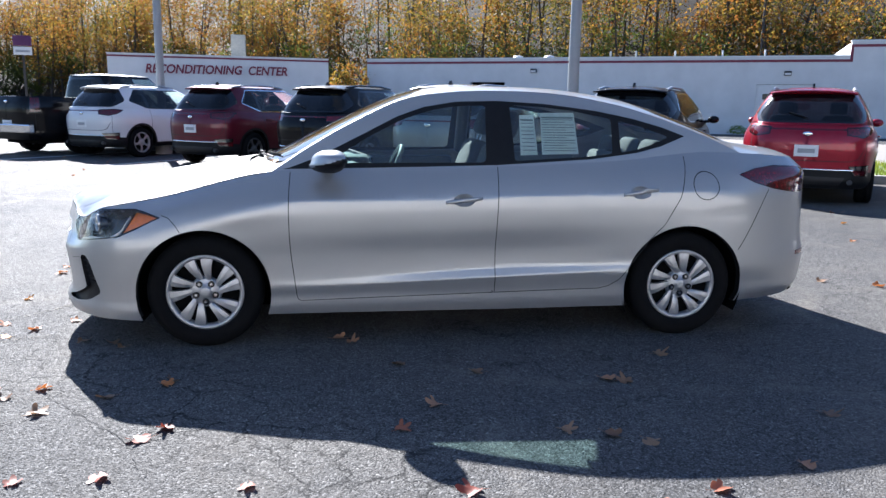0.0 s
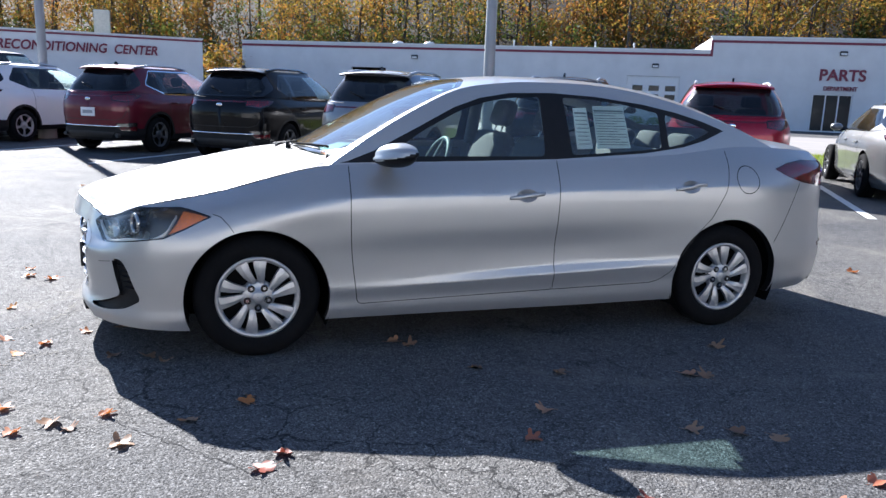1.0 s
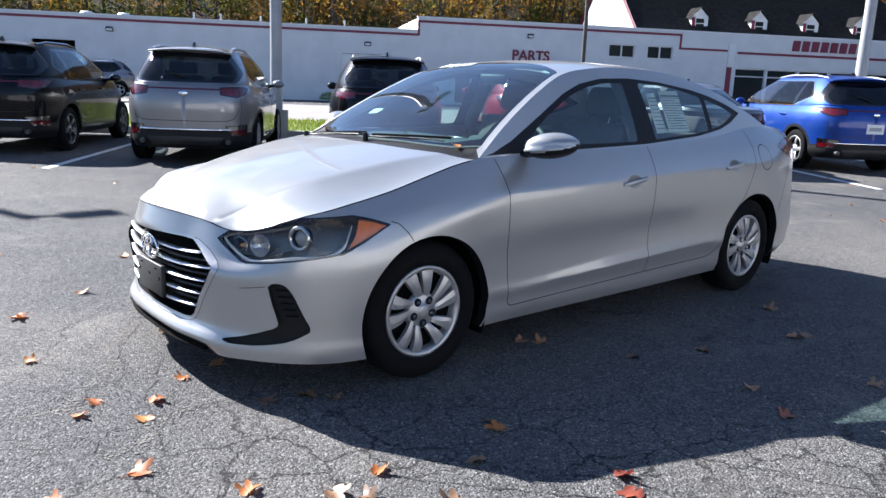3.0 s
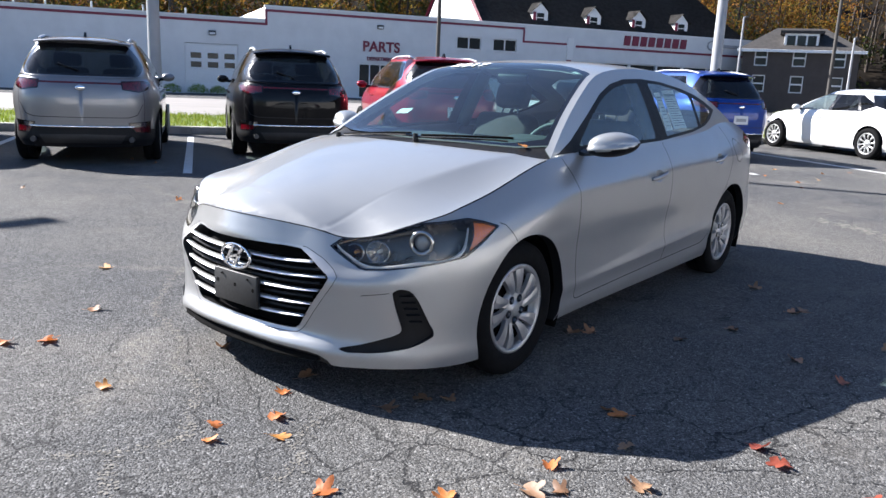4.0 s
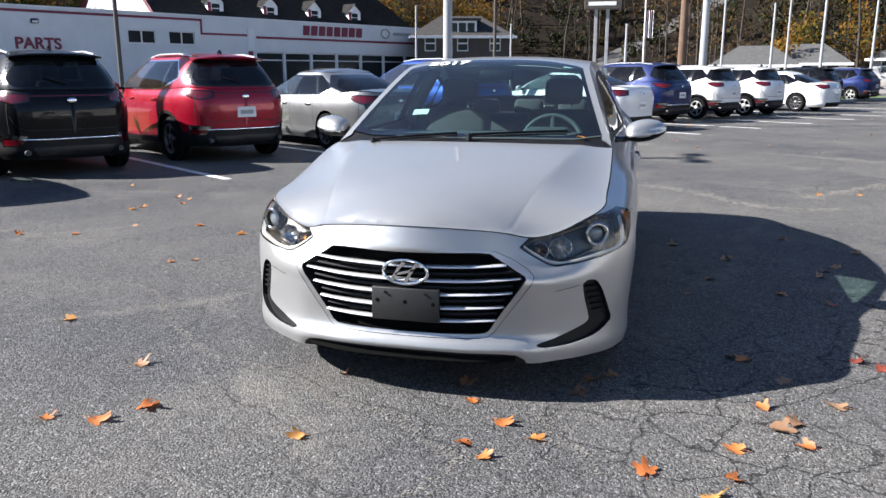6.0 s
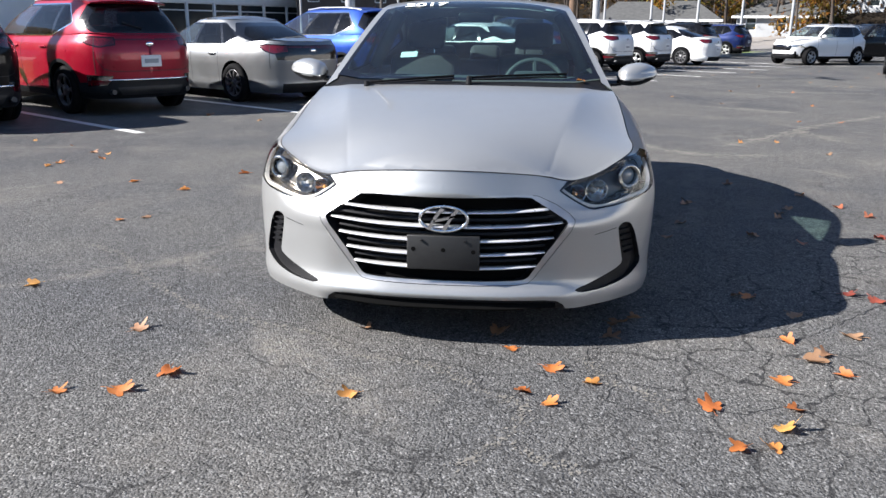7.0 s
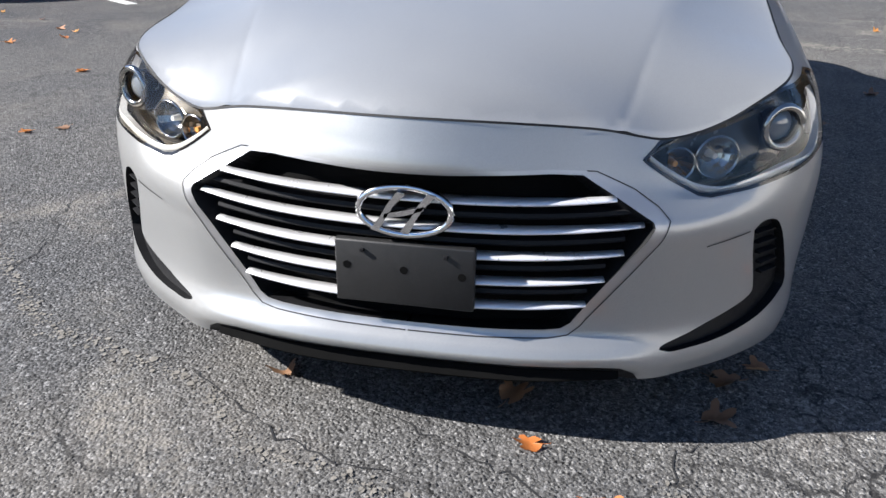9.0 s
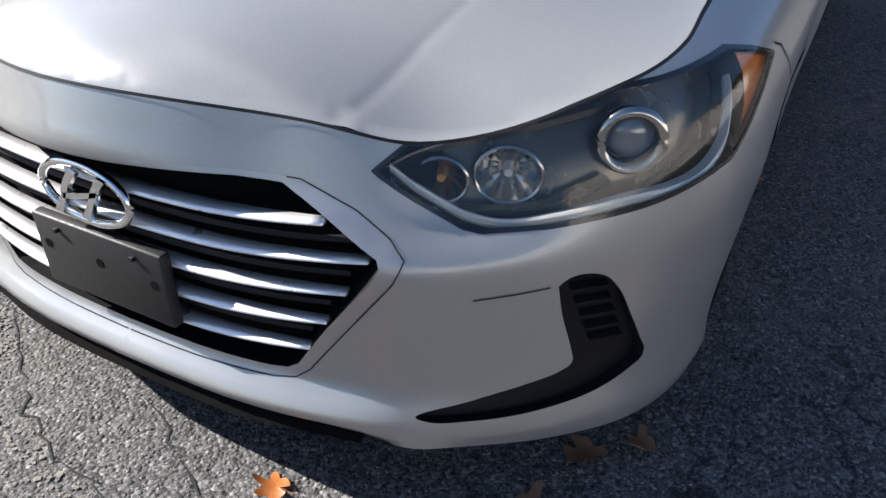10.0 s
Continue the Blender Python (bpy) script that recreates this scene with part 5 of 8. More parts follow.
POLE_DARK = plain("dark_pole", (0.05, 0.045, 0.04), 0.8, var=0.2, scale=3)
WOOD_POLE = plain("timber_pole", (0.11, 0.066, 0.042), 0.85, var=0.2, scale=4)
BARK = plain("bark", (0.055, 0.046, 0.040), 0.95, var=0.35, scale=1.2, bump_s=0.5, bscale=12, spec=0.1)
# litter kept near black: the shade under the trees is in its colour
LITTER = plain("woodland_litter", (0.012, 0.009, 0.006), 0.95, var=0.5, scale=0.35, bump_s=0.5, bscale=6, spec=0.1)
BROWN_WALL = plain("brown_siding", (0.055, 0.044, 0.038), 0.8, var=0.15, scale=1)
GREY_SIGN = plain("grey_sign", (0.30, 0.31, 0.32), 0.5)

# stall lines
for k in range(-6, 12):
    bm = bmesh.new()
    a = row_xy(k * 2.87, 0)
    b = row_xy(k * 2.87, 5.5)
    n = ROW_V * .055
    vs = [bm.verts.new((p.x, p.y, z)) for z in (.0005, .0045) for p in (a - n, a + n, b + n, b - n)]
    for f in ((0, 1, 2, 3), (7, 6, 5, 4), (0, 4, 5, 1), (1, 5, 6, 2), (2, 6, 7, 3), (3, 7, 4, 0)):
        bm.faces.new([vs[i] for i in f])
    bmesh.ops.recalc_face_normals(bm, faces=bm.faces)
    tagged(part("stall_line", bm, LINE_WHITE), "worn white painted parking line", "parking line", "stall lines", "structure")

# cracks that run through the lot: dark open ones and sand-filled pale ones
CRACK_DARK = plain("open_crack", (0.010, 0.010, 0.011), 0.95, scale=40)
CRACK_PALE = plain("sand_in_crack", (0.155, 0.144, 0.126), 0.95, var=0.35, scale=25, bump_s=.4)


def pavement_crack(pts, mat, wid, seed, label):
    r = np.random.default_rng(seed)
    p = curve_pts(pts, .03, smooth=True)
    p = p + r.normal(0, .009, p.shape)
    t = np.gradient(p, axis=0)
    t /= np.maximum(np.linalg.norm(t, axis=1, keepdims=True), 1e-6)
    n = np.stack([-t[:, 1], t[:, 0]], 1)
    w = wid * r.uniform(.25, 1.2, len(p))[:, None]
    w[0] = w[-1] = .0005
    a, b = p - n * w * r.uniform(.3, 1, (len(p), 1)), p + n * w * r.uniform(.3, 1, (len(p), 1))
    V = [(x, y, .0022) for x, y in a] + [(x, y, .0022) for x, y in b]
    m = len(p)
    ob = raw("pavement_crack", V, [(i, i + 1, m + i + 1, m + i) for i in range(m - 1)], mat, smooth=False)
    tagged(ob, label, "crack", "pavement cracks", "structure")


def sand_line(pts, mat, spread, seed):
    """Sand caught along a crack: many small uneven grains and patches, dense in the middle and thinning out."""
    r = np.random.default_rng(seed)
    p = curve_pts(pts, .02, smooth=True)
    far = spread > .02
    V, F = [], []
    n = len(p) * (5 if far else 8)
    for _ in range(n):
        c = p[r.integers(0, len(p))] + r.normal(0, spread, 2) * (1 if r.uniform() < .75 else 2.2)
        s = abs(r.normal(0, .0030 if not far else .015)) + .0012
        k, a0, z = len(V), r.uniform(0, 6.28), r.uniform(.0012, .0040)
        for j in range(5):
            a = a0 + j * 1.2566
            q = s * r.uniform(.5, 1.3)
            V.append((c[0] + q * math.cos(a), c[1] + q * math.sin(a), z))
        F.append(tuple(range(k, k + 5)))
    tagged(raw("sand_line", V, F, mat, smooth=False), "pale sand lying along a crack in the asphalt", "sand", "sand lines", "structure")


PALE_LINES = [[(.40, 2.23), (.25, 1.96), (-.13, 1.64), (-.40, 1.34), (-.61, 1.09), (-.70, .82), (-.81, .53), (-.99, .31), (-1.03, .13), (-1.10, -.03), (-1.24, -.17), (-1.34, -.33)],
              [(-1.34, -.33), (-1.49, -.30), (-1.59, -.24), (-1.74, -.14)], [(-1.59, -.29), (-1.69, -.39), (-1.74, -.49)],
              [(10.29, -3.25), (9.7, -4.0), (9.23, -4.74)], [(5.29, -2.72), (6.3, -3.6), (7.37, -4.43), (8.97, -6.02)], [(6.9, -3.95), (6.51, -3.98), (5.81, -4.14)], [(13.8, -5.78), (13.75, -7.0), (13.7, -8.09)],
              [(-.92, -.54), (-.98, -.60), (-1.10, -.63), (-1.19, -.76), (-1.36, -.80)], [(5.98, -.73), (5.69, -1.25), (5.13, -1.72), (4.55, -2.12), (4.50, -2.84)]]
DARK_LINES = [[(-1.42, -.28), (-1.30, -.33), (-1.21, -.18), (-1.07, -.10), (-.96, .24), (-.71, .62)], [(-1.10, -.45), (-.93, -.17), (-.80, .10)], [(-1.15, 2.94), (-.88, 2.63), (-.65, 2.40), (-.48, 2.24)],
              [(-1.39, -.76), (-1.26, -.62), (-1.09, -.67), (-.89, -.57), (-.78, -.64)], [(-.74, 2.48), (-.38, 2.35), (.07, 2.27), (.33, 2.07)], [(-1.01, 1.66), (-.68, 1.55), (-.35, 1.40), (.24, 1.57)],
              [(-3.30, 4.76), (-2.77, 4.37), (-2.30, 4.04)], [(-.66, -1.43), (-.35, -1.79), (-.10, -2.09), (.03, -2.37)], [(-2.11, 3.67), (-1.73, 3.47), (-1.33, 3.05)]]
for i, ln in enumerate(PALE_LINES):
    sand_line(ln, CRACK_PALE, .013 if ln[0][0] < 3 else .05, i)
for i, ln in enumerate(DARK_LINES):
    pavement_crack(ln, CRACK_DARK, .0036, 20 + i, "thin dark crack in the asphalt")

# grass strip with kerb, then the road and its far verge
KB = 6.1
bm = bmesh.new()
for a0 in np.arange(-24, 46, 2.0):
    p = row_xy(a0, KB)
    box(bm, (0.004, 0, -.05), (1.996, .15, .15), .015, 2, Matrix.Translation((p.x, p.y, 0)) @ Matrix.Rotation(math.atan2(ROW_V.y, ROW_V.x), 4, "Z"))
tagged(part("kerb", bm, KERB, smooth=40), "weathered concrete kerb along the grass strip", "kerb", kind="structure")
verge = ground_grid("grass_verge", -24, 46, KB + .15, 10.6, 40, 6, GRASS, .13)
tagged(verge, "strip of mown grass beside the road", "grass", kind="structure")
rng = np.random.default_rng(3)
bv, bf = [], []
for _ in range(26000):
    p = row_xy(rng.uniform(-8, 22), rng.uniform(KB + .16, 10.5))
    h, w, t = rng.uniform(.05, .12), .012, rng.uniform(0, 6.28)
    lx, ly = rng.normal(0, .03, 2)
    k = len(bv)
    bv += [(p.x - w * math.cos(t), p.y - w * math.sin(t), .12), (p.x + w * math.cos(t), p.y + w * math.sin(t), .12), (p.x + lx, p.y + ly, .13 + h)]
    bf.append((k, k + 1, k + 2))
tagged(raw("grass", bv, bf, BLADE, smooth=False), "sunlit yellow-green mown grass", "grass", kind="stuff")
road = ground_grid("road", -200, 200, 11.2, 36, 60, 20, CONCRETE, .02)
tagged(road, "pale worn road beyond the grass strip", "road", kind="structure")


def frame_matrix(o, w):
    return Matrix.Translation((o[0], o[1], 0)) @ Matrix.Rotation(math.atan2(w[1], w[0]), 4, "Z")


def wall_panel(name, x0, x1, z0, z1, holes, mat, m, thick=.3, parent=None, label=""):
    """A wall with real openings: front and back skins, reveals and edges. Its front looks to local -y."""
    xs = sorted({x0, x1, *[v for h in holes for v in (h[0], h[1])]})
    zs = sorted({z0, z1, *[v for h in holes for v in (h[2], h[3])]})
    bm = bmesh.new()
    vf = {(x, z, y): bm.verts.new((x, y, z)) for x in xs for z in zs for y in (0, thick)}
    solid = {}
    for i in range(len(xs) - 1):
        for j in range(len(zs) - 1):
            cx, cz = (xs[i] + xs[i + 1]) / 2, (zs[j] + zs[j + 1]) / 2
            solid[i, j] = not any(h[0] < cx < h[1] and h[2] < cz < h[3] for h in holes)
    for (i, j), s in solid.items():
        if not s:
            continue
        for y in (0, thick):
            q = [vf[xs[i], zs[j], y], vf[xs[i + 1], zs[j], y], vf[xs[i + 1], zs[j + 1], y], vf[xs[i], zs[j + 1], y]]
            bm.faces.new(q if y == 0 else q[::-1])
        for di, dj, a, b in ((-1, 0, (i, j), (i, j + 1)), (1, 0, (i + 1, j), (i + 1, j + 1)), (0, -1, (i, j), (i + 1, j)), (0, 1, (i, j + 1), (i + 1, j + 1))):
            if not solid.get((i + di, j + dj), False):
                bm.faces.new([vf[xs[a[0]], zs[a[1]], 0], vf[xs[b[0]], zs[b[1]], 0], vf[xs[b[0]], zs[b[1]], thick], vf[xs[a[0]], zs[a[1]], thick]])
    bmesh.ops.recalc_face_normals(bm, faces=bm.faces)
    for v in [v for v in bm.verts if not v.link_faces]:
        bm.verts.remove(v)
    ob = part(name, bm, mat, parent, label)
    if parent is None:
        ob.matrix_basis = m
    return ob


def block(name, lo, hi, mat, parent, label="", bevel=.01):
    bm = bmesh.new()
    box(bm, lo, hi, bevel, 1)
    return part(name, bm, mat, parent, label)


# long white wall added unseen behind the camera, bouncing sun onto the shaded flank
BOUNCE_WHITE = plain("white_render", (0.56, 0.545, 0.52), 0.85, var=0.08, scale=0.6, bump_s=0.3, bscale=25)
closing = wall_panel("wall_south", -24, 19, -.3, 3.8, [], BOUNCE_WHITE, Matrix.Translation((0, -16, 0)) @ Matrix.Rotation(math.pi, 4, "Z") @ Matrix.Translation((5, 0, 0)), .3)
tagged(closing, "unseen white wall added to bounce sunlight onto the sedan", "wall", kind="structure")

WM = frame_matrix((35.5, 45.4), (.87, -.494))
shop = thing("parts_building", "long low white commercial building with maroon stripe", "building", WM)
ZB = -.6
GAR, DKG, D1, D2, PD = (-5.4, -1.55, ZB, 3.08), (-27.3, -24.4, ZB, 3.15), (.95, 1.9, ZB, 1.78), (3.45, 4.9, ZB, 1.75), (7.8, 10.5, ZB, 2.18)
W1, W2 = (16.2, 18.4, 3.72, 4.72), (19.55, 21.75, 3.72, 4.72)
GLZ = [(27.6 + k * 3.0, 27.6 + k * 3.0 + 2.8, ZB + .2, 3.25) for k in range(7)]
wall_panel("wall", -36.9, .5, ZB - .5, 5.0, [GAR, DKG], WHITE_WALL, None, parent=shop, label="white painted block wall")
wall_panel("wall", .5, 27.0, ZB - .5, 6.0, [D1, D2, PD, W1, W2], WHITE_WALL, None, parent=shop)
wall_panel("wall", 27.0, 49.0, ZB - .5, 6.05, GLZ, WHITE_WALL, None, parent=shop)
for lo, hi in (((-36.9, .3, ZB - .5), (-36.6, 14, 4.95)), ((48.7, .3, ZB - .5), (49, 14, 6.0)), ((-36.6, 13.7, ZB - .5), (48.7, 14, 4.9)), ((.5, .3, 4.7), (.8, 14, 5.98))):
    block("wall", lo, hi, WHITE_WALL, shop)
block("flat_roof", (-36.6, .3, 4.55), (.5, 13.7, 4.70), SHINGLE, shop)
block("flat_roof", (.8, .3, 5.4), (48.7, 13.7, 5.55), SHINGLE, shop)
block("inner_wall", (-36.5, 4.0, ZB), (48.6, 4.1, 4.5), UNDER, shop)
for lo, hi in (((-36.95, -.05, 4.98), (.45, .34, 5.08)), ((.42, -.05, 5.98), (48.95, .34, 6.10))):
    block("coping", lo, hi, WHITE_TRIM, shop, "white metal coping")
for lo, hi in (((-36.9, -.03, 4.62), (.45, .0, 4.80)), ((.45, -.03, 4.62), (.63, .0, 5.80)), ((.63, -.03, 5.62), (22.3, .0, 5.80)), ((22.3, -.03, 4.55), (22.48, .0, 5.80)), ((22.48, -.03, 4.55), (26.7, .0, 4.72)), ((27.6, -.03, 4.40), (48.6, .0, 4.60)), ((26.75, -.06, ZB), (27.2, .0, 3.3))):
    block("stripe", lo, hi, MAROON, shop, "maroon painted band", .004)
block("pilaster", (26.75, -.10, 3.35), (27.35, .0, 5.2), WHITE_TRIM, shop)
# sectional door with a row of small panes
gd = block("garage_door", (GAR[0], .12, ZB), (GAR[1], .18, 3.06), WHITE_TRIM, shop, "white sectional garage door")
for r in range(4):
    block("door_panel", (GAR[0] + .05, .09, ZB + .06 + r * .9), (GAR[1] - .05, .125, ZB + .9 + r * .9), WHITE_TRIM, gd)
for c in range(3):
    for zz in (1.35, 2.0):
        x = GAR[0] + .45 + c * 1.2
        block("pane", (x, .075, zz), (x + .75, .10, zz + .40), PANE, gd, "dark door pane")
# black slab set in the open bay in place of its dark inside
block("shutter", (DKG[0], .6, ZB), (DKG[1], .7, 3.1), UNDER, shop, "near-black slab standing in for the shade in an open bay")
for (a, b, z0, z1), nm in ((D1, "entry_door"), (D2, "entry_door")):
    d = block(nm, (a, .10, z0), (b, .16, z1), WHITE_TRIM, shop, "white framed glass door")
    block("pane", (a + .12, .08, z0 + .25), (b - .12, .105, z1 - .12), PANE, d)
pd = block("entrance", (PD[0], .10, ZB), (PD[1], .16, PD[3]), WHITE_TRIM, shop, "glazed entrance with white frames")
for k in range(3):
    block("pane", (PD[0] + .08 + k * .88, .08, ZB + .15), (PD[0] + .86 + k * .88, .105, PD[3] - .1), PANE, pd)
for a, b, z0, z1 in (W1, W2):
    w = block("window", (a, .12, z0), (b, .16, z1), WHITE_TRIM, shop, "white framed sliding window")
    for k in range(2):
        block("pane", (a + .07 + k * (b - a) / 2, .09, z0 + .07), (a + (k + 1) * (b - a) / 2 - .07, .125, z1 - .07), PANE, w)
    block("sill", (a - .1, -.06, z0 - .08), (b + .1, .1, z0), WHITE_TRIM, w)
for a, b, z0, z1 in GLZ:
    w = block("shop_window", (a, .14, z0), (b, .2, z1), WHITE_TRIM, shop, "large showroom window")
    block("pane", (a + .08, .11, z0 + .1), (b - .08, .145, z1 - .7), PANE, w)
    block("pane", (a + .08, .11, z1 - .6), (b - .08, .145, z1 - .08), PANE, w)
for x, z in ((-3.4, 3.85), (9.5, 5.03), (-22.0, 4.05)):
    l = block("wall_lamp", (x - .25, -.22, z - .16), (x + .25, 0, z + .16), DARK_METAL, shop, "small dark wall lamp", .04)
    block("lens", (x - .2, -.235, z - .12), (x + .2, -.21, z + .02), WHITE_TRIM, l)
for x in (-24.5, -21.8, 18.0):
    bm = bmesh.new()
    lathe(bm, [(.3, 0), (.3, .25), (.62, .32), (.60, .45), (.35, .70), (.001, .75)], 18, "z", (x, 4, 4.75))
    part("roof_vent", bm, WHITE_TRIM, shop, "white mushroom roof vent", smooth=40)
for x in (-16.5, -14.5, -11.5, -8.0, -5.0):
    bm = bmesh.new()
    cyl(bm, (x, 3, 4.6), (x, 3, 5.7), .07, seg=8)
    part("vent_pipe", bm, WHITE_TRIM, shop)


def sign_matrix(x, z, y=-.05):
    return Matrix.Translation((x, y, z)) @ Matrix.Rotation(radians(90), 4, "X")


lettering("sign_letters", "PARTS", 1.10, .04, sign_matrix(9.62, 3.47), MAROON, shop, "maroon capital letters", squeeze=1.0)
lettering("sign_letters", "DEPARTMENT", .42, .03, sign_matrix(9.58, 2.55), MAROON, shop, squeeze=.86)
for k in range(8):
    x = 32.6 + k * .90
    bm = bmesh.new()
    prism(bm, [(0, 0), (.66, 0), (.74, .86), (.08, .86)], .10, sign_matrix(x, 4.86, -.0))
    part("sign_block", bm, MAROON, shop, "plain maroon sign block")
bm = bmesh.new()
tube(bm, [(42.7 + .55 * math.cos(t), -.06, 5.35 + .42 * math.sin(t)) for t in np.linspace(0, 6.2832, 24, endpoint=False)], .07, 6, True)
part("sign_ring", bm, GREY_SIGN, shop, "grey oval sign ring")
block("sign_bar", (43.8, -.06, 5.2), (46.4, 0, 5.5), GREY_SIGN, shop, "plain grey sign bar")

# showroom roof with four dormers
showroom = thing("showroom_roof", "steep dark shingled roof with four white dormers", "roof", WM)
bm = bmesh.new()
x0, x1 = 18.6, 47.5
pts = [(x0, .6, 6.0), (x1, .6, 6.0), (x1, 15.6, 6.0), (x0, 15.6, 6.0), (x0, 8.1, 12.6), (x1 - 4.5, 8.1, 12.6)]
v = [bm.verts.new(p) for p in pts]
for f in ((0, 1, 5, 4), (1, 2, 5), (2, 3, 4, 5)):
    bm.faces.new([v[i] for i in f])
r = bmesh.ops.solidify(bm, geom=bm.faces[:], thickness=.18)
part("roof_slope", bm, SHINGLE, showroom, "dark shingle slope")
bm = bmesh.new()
v = [bm.verts.new(p) for p in ((x0 + .2, 1.0, 5.9), (x0 + .2, 15.2, 5.9), (x0 + .2, 8.1, 12.2), (x0 + .4, 1.0, 5.9), (x0 + .4, 15.2, 5.9), (x0 + .4, 8.1, 12.2))]
for f in ((0, 2, 1), (3, 4, 5), (0, 1, 4, 3), (1, 2, 5, 4), (2, 0, 3, 5)):
    bm.faces.new([v[i] for i in f])
part("gable_wall", bm, WHITE_WALL, showroom, "white gable wall")
for s in (-1, 1):
    bm = bmesh.new()
    tube(bm, [(x0 + .1, 8.1 + s * 7.4, 5.95), (x0 + .1, 8.1, 12.45)], .16, 4)
    part("barge_board", bm, MAROON, showroom)
for x in (24.6, 30.1, 35.0, 39.9):
    dm = block("dormer", (x - .75, 1.3, 6.25), (x + .75, 4.2, 7.35), WHITE_TRIM, showroom, "white gabled dormer window")
    bm = bmesh.new()
    v = [bm.verts.new(p) for p in ((x - .75, 1.3, 7.35), (x + .75, 1.3, 7.35), (x, 1.3, 8.05), (x - .75, 5, 7.35), (x + .75, 5, 7.35), (x, 5, 8.05))]
    for f in ((0, 1, 2), (3, 5, 4)):
        bm.faces.new([v[i] for i in f])
    part("dormer_gable", bm, WHITE_TRIM, dm)
    for s in (-1, 1):
        bm = bmesh.new()
        v = [bm.verts.new(p) for p in ((x, 1.1, 8.15), (x + s * .98, 1.1, 7.25), (x + s * .98, 5, 7.25), (x, 5, 8.15))]
        bm.faces.new(v)
        bmesh.ops.solidify(bm, geom=bm.faces[:], thickness=.1)
        part("dormer_roof", bm, SHINGLE, dm)
    for k, zz in enumerate((6.42, 6.85)):
        block("pane", (x - .36, 1.26, zz), (x + .36, 1.31, zz + .36), PANE, dm)
    block("shutter_board", (x - .74, 1.25, 6.3), (x - .45, 1.3, 7.3), MAROON, dm)

# reconditioning building
RM = frame_matrix((-14.9, 52.0), (15.1, 2.0))
recon = thing("workshop_building", "white flat-roofed workshop with maroon lettering", "building", RM)
wall_panel("wall", 0, 15.2, ZB - .5, 4.42, [], WHITE_WALL, None, parent=recon)
block("wall", (14.9, .3, ZB - .5), (15.2, 9, 4.40), WHITE_WALL, recon)
block("wall", (0, .3, ZB - .5), (.3, 9, 4.40), WHITE_WALL, recon)
block("wall", (.3, 8.7, ZB - .5), (14.9, 9, 4.40), WHITE_WALL, recon)
block("flat_roof", (.3, .3, 4.0), (14.9, 8.7, 4.15), SHINGLE, recon)
block("coping", (-.05, -.05, 4.40), (15.25, .34, 4.48), WHITE_TRIM, recon)
block("stripe", (0, -.03, 4.22), (15.2, 0, 4.34), MAROON, recon, "maroon painted band")
block("stripe", (15.2, 0, 4.22), (15.23, 9, 4.34), MAROON, recon)
lettering("sign_letters", "RECONDITIONING  CENTER", .84, .03, sign_matrix(7.3, 3.44), MAROON, recon, "maroon slanted capital letters", squeeze=.90, shear=.2)
box_sign = thing("box_sign", "small white box sign on a post", "sign", Matrix.Translation((-6.4, 55.0, 0)))
block("cabinet", (-.50, -.30, 4.5), (.50, .30, 6.1), plain("cream_sign", (0.55, 0.53, 0.45), 0.6), box_sign, "", .03)
bm = bmesh.new()
cyl(bm, (0, 0, -.6), (0, 0, 4.7), .08, seg=10)
part("post", bm, POLE_DARK, box_sign)

# small roadside sign
SIGN_PURPLE = plain("purple_sign", (0.09, 0.015, 0.08), 0.5)
rs = thing("road_sign", "small maroon and white sign board on a post", "sign", Matrix.Translation((-15.0, 37.6, 0)) @ Matrix.Rotation(.25, 4, "Z"))
block("board", (-.42, -.06, 3.9), (.42, .06, 4.40), SIGN_PURPLE, rs, "", .02)
block("board", (-.42, -.06, 3.45), (.42, .06, 3.85), WHITE_TRIM, rs, "", .02)
block("bar", (-.32, -.075, 3.58), (.32, -.055, 3.68), GREY_SIGN, rs, "", .004)
bm = bmesh.new()
cyl(bm, (0, .1, -.6), (0, .1, 4.6), .06, seg=8)
part("post", bm, POLE_DARK, rs)


def lamp_pole(x, y, h, r, mat=POLE_PAINT, heads=1, z0=0.0, label="grey painted steel lot light pole"):
    p = thing("light_pole", label, "light pole", Matrix.Translation((x, y, z0)), "lot light poles")
    bm = bmesh.new()
    cyl(bm, (0, 0, .45), (0, 0, h), r, r * .72, 16)
    part("shaft", bm, mat, p, smooth=50)
    bm = bmesh.new()
    cyl(bm, (0, 0, -.3), (0, 0, .48), r * 1.9, r * 1.9, 18)
    part("footing", bm, KERB, p, "round concrete footing", smooth=50)
    for k in range(heads):
        s = 1 if k == 0 else -1
        bm = bmesh.new()
        tube(bm, [(0, 0, h - .1), (s * .3, 0, h + .02)], .04, 8)
        part("arm", bm, mat, p)
        bm = bmesh.new()
        box(bm, (s * .25, -.13, h - .05), (s * .75, .13, h + .06), .03)
        part("lamp_head", bm, DARK_METAL, p)


lamp_pole(-3.55, 15.0, 7.7, .105, heads=1)
lamp_pole(5.75, 11.3, 9.0, .125, heads=2, z0=.1)
lamp_pole(15.8, 3.9, 9.0, .125, heads=2)
lamp_pole(24.3, -2.9, 9.0, .13, heads=2)
for az, D, h in ((16.4, 62, 6.5), (9.6, 60, 5.0), (1.6, 48, 4.2), (-4.9, 55, 7.0), (-8.0, 52, 5.5), (-9.0, 60, 7.0), (-11, 48, 6.2), (-14, 55, 6.5), (-17, 50, 6.5)):
    lamp_pole(-3.7 + D * math.cos(radians(az)), -1.3 + D * math.sin(radians(az)), h, .09, label="slim far lot light pole")


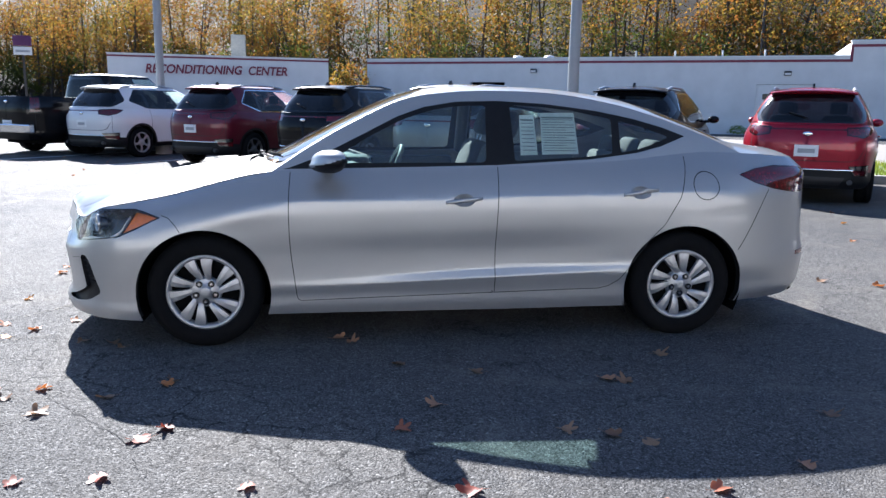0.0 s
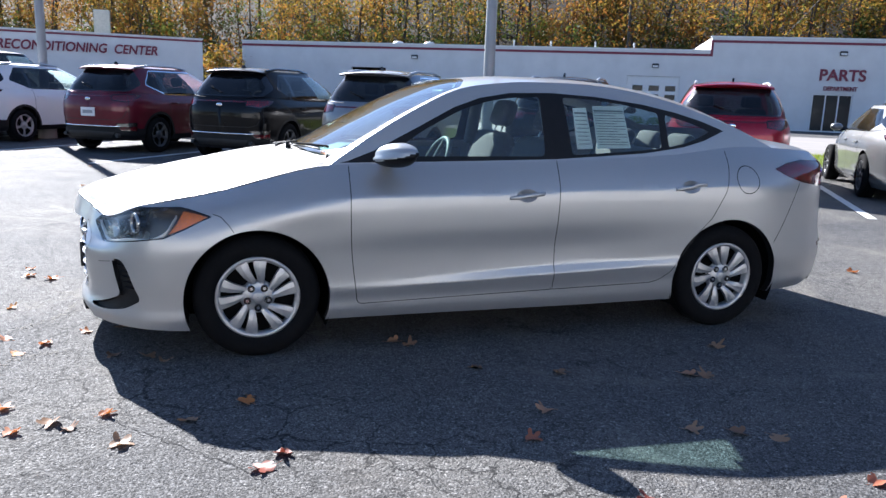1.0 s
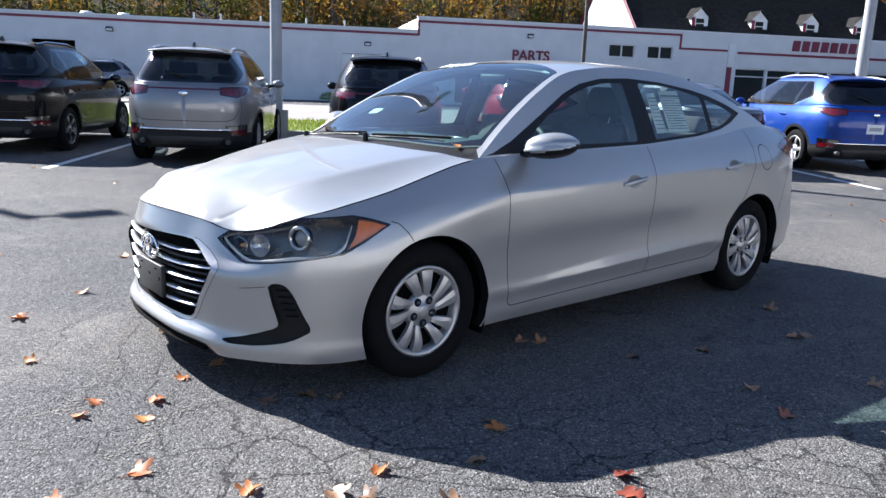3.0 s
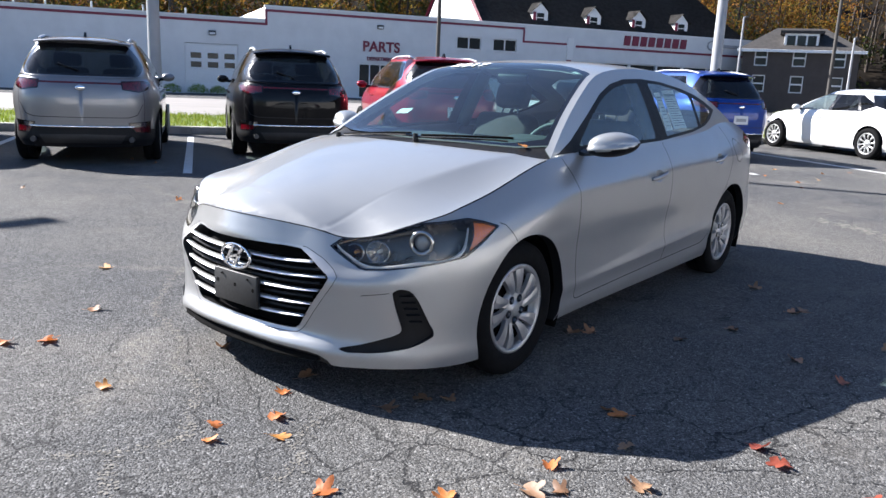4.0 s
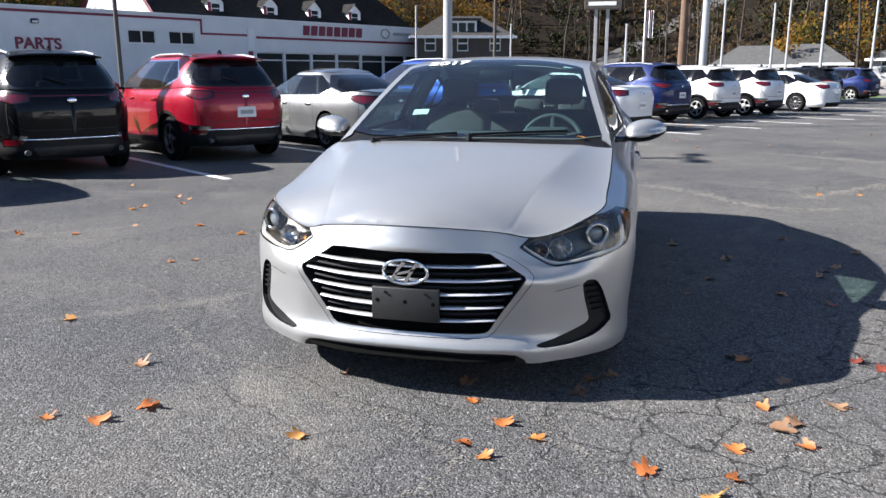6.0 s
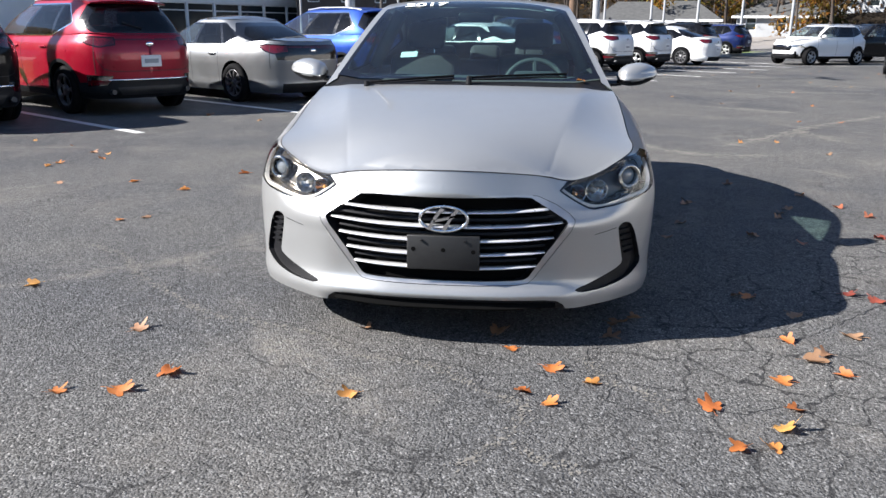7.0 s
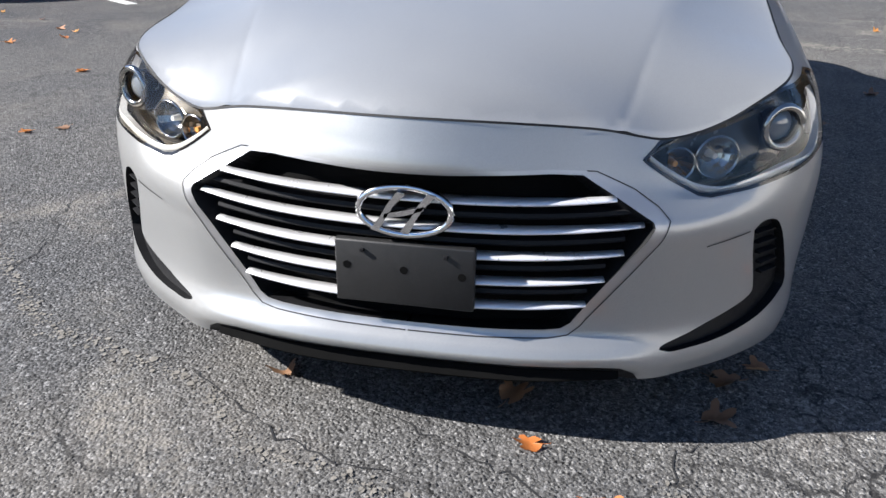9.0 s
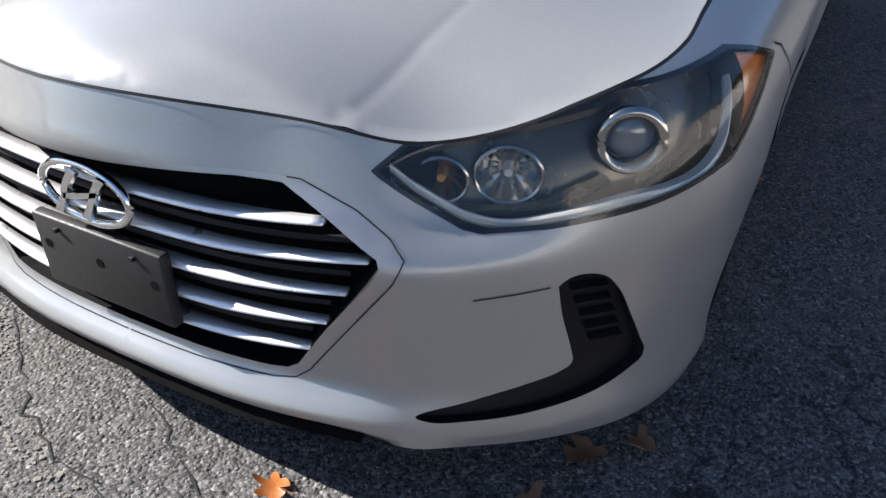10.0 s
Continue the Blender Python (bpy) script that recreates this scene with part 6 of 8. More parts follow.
def utility_pole(x, y, h, r, mat, z0=0.0, arms=True, label="timber utility pole with cross arm"):
    p = thing("utility_pole", label, "utility pole", Matrix.Translation((x, y, z0)))
    bm = bmesh.new()
    cyl(bm, (0, 0, -.5), (0, 0, h), r, r * .7, 12)
    part("shaft", bm, mat, p, smooth=50)
    if arms:
        for zz in (h - .4, h - 1.3):
            bm = bmesh.new()
            box(bm, (-.06, -1.1, zz), (.06, 1.1, zz + .12), .01)
            part("cross_arm", bm, mat, p)
            for yy in (-1, -.4, .4, 1):
                bm = bmesh.new()
                cyl(bm, (0, yy, zz + .1), (0, yy, zz + .3), .05, .03, 8)
                part("insulator", bm, GREY_SIGN, p)
    return p


utility_pole(33.6, 26.6, 13, .13, POLE_DARK, -.3, False, "slim dark pole before the building")
utility_pole(30.5, -2.5, 12, .17, WOOD_POLE)
utility_pole(58, 10.4, 9.4, .15, POLE_DARK, -.2)
utility_pole(40.0, 64.0, 14, .15, POLE_DARK, 0)
for (a, b, sag) in (((30.5, -2.5, 11.2), (58, 10.4, 8.6), .5), ((30.5, -2.5, 10.4), (58, 10.4, 7.8), .6), ((33.6, 26.6, 12.4), (40.3, 43.2, 5.9), .3), ((30.5, -2.5, 11.2), (33, -45, 10.5), .8), ((30.5, -2.5, 8.0), (33, -45, 7.5), .8), ((30.5, -2.5, 9.0), (80, -45, 8.0), .9)):
    bm = bmesh.new()
    tube(bm, [Vector(a).lerp(Vector(b), t) - Vector((0, 0, sag * 4 * t * (1 - t))) for t in np.linspace(0, 1, 14)], .025, 5)
    tagged(part("overhead_cable", bm, POLE_DARK), "thin dark overhead cable between poles", "cable", "overhead cables")

# pylon sign, flag pole
py = thing("pylon_sign", "tall two-legged dealer sign with dark cabinet", "sign", Matrix.Translation((56.3, 2.1, 0)) @ Matrix.Rotation(radians(3), 4, "Z"))
for s in (-.42, .42):
    bm = bmesh.new()
    box(bm, (-.12, s - .12, -.5), (.12, s + .12, 6.1), .02)
    part("leg", bm, POLE_PAINT, py)
block("cabinet", (-.35, -1.3, 6.0), (.35, 1.3, 6.75), POLE_DARK, py, "dark sign cabinet", .03)
block("cabinet", (-.35, -1.2, 6.85), (.35, 1.2, 8.4), MAROON, py, "maroon sign cabinet", .03)
block("bar", (-.37, -1.0, 6.25), (-.34, 1.0, 6.52), WHITE_TRIM, py, "", .004)
fp = thing("flag_pole", "white flag pole with a hanging striped flag", "flag pole", Matrix.Translation((56, -1.0, 0)))
bm = bmesh.new()
cyl(bm, (0, 0, -.3), (0, 0, 10), .07, .04, 8)
part("shaft", bm, WHITE_TRIM, fp)
for k in range(7):
    bm = bmesh.new()
    y0 = -.1 - .07 * k
    v = [bm.verts.new((.05 * math.sin(k * 1.3 + j), y0 - .035 * j, 5.9 - .35 * j * .2 - z)) for z in (0, 1.9) for j in (0, 2)]
    bm.faces.new((v[0], v[1], v[3], v[2]))
    bmesh.ops.solidify(bm, geom=bm.faces[:], thickness=.01)
    part("flag_stripe", bm, MAROON if k % 2 else WHITE_TRIM, fp)

# houses beyond the lot
def house(x, y, rot, w, d, h, roof_h, wall_mat, label, storeys=2, dorm=True, lift=0.0, roof_mat=None):
    roof_mat = roof_mat or SHINGLE
    z0 = ground_z(x, y) + lift
    o = thing("house", label, "house", Matrix.Translation((x, y, z0)) @ Matrix.Rotation(radians(rot), 4, "Z"))
    ops = []
    for s in range(storeys):
        for k in range(3):
            c = -w / 2 + w * (k + .5) / 3
            zz = .9 + s * (h / storeys)
            ops.append((c - .55, c + .55, zz, zz + 1.5))
    for sx_ in (0, 1):
        wall = wall_panel("wall", -w / 2, w / 2, -1, h, ops if sx_ == 0 else [], wall_mat, None, parent=o)
        wall.matrix_basis = Matrix.Translation((0, -d / 2 if sx_ == 0 else d / 2 - .3, 0))
    block("wall", (-w / 2, -d / 2 + .3, -1), (-w / 2 + .3, d / 2 - .3, h), wall_mat, o)
    block("wall", (w / 2 - .3, -d / 2 + .3, -1), (w / 2, d / 2 - .3, h), wall_mat, o)
    for a, b, z0_, z1_ in ops:
        wn_ = block("window", (a, -d / 2 + .08, z0_), (b, -d / 2 + .14, z1_), WHITE_TRIM, o, "white framed window")
        for q in (0, 1):
            block("pane", (a + .1, -d / 2 + .05, z0_ + .1 + q * .72), (b - .1, -d / 2 + .09, z0_ + .68 + q * .72), PANE, wn_)
    bm = bmesh.new()
    e = .5
    v = [bm.verts.new(p) for p in ((-w / 2 - e, -d / 2 - e, h), (w / 2 + e, -d / 2 - e, h), (w / 2 + e, d / 2 + e, h), (-w / 2 - e, d / 2 + e, h), (-w / 2 + w * .28, 0, h + roof_h), (w / 2 - w * .28, 0, h + roof_h))]
    for f in ((0, 1, 5, 4), (1, 2, 5), (2, 3, 4, 5), (3, 0, 4), (3, 2, 1, 0)):
        bm.faces.new([v[i] for i in f])
    part("roof", bm, roof_mat, o, "shingle roof")
    block("eaves", (-w / 2 - e, -d / 2 - e, h - .2), (w / 2 + e, -d / 2 - e + .1, h + .04), WHITE_TRIM, o)
    if dorm:
        dd = block("dormer", (-1.4, -d / 2 + .6, h + .2), (1.4, 0, h + 1.5), WHITE_TRIM, o, "white dormer")
        for q in (-1, 0, 1):
            block("pane", (q * .85 - .35, -d / 2 + .56, h + .45), (q * .85 + .35, -d / 2 + .61, h + 1.3), PANE, dd)
        block("dormer_roof", (-1.8, -d / 2 + .4, h + 1.5), (1.8, .2, h + 1.75), SHINGLE, dd)


house(76, 17.3, -74, 9.5, 9, 4.6, 2.2, BROWN_WALL, "brown two-storey house with white windows", lift=.9)
GREY_WALL = plain("grey_siding", (0.30, 0.31, 0.32), 0.7, var=0.08, scale=1)
GREY_ROOF = plain("grey_shingle", (0.085, 0.085, 0.083), 0.95, spec=0.08, var=0.2, scale=3, bump_s=0.5, bscale=8)
house(74, -11.0, -97, 6.5, 9, 2.3, 1.8, WHITE_WALL, "small pale grey house with low roof", 1, False, roof_mat=GREY_ROOF)
house(80, -16.5, -100, 7, 8, 2.5, 1.9, WHITE_WALL, "small pale grey house with low roof", 1, False, roof_mat=GREY_ROOF)
house(88, -29.5, -112, 9, 8, 2.4, 1.8, GREY_WALL, "small pale house beyond the lot", 1, False, -1.6, GREY_ROOF)
house(90, -40, -118, 7, 8, 2.4, 2.2, GREY_WALL, "small grey house beyond the lot", 1, False, -1.6, GREY_ROOF)

# clipped shrubs by the workshop door
for x, y, r in ((-4.6, -1.2, .75), (-3.2, -1.3, .65), (-6.4, -1.0, .7)):
    w = WM @ Vector((x, y, -.45))
    bm = bmesh.new()
    for _ in range(420):
        d = Vector(rng.normal(0, 1, 3)).normalized() * r * rng.uniform(.75, 1.05)
        d.z = abs(d.z) * .85
        t1 = Vector(rng.normal(0, 1, 3)).normalized()
        t2 = t1.cross(d.normalized())
        bm.faces.new([bm.verts.new(w + d + t1 * .07), bm.verts.new(w + d + t2 * .07), bm.verts.new(w + d - t1 * .07)])
    part_ob = part("shrub", bm, BLADE)
    tagged(part_ob, "low clipped green shrub by the wall", "shrub", "clipped shrubs")

# ---- woods ----
LEAVES = leaf_mat("autumn_leaves", [(0.0, (0.045, 0.050, 0.014)), (0.22, (0.10, 0.092, 0.020)), (0.42, (0.23, 0.16, 0.028)), (0.62, (0.26, 0.125, 0.024)), (0.8, (0.19, 0.072, 0.020)), (1.0, (0.09, 0.10, 0.022))], trans=.55)
# brown leaves of the far hillside, its shade put into the tints
LEAVES_SHADED = leaf_mat("dull_brown_leaves", [(0.0, (0.035, 0.022, 0.010)), (0.5, (0.07, 0.04, 0.014)), (0.9, (0.11, 0.065, 0.02)), (1.0, (0.10, 0.10, 0.02))], trans=.3)
EVERGREEN = leaf_mat("green_leaves", [(0.0, (0.03, 0.045, 0.012)), (0.5, (0.06, 0.085, 0.02)), (1.0, (0.12, 0.12, 0.02))], trans=.55)

# darker copy of the green leaves, standing in for hillside shade
FIR_SHADED = leaf_mat("dark_fir_leaves", [(0.0, (0.012, 0.015, 0.007)), (0.5, (0.022, 0.026, 0.010)), (1.0, (0.045, 0.036, 0.012))], trans=.15)


def woods(name, label, spots, seed, leaf_n, leaf_size, mat, trunk_r=(.10, .26), bare=.25, category="woods"):
    """A stand of trees: tapered trunks with limbs, and crowns of many small leaf clumps with gaps."""
    r = np.random.default_rng(seed)
    tv, tf, lv, lf = [], [], [], []

    def limb(a, b, ra, rb, seg=5):
        a, b = np.array(a), np.array(b)
        d = b - a
        u = np.cross(d, (0, 0, 1.0) if abs(d[2]) < .9 * np.linalg.norm(d) else (1.0, 0, 0))
        u /= np.linalg.norm(u)
        w = np.cross(d / np.linalg.norm(d), u)
        k = len(tv)
        for p, rr in ((a, ra), (b, rb)):
            for i in range(seg):
                t = 2 * math.pi * i / seg
                tv.append(tuple(p + (u * math.cos(t) + w * math.sin(t)) * rr))
        for i in range(seg):
            tf.append((k + i, k + (i + 1) % seg, k + seg + (i + 1) % seg, k + seg + i))

    for (x, y, h) in spots:
        z = ground_z(x, y) - .3
        tr = r.uniform(*trunk_r) * h / 15
        lean = r.normal(0, .35, 2)
        base = np.array([x, y, z])
        mid = base + [lean[0], lean[1], h * .45]
        top = mid + [lean[0] * 1.5 + r.normal(0, .5), lean[1] * 1.5 + r.normal(0, .5), h * .5]
        limb(base, mid, tr, tr * .7)
        limb(mid, top, tr * .7, tr * .2)
        tips = [top, mid * .3 + top * .7]
        for _ in range(6):
            f = r.uniform(.18, .9)
            p = base + (mid - base) * f / .5 if f < .5 else mid + (top - mid) * (f - .5) / .5
            a = r.uniform(0, 6.28)
            L = h * r.uniform(.10, .24)
            q = p + [L * math.cos(a), L * math.sin(a), L * r.uniform(.2, .9)]
            limb(p, q, tr * .3, tr * .08, 4)
            tips += [q, p * .4 + q * .6]
        full = r.uniform() > bare
        n = int(leaf_n * (1 if full else .3))
        c = np.array(tips)[r.integers(0, len(tips), n)] + r.normal(0, 1, (n, 3)) * [h * .075, h * .075, h * .07]
        c[:, 2] = np.maximum(c[:, 2], z + .5 + r.uniform(0, 1.5, n))
        for p in c:
            s = leaf_size * r.uniform(.5, 1.3)
            d1, d2 = r.normal(0, 1, (2, 3))
            d1 *= s / np.linalg.norm(d1)
            d2 *= s * .6 / np.linalg.norm(d2)
            k = len(lv)
            lv.extend([tuple(p - d1), tuple(p - d2 * .9 + d1 * .1), tuple(p + d1), tuple(p + d2)])
            lf.append((k, k + 1, k + 2, k + 3))
    o = thing(name, label, category, kind="stuff")
    raw("trunks", tv, tf, BARK, o)
    raw("leaves", lv, lf, mat, o, smooth=False)
    return o


def stand(seed, n, a0, a1, b0, b1, h0, h1):
    r = np.random.default_rng(seed)
    out = []
    for _ in range(n):
        p = row_xy(r.uniform(a0, a1), b0 + (b1 - b0) * r.uniform() ** 1.3)
        out.append((p.x, p.y, r.uniform(h0, h1)))
    return out


woods("autumn_woods", "dense autumn woods of yellow and orange trees on a hillside", stand(11, 340, -135, 78, 68, 96, 9, 15.5), 5, 900, .19, LEAVES, bare=.15)
woods("green_understorey", "dark green undergrowth and young trees below the woods", stand(13, 230, -135, 78, 66, 84, 3.5, 9), 6, 420, .19, EVERGREEN, (.05, .12), .1)
woods("far_woods", "shaded bare autumn woods on the far hillside", stand(17, 460, 76, 170, -60, 110, 9, 18), 7, 220, .28, LEAVES_SHADED, bare=.7)
woods("yellow_trees", "yellow autumn trees round the far houses", [(78 + 3.1 * (k % 5) + k % 3, -14 - 2.7 * k, 6 + k % 4) for k in range(14)], 37, 420, .26, LEAVES, bare=0.0)
woods("far_evergreens", "evergreen trees on the far hillside, coloured dark for shade", stand(19, 260, 82, 170, -50, 100, 4, 10), 8, 260, .32, FIR_SHADED, bare=.1)
# added out of view, so reflections and low sky meet trees behind the camera
woods("lot_edge_woods", "unseen trees added to close the horizon behind the camera", stand(23, 120, -120, 160, -120, -75, 9, 16), 9, 110, .7, LEAVES, bare=.3) 
woods("autumn_bush", "yellow and orange leafy bush between the two white buildings", [(1.7, 63.2, 4.6), (2.5, 64.2, 5.2), (1.9, 65.0, 5.4)], 31, 900, .17, LEAVES, (.05, .08), 0.0, "bush")
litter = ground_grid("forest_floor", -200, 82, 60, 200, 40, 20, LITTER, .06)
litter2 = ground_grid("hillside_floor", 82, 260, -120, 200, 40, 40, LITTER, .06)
tagged(litter2, "leaf-strewn hillside under bare trees, darkened for shade", "ground", kind="structure")
tagged(litter, "leaf-strewn woodland floor rising behind the buildings", "ground", kind="structure")

# ---- parked vehicles ----
def half_plan(x0, x1, hw, nf, nr, n=160, mix=.45):
    """Half of a rounded outline from nose to tail, with its own roundness at each end."""
    xm = x0 + (x1 - x0) * mix
    t = np.linspace(0, math.pi / 2, n)
    f = np.stack([xm - (xm - x0) * np.abs(np.cos(t)) ** (2 / nf), hw * np.abs(np.sin(t)) ** (2 / nf)], 1)
    b = np.stack([xm + (x1 - xm) * np.abs(np.cos(t[::-1])) ** (2 / nr), hw * np.abs(np.sin(t[::-1])) ** (2 / nr)], 1)
    p = np.vstack([f, b[1:]])
    L = np.concatenate([[0], np.cumsum(np.linalg.norm(np.diff(p, axis=0), axis=1))])
    q = np.linspace(0, L[-1], 2 * n)
    return np.stack([np.interp(q, L, p[:, 0]), np.interp(q, L, p[:, 1])], 1), L[-1]


SUV = dict(fo=.91, wb=2.67, ro=.90, hw=.925, belt=1.075, tail=1.125, nose=.88, roof=1.585, crown=.07, cab=(.22, 3.47), top=(1.20, 3.06), cabhw=.845, tophw=.60, R=.345, rim=.232, track=.765, clad=True, rails=True, tail_z=(.955, 1.095), wins=((.55, 1.42), (1.50, 2.36), (2.44, 2.84)), lip=.24, wedge=.17)
SEDAN = dict(fo=.88, wb=2.78, ro=1.05, hw=.905, belt=.93, tail=1.03, nose=.74, roof=1.36, crown=.085, cab=(.25, 3.36), top=(1.25, 2.36), cabhw=.80, tophw=.58, R=.325, rim=.222, track=.79, clad=False, rails=False, tail_z=(.82, .97), wins=((.62, 1.50), (1.58, 2.34), (2.41, 2.78)), lip=.18, wedge=.13)
TRUCK = dict(fo=.95, wb=3.68, ro=1.25, hw=.99, belt=1.28, tail=1.36, nose=1.18, roof=1.90, crown=.06, cab=(.60, 2.90), top=(1.15, 2.80), cabhw=.93, tophw=.74, R=.40, rim=.25, track=.85, clad=False, rails=False, tail_z=(1.0, 1.33), wins=((.85, 1.75), (1.83, 2.65)), lip=.35)
SMALL = dict(SUV, fo=.80, wb=2.52, ro=.72, hw=.885, belt=1.05, roof=1.52, cab=(.15, 3.10), top=(.95, 2.88), R=.325, rim=.215, wins=((.45, 1.25), (1.33, 2.15), (2.25, 2.70)), nose=.92)


def vehicle(kind, sp, paint, label, xy, heading, chrome=False, plate=True, rim_mat=None, pane=None, paint_name="", dark_tail=False):
    u = Vector((math.cos(radians(heading)), math.sin(radians(heading))))
    p = Vector(xy) + u * sp["wb"]
    car = thing(kind, label, {"suv": "suv", "parked_sedan": "car", "pickup_truck": "truck"}[kind], Matrix.Translation((p.x, p.y, 0)) @ Matrix.Rotation(radians(heading + 180), 4, "Z"), "parked vehicles")
    pane = pane or GLASS_DARK
    x0, x1 = -sp["fo"], sp["wb"] + sp["ro"]
    base, bl = half_plan(x0, x1, sp["hw"], 3.2, 4.0, mix=.62)
    q = np.linspace(0, bl, len(base))
    tg = np.gradient(base, q, axis=0)
    tg[:10], tg[-10:] = (0, 1), (0, -1)
    tg /= np.linalg.norm(tg, axis=1, keepdims=True)
    b, lip = sp["belt"], sp["lip"]
    topz = hermite([x0, x0 + .25, sp["cab"][0] - .1, sp["cab"][0] + .5, sp["wb"], x1 - .3, x1], [sp["nose"] - .08, sp["nose"], b - .05, b, (b + sp["tail"]) / 2, sp["tail"], sp["tail"] - .01])
    dz = hermite([0, .10, .25, .42, .62, .78, .90, 1.0], [.075, .022, .016, .006, -.006, .004, .034, .085], False)

    def S(V):
        V = np.asarray(V, float)
        s = np.abs(V[:, 0])
        sg = np.where((V[:, 0] < 0) | (V[:, 0] > bl), 1.0, -1.0)
        s = np.where(s > bl, 2 * bl - s, s)
        cx, cy = np.interp(s, q, base[:, 0]), np.interp(s, q, base[:, 1])
        tx, ty = np.interp(s, q, tg[:, 0]), np.interp(s, q, tg[:, 1])
        zt = topz(cx)
        z = np.clip(V[:, 1], lip, zt)
        d = dz((z - lip) / (zt - lip))
        return np.stack([cx + ty * d, sg * (cy - tx * d), z], 1)

    k_f = base[:, 0] < x0 + 1.2
    fy = lambda y: float(np.interp(y, base[k_f, 1], q[k_f]))
    fx = lambda x: float(np.interp(x, base[:, 0], q))
    k_r = base[:, 0] > x1 - 1.0
    ry = lambda y: float(np.interp(-y, -base[k_r, 1], q[k_r]))
    ss = np.arange(0, bl, .05)
    bd = [(s, lip) for s in ss] + [(bl, lip)] + [(s, float(topz(np.interp(s, q, base[:, 0])))) for s in np.append(ss[1:], bl)[::-1]] + [(0, float(topz(x0)))]
    R = sp["R"]
    fe = []
    if sp["clad"]:
        fe += [("clad", dense([(-.1, .1), (-.1, .44), (fx(-.45), .42), (fx(-.42), .34), (fx(.42), .34), (fx(sp["wb"] - .43), .34), (fx(sp["wb"] + .43), .36), (ry(.86), .46), (ry(.5), .50), (bl + .1, .50), (bl + .1, .1)], step=.05))]
        fe += [("clad", circle(fx(0), R, R + .095, 40)), ("clad", circle(fx(sp["wb"]), R, R + .095, 40))]
    z0, z1 = sp["tail_z"]
    inner_y = .50 if sp is not TRUCK else .80
    lens = [(ry(inner_y), z0 + .03), (ry(.70), z0), (fx(x1 - .32), z0 + .045), (fx(x1 - .46), z1 - .02), (fx(x1 - .30), z1), (ry(.70), z1 - .005), (ry(inner_y), z1 - .015)]
    if sp is TRUCK:
        lens = [(ry(.80), z0), (fx(x1 - .12), z0), (fx(x1 - .12), z1), (ry(.80), z1)]
    fe += [("tail", dense(lens, step=.04))]
    if dark_tail:
        fe[-1:-1] = [("panel", dense([(ry(.66), z0 - .10), (ry(.72), z1 - .01), (bl + .1, z1 - .01), (bl + .1, z0 - .10)], step=.05))]
        fe += [("bar", dense([(ry(.505), z1 - .055), (ry(.505), z1 - .03), (bl + .05, z1 - .03), (bl + .05, z1 - .055)], step=.05))]
    if sp is SUV:
        fe += [("bar", dense([(ry(.505), 1.045), (ry(.505), 1.068), (bl + .05, 1.068), (bl + .05, 1.045)], step=.05))]
    if sp["clad"]:
        fe += [("skid", dense([(ry(.46), .29), (ry(.52), .40), (bl + .1, .41), (bl + .1, .29)], step=.05))]
        fe += [("refl", dense([(ry(.81), .42), (ry(.64), .435), (ry(.58), .500), (ry(.81), .500)], step=.03)), ("fogr", dense([(ry(.81), .500), (ry(.58), .500), (ry(.555), .555), (ry(.81), .57)], step=.03))]
    if not sp["clad"]:
        fe += [("clad", dense([(ry(.62), .1), (ry(.60), lip + .16), (bl + .1, lip + .16), (bl + .1, .1)], step=.05))]
    h0 = sp["nose"] - .24
    fe += [("lampf", dense([(fy(.48), h0 + .02), (fy(.78), h0 - .02), (fx(x0 + .42), h0 + .06), (fx(x0 + .50), h0 + .13), (fy(.72), h0 + .12), (fy(.48), h0 + .08)], step=.04))]
    fe += [("grille", dense([(-.1, h0 - .12), (fy(.42), h0 - .12), (fy(.50), h0 + .0), (fy(.46), h0 + .08), (-.1, h0 + .10)], step=.05))]
    fe += [("hole", circle(fx(0), R, R + .045, 48)), ("hole", circle(fx(sp["wb"]), R, R + .045, 48))]
    V, F, N = regions(bd, fe, .07)
    paint_parts = {}
    for flip in (False, True):
        bodyo = sheet("body_side", V, F[N == "body"], S, paint, car, flip)
        paint_parts[flip] = bodyo
        for nm, obn, mat, lab in (("clad", "cladding", BLACK_PLASTIC, "black plastic lower cladding"), ("tail", "taillight", RED_LENS, "red taillight"), ("bar", "light_bar", RED_LENS, "thin red light bar"), ("refl", "bumper_reflector", RED_LENS, "red bumper reflector"), ("fogr", "reverse_lamp", LAMP_CHROME, "clear reversing lamp in the bumper"), ("panel", "tail_panel", GLOSS_BLACK, "gloss black tail panel"), ("skid", "skid_plate", SATIN_DARK, "grey lower skid plate"), ("lampf", "headlight", LAMP_CHROME, "clear headlight"), ("grille", "grille", GLOSS_BLACK, "black grille")):
            if (N == nm).any():
                sheet(obn, V, F[N == nm], S, mat, car, flip, lab)
        strip("lens_edge", dense(lens, step=.04), S, GLOSS_BLACK, bodyo, .016, .002, flip, closed=True)
        if sp["clad"]:
            strip("reflector_frame", dense([(ry(.81), .42), (ry(.64), .435), (ry(.555), .555), (ry(.81), .57)], step=.03), S, GLOSS_BLACK, bodyo, .012, .003, flip, closed=True)
            bm = bmesh.new()
            sgn = 1 if flip else -1
            tube(bm, [(x1 - .16, sgn * .58, .335), (x1 - .035, sgn * .58, .34)], .036, 12)
            part("exhaust_pipe", bm, DARK_METAL, car, "dark exhaust tip", smooth=50)
        for cx in (fx(0), fx(sp["wb"])):
            arc = [(cx + (R + .045) * math.cos(t), R + (R + .045) * math.sin(t)) for t in np.linspace(radians(-15), radians(195), 30)]
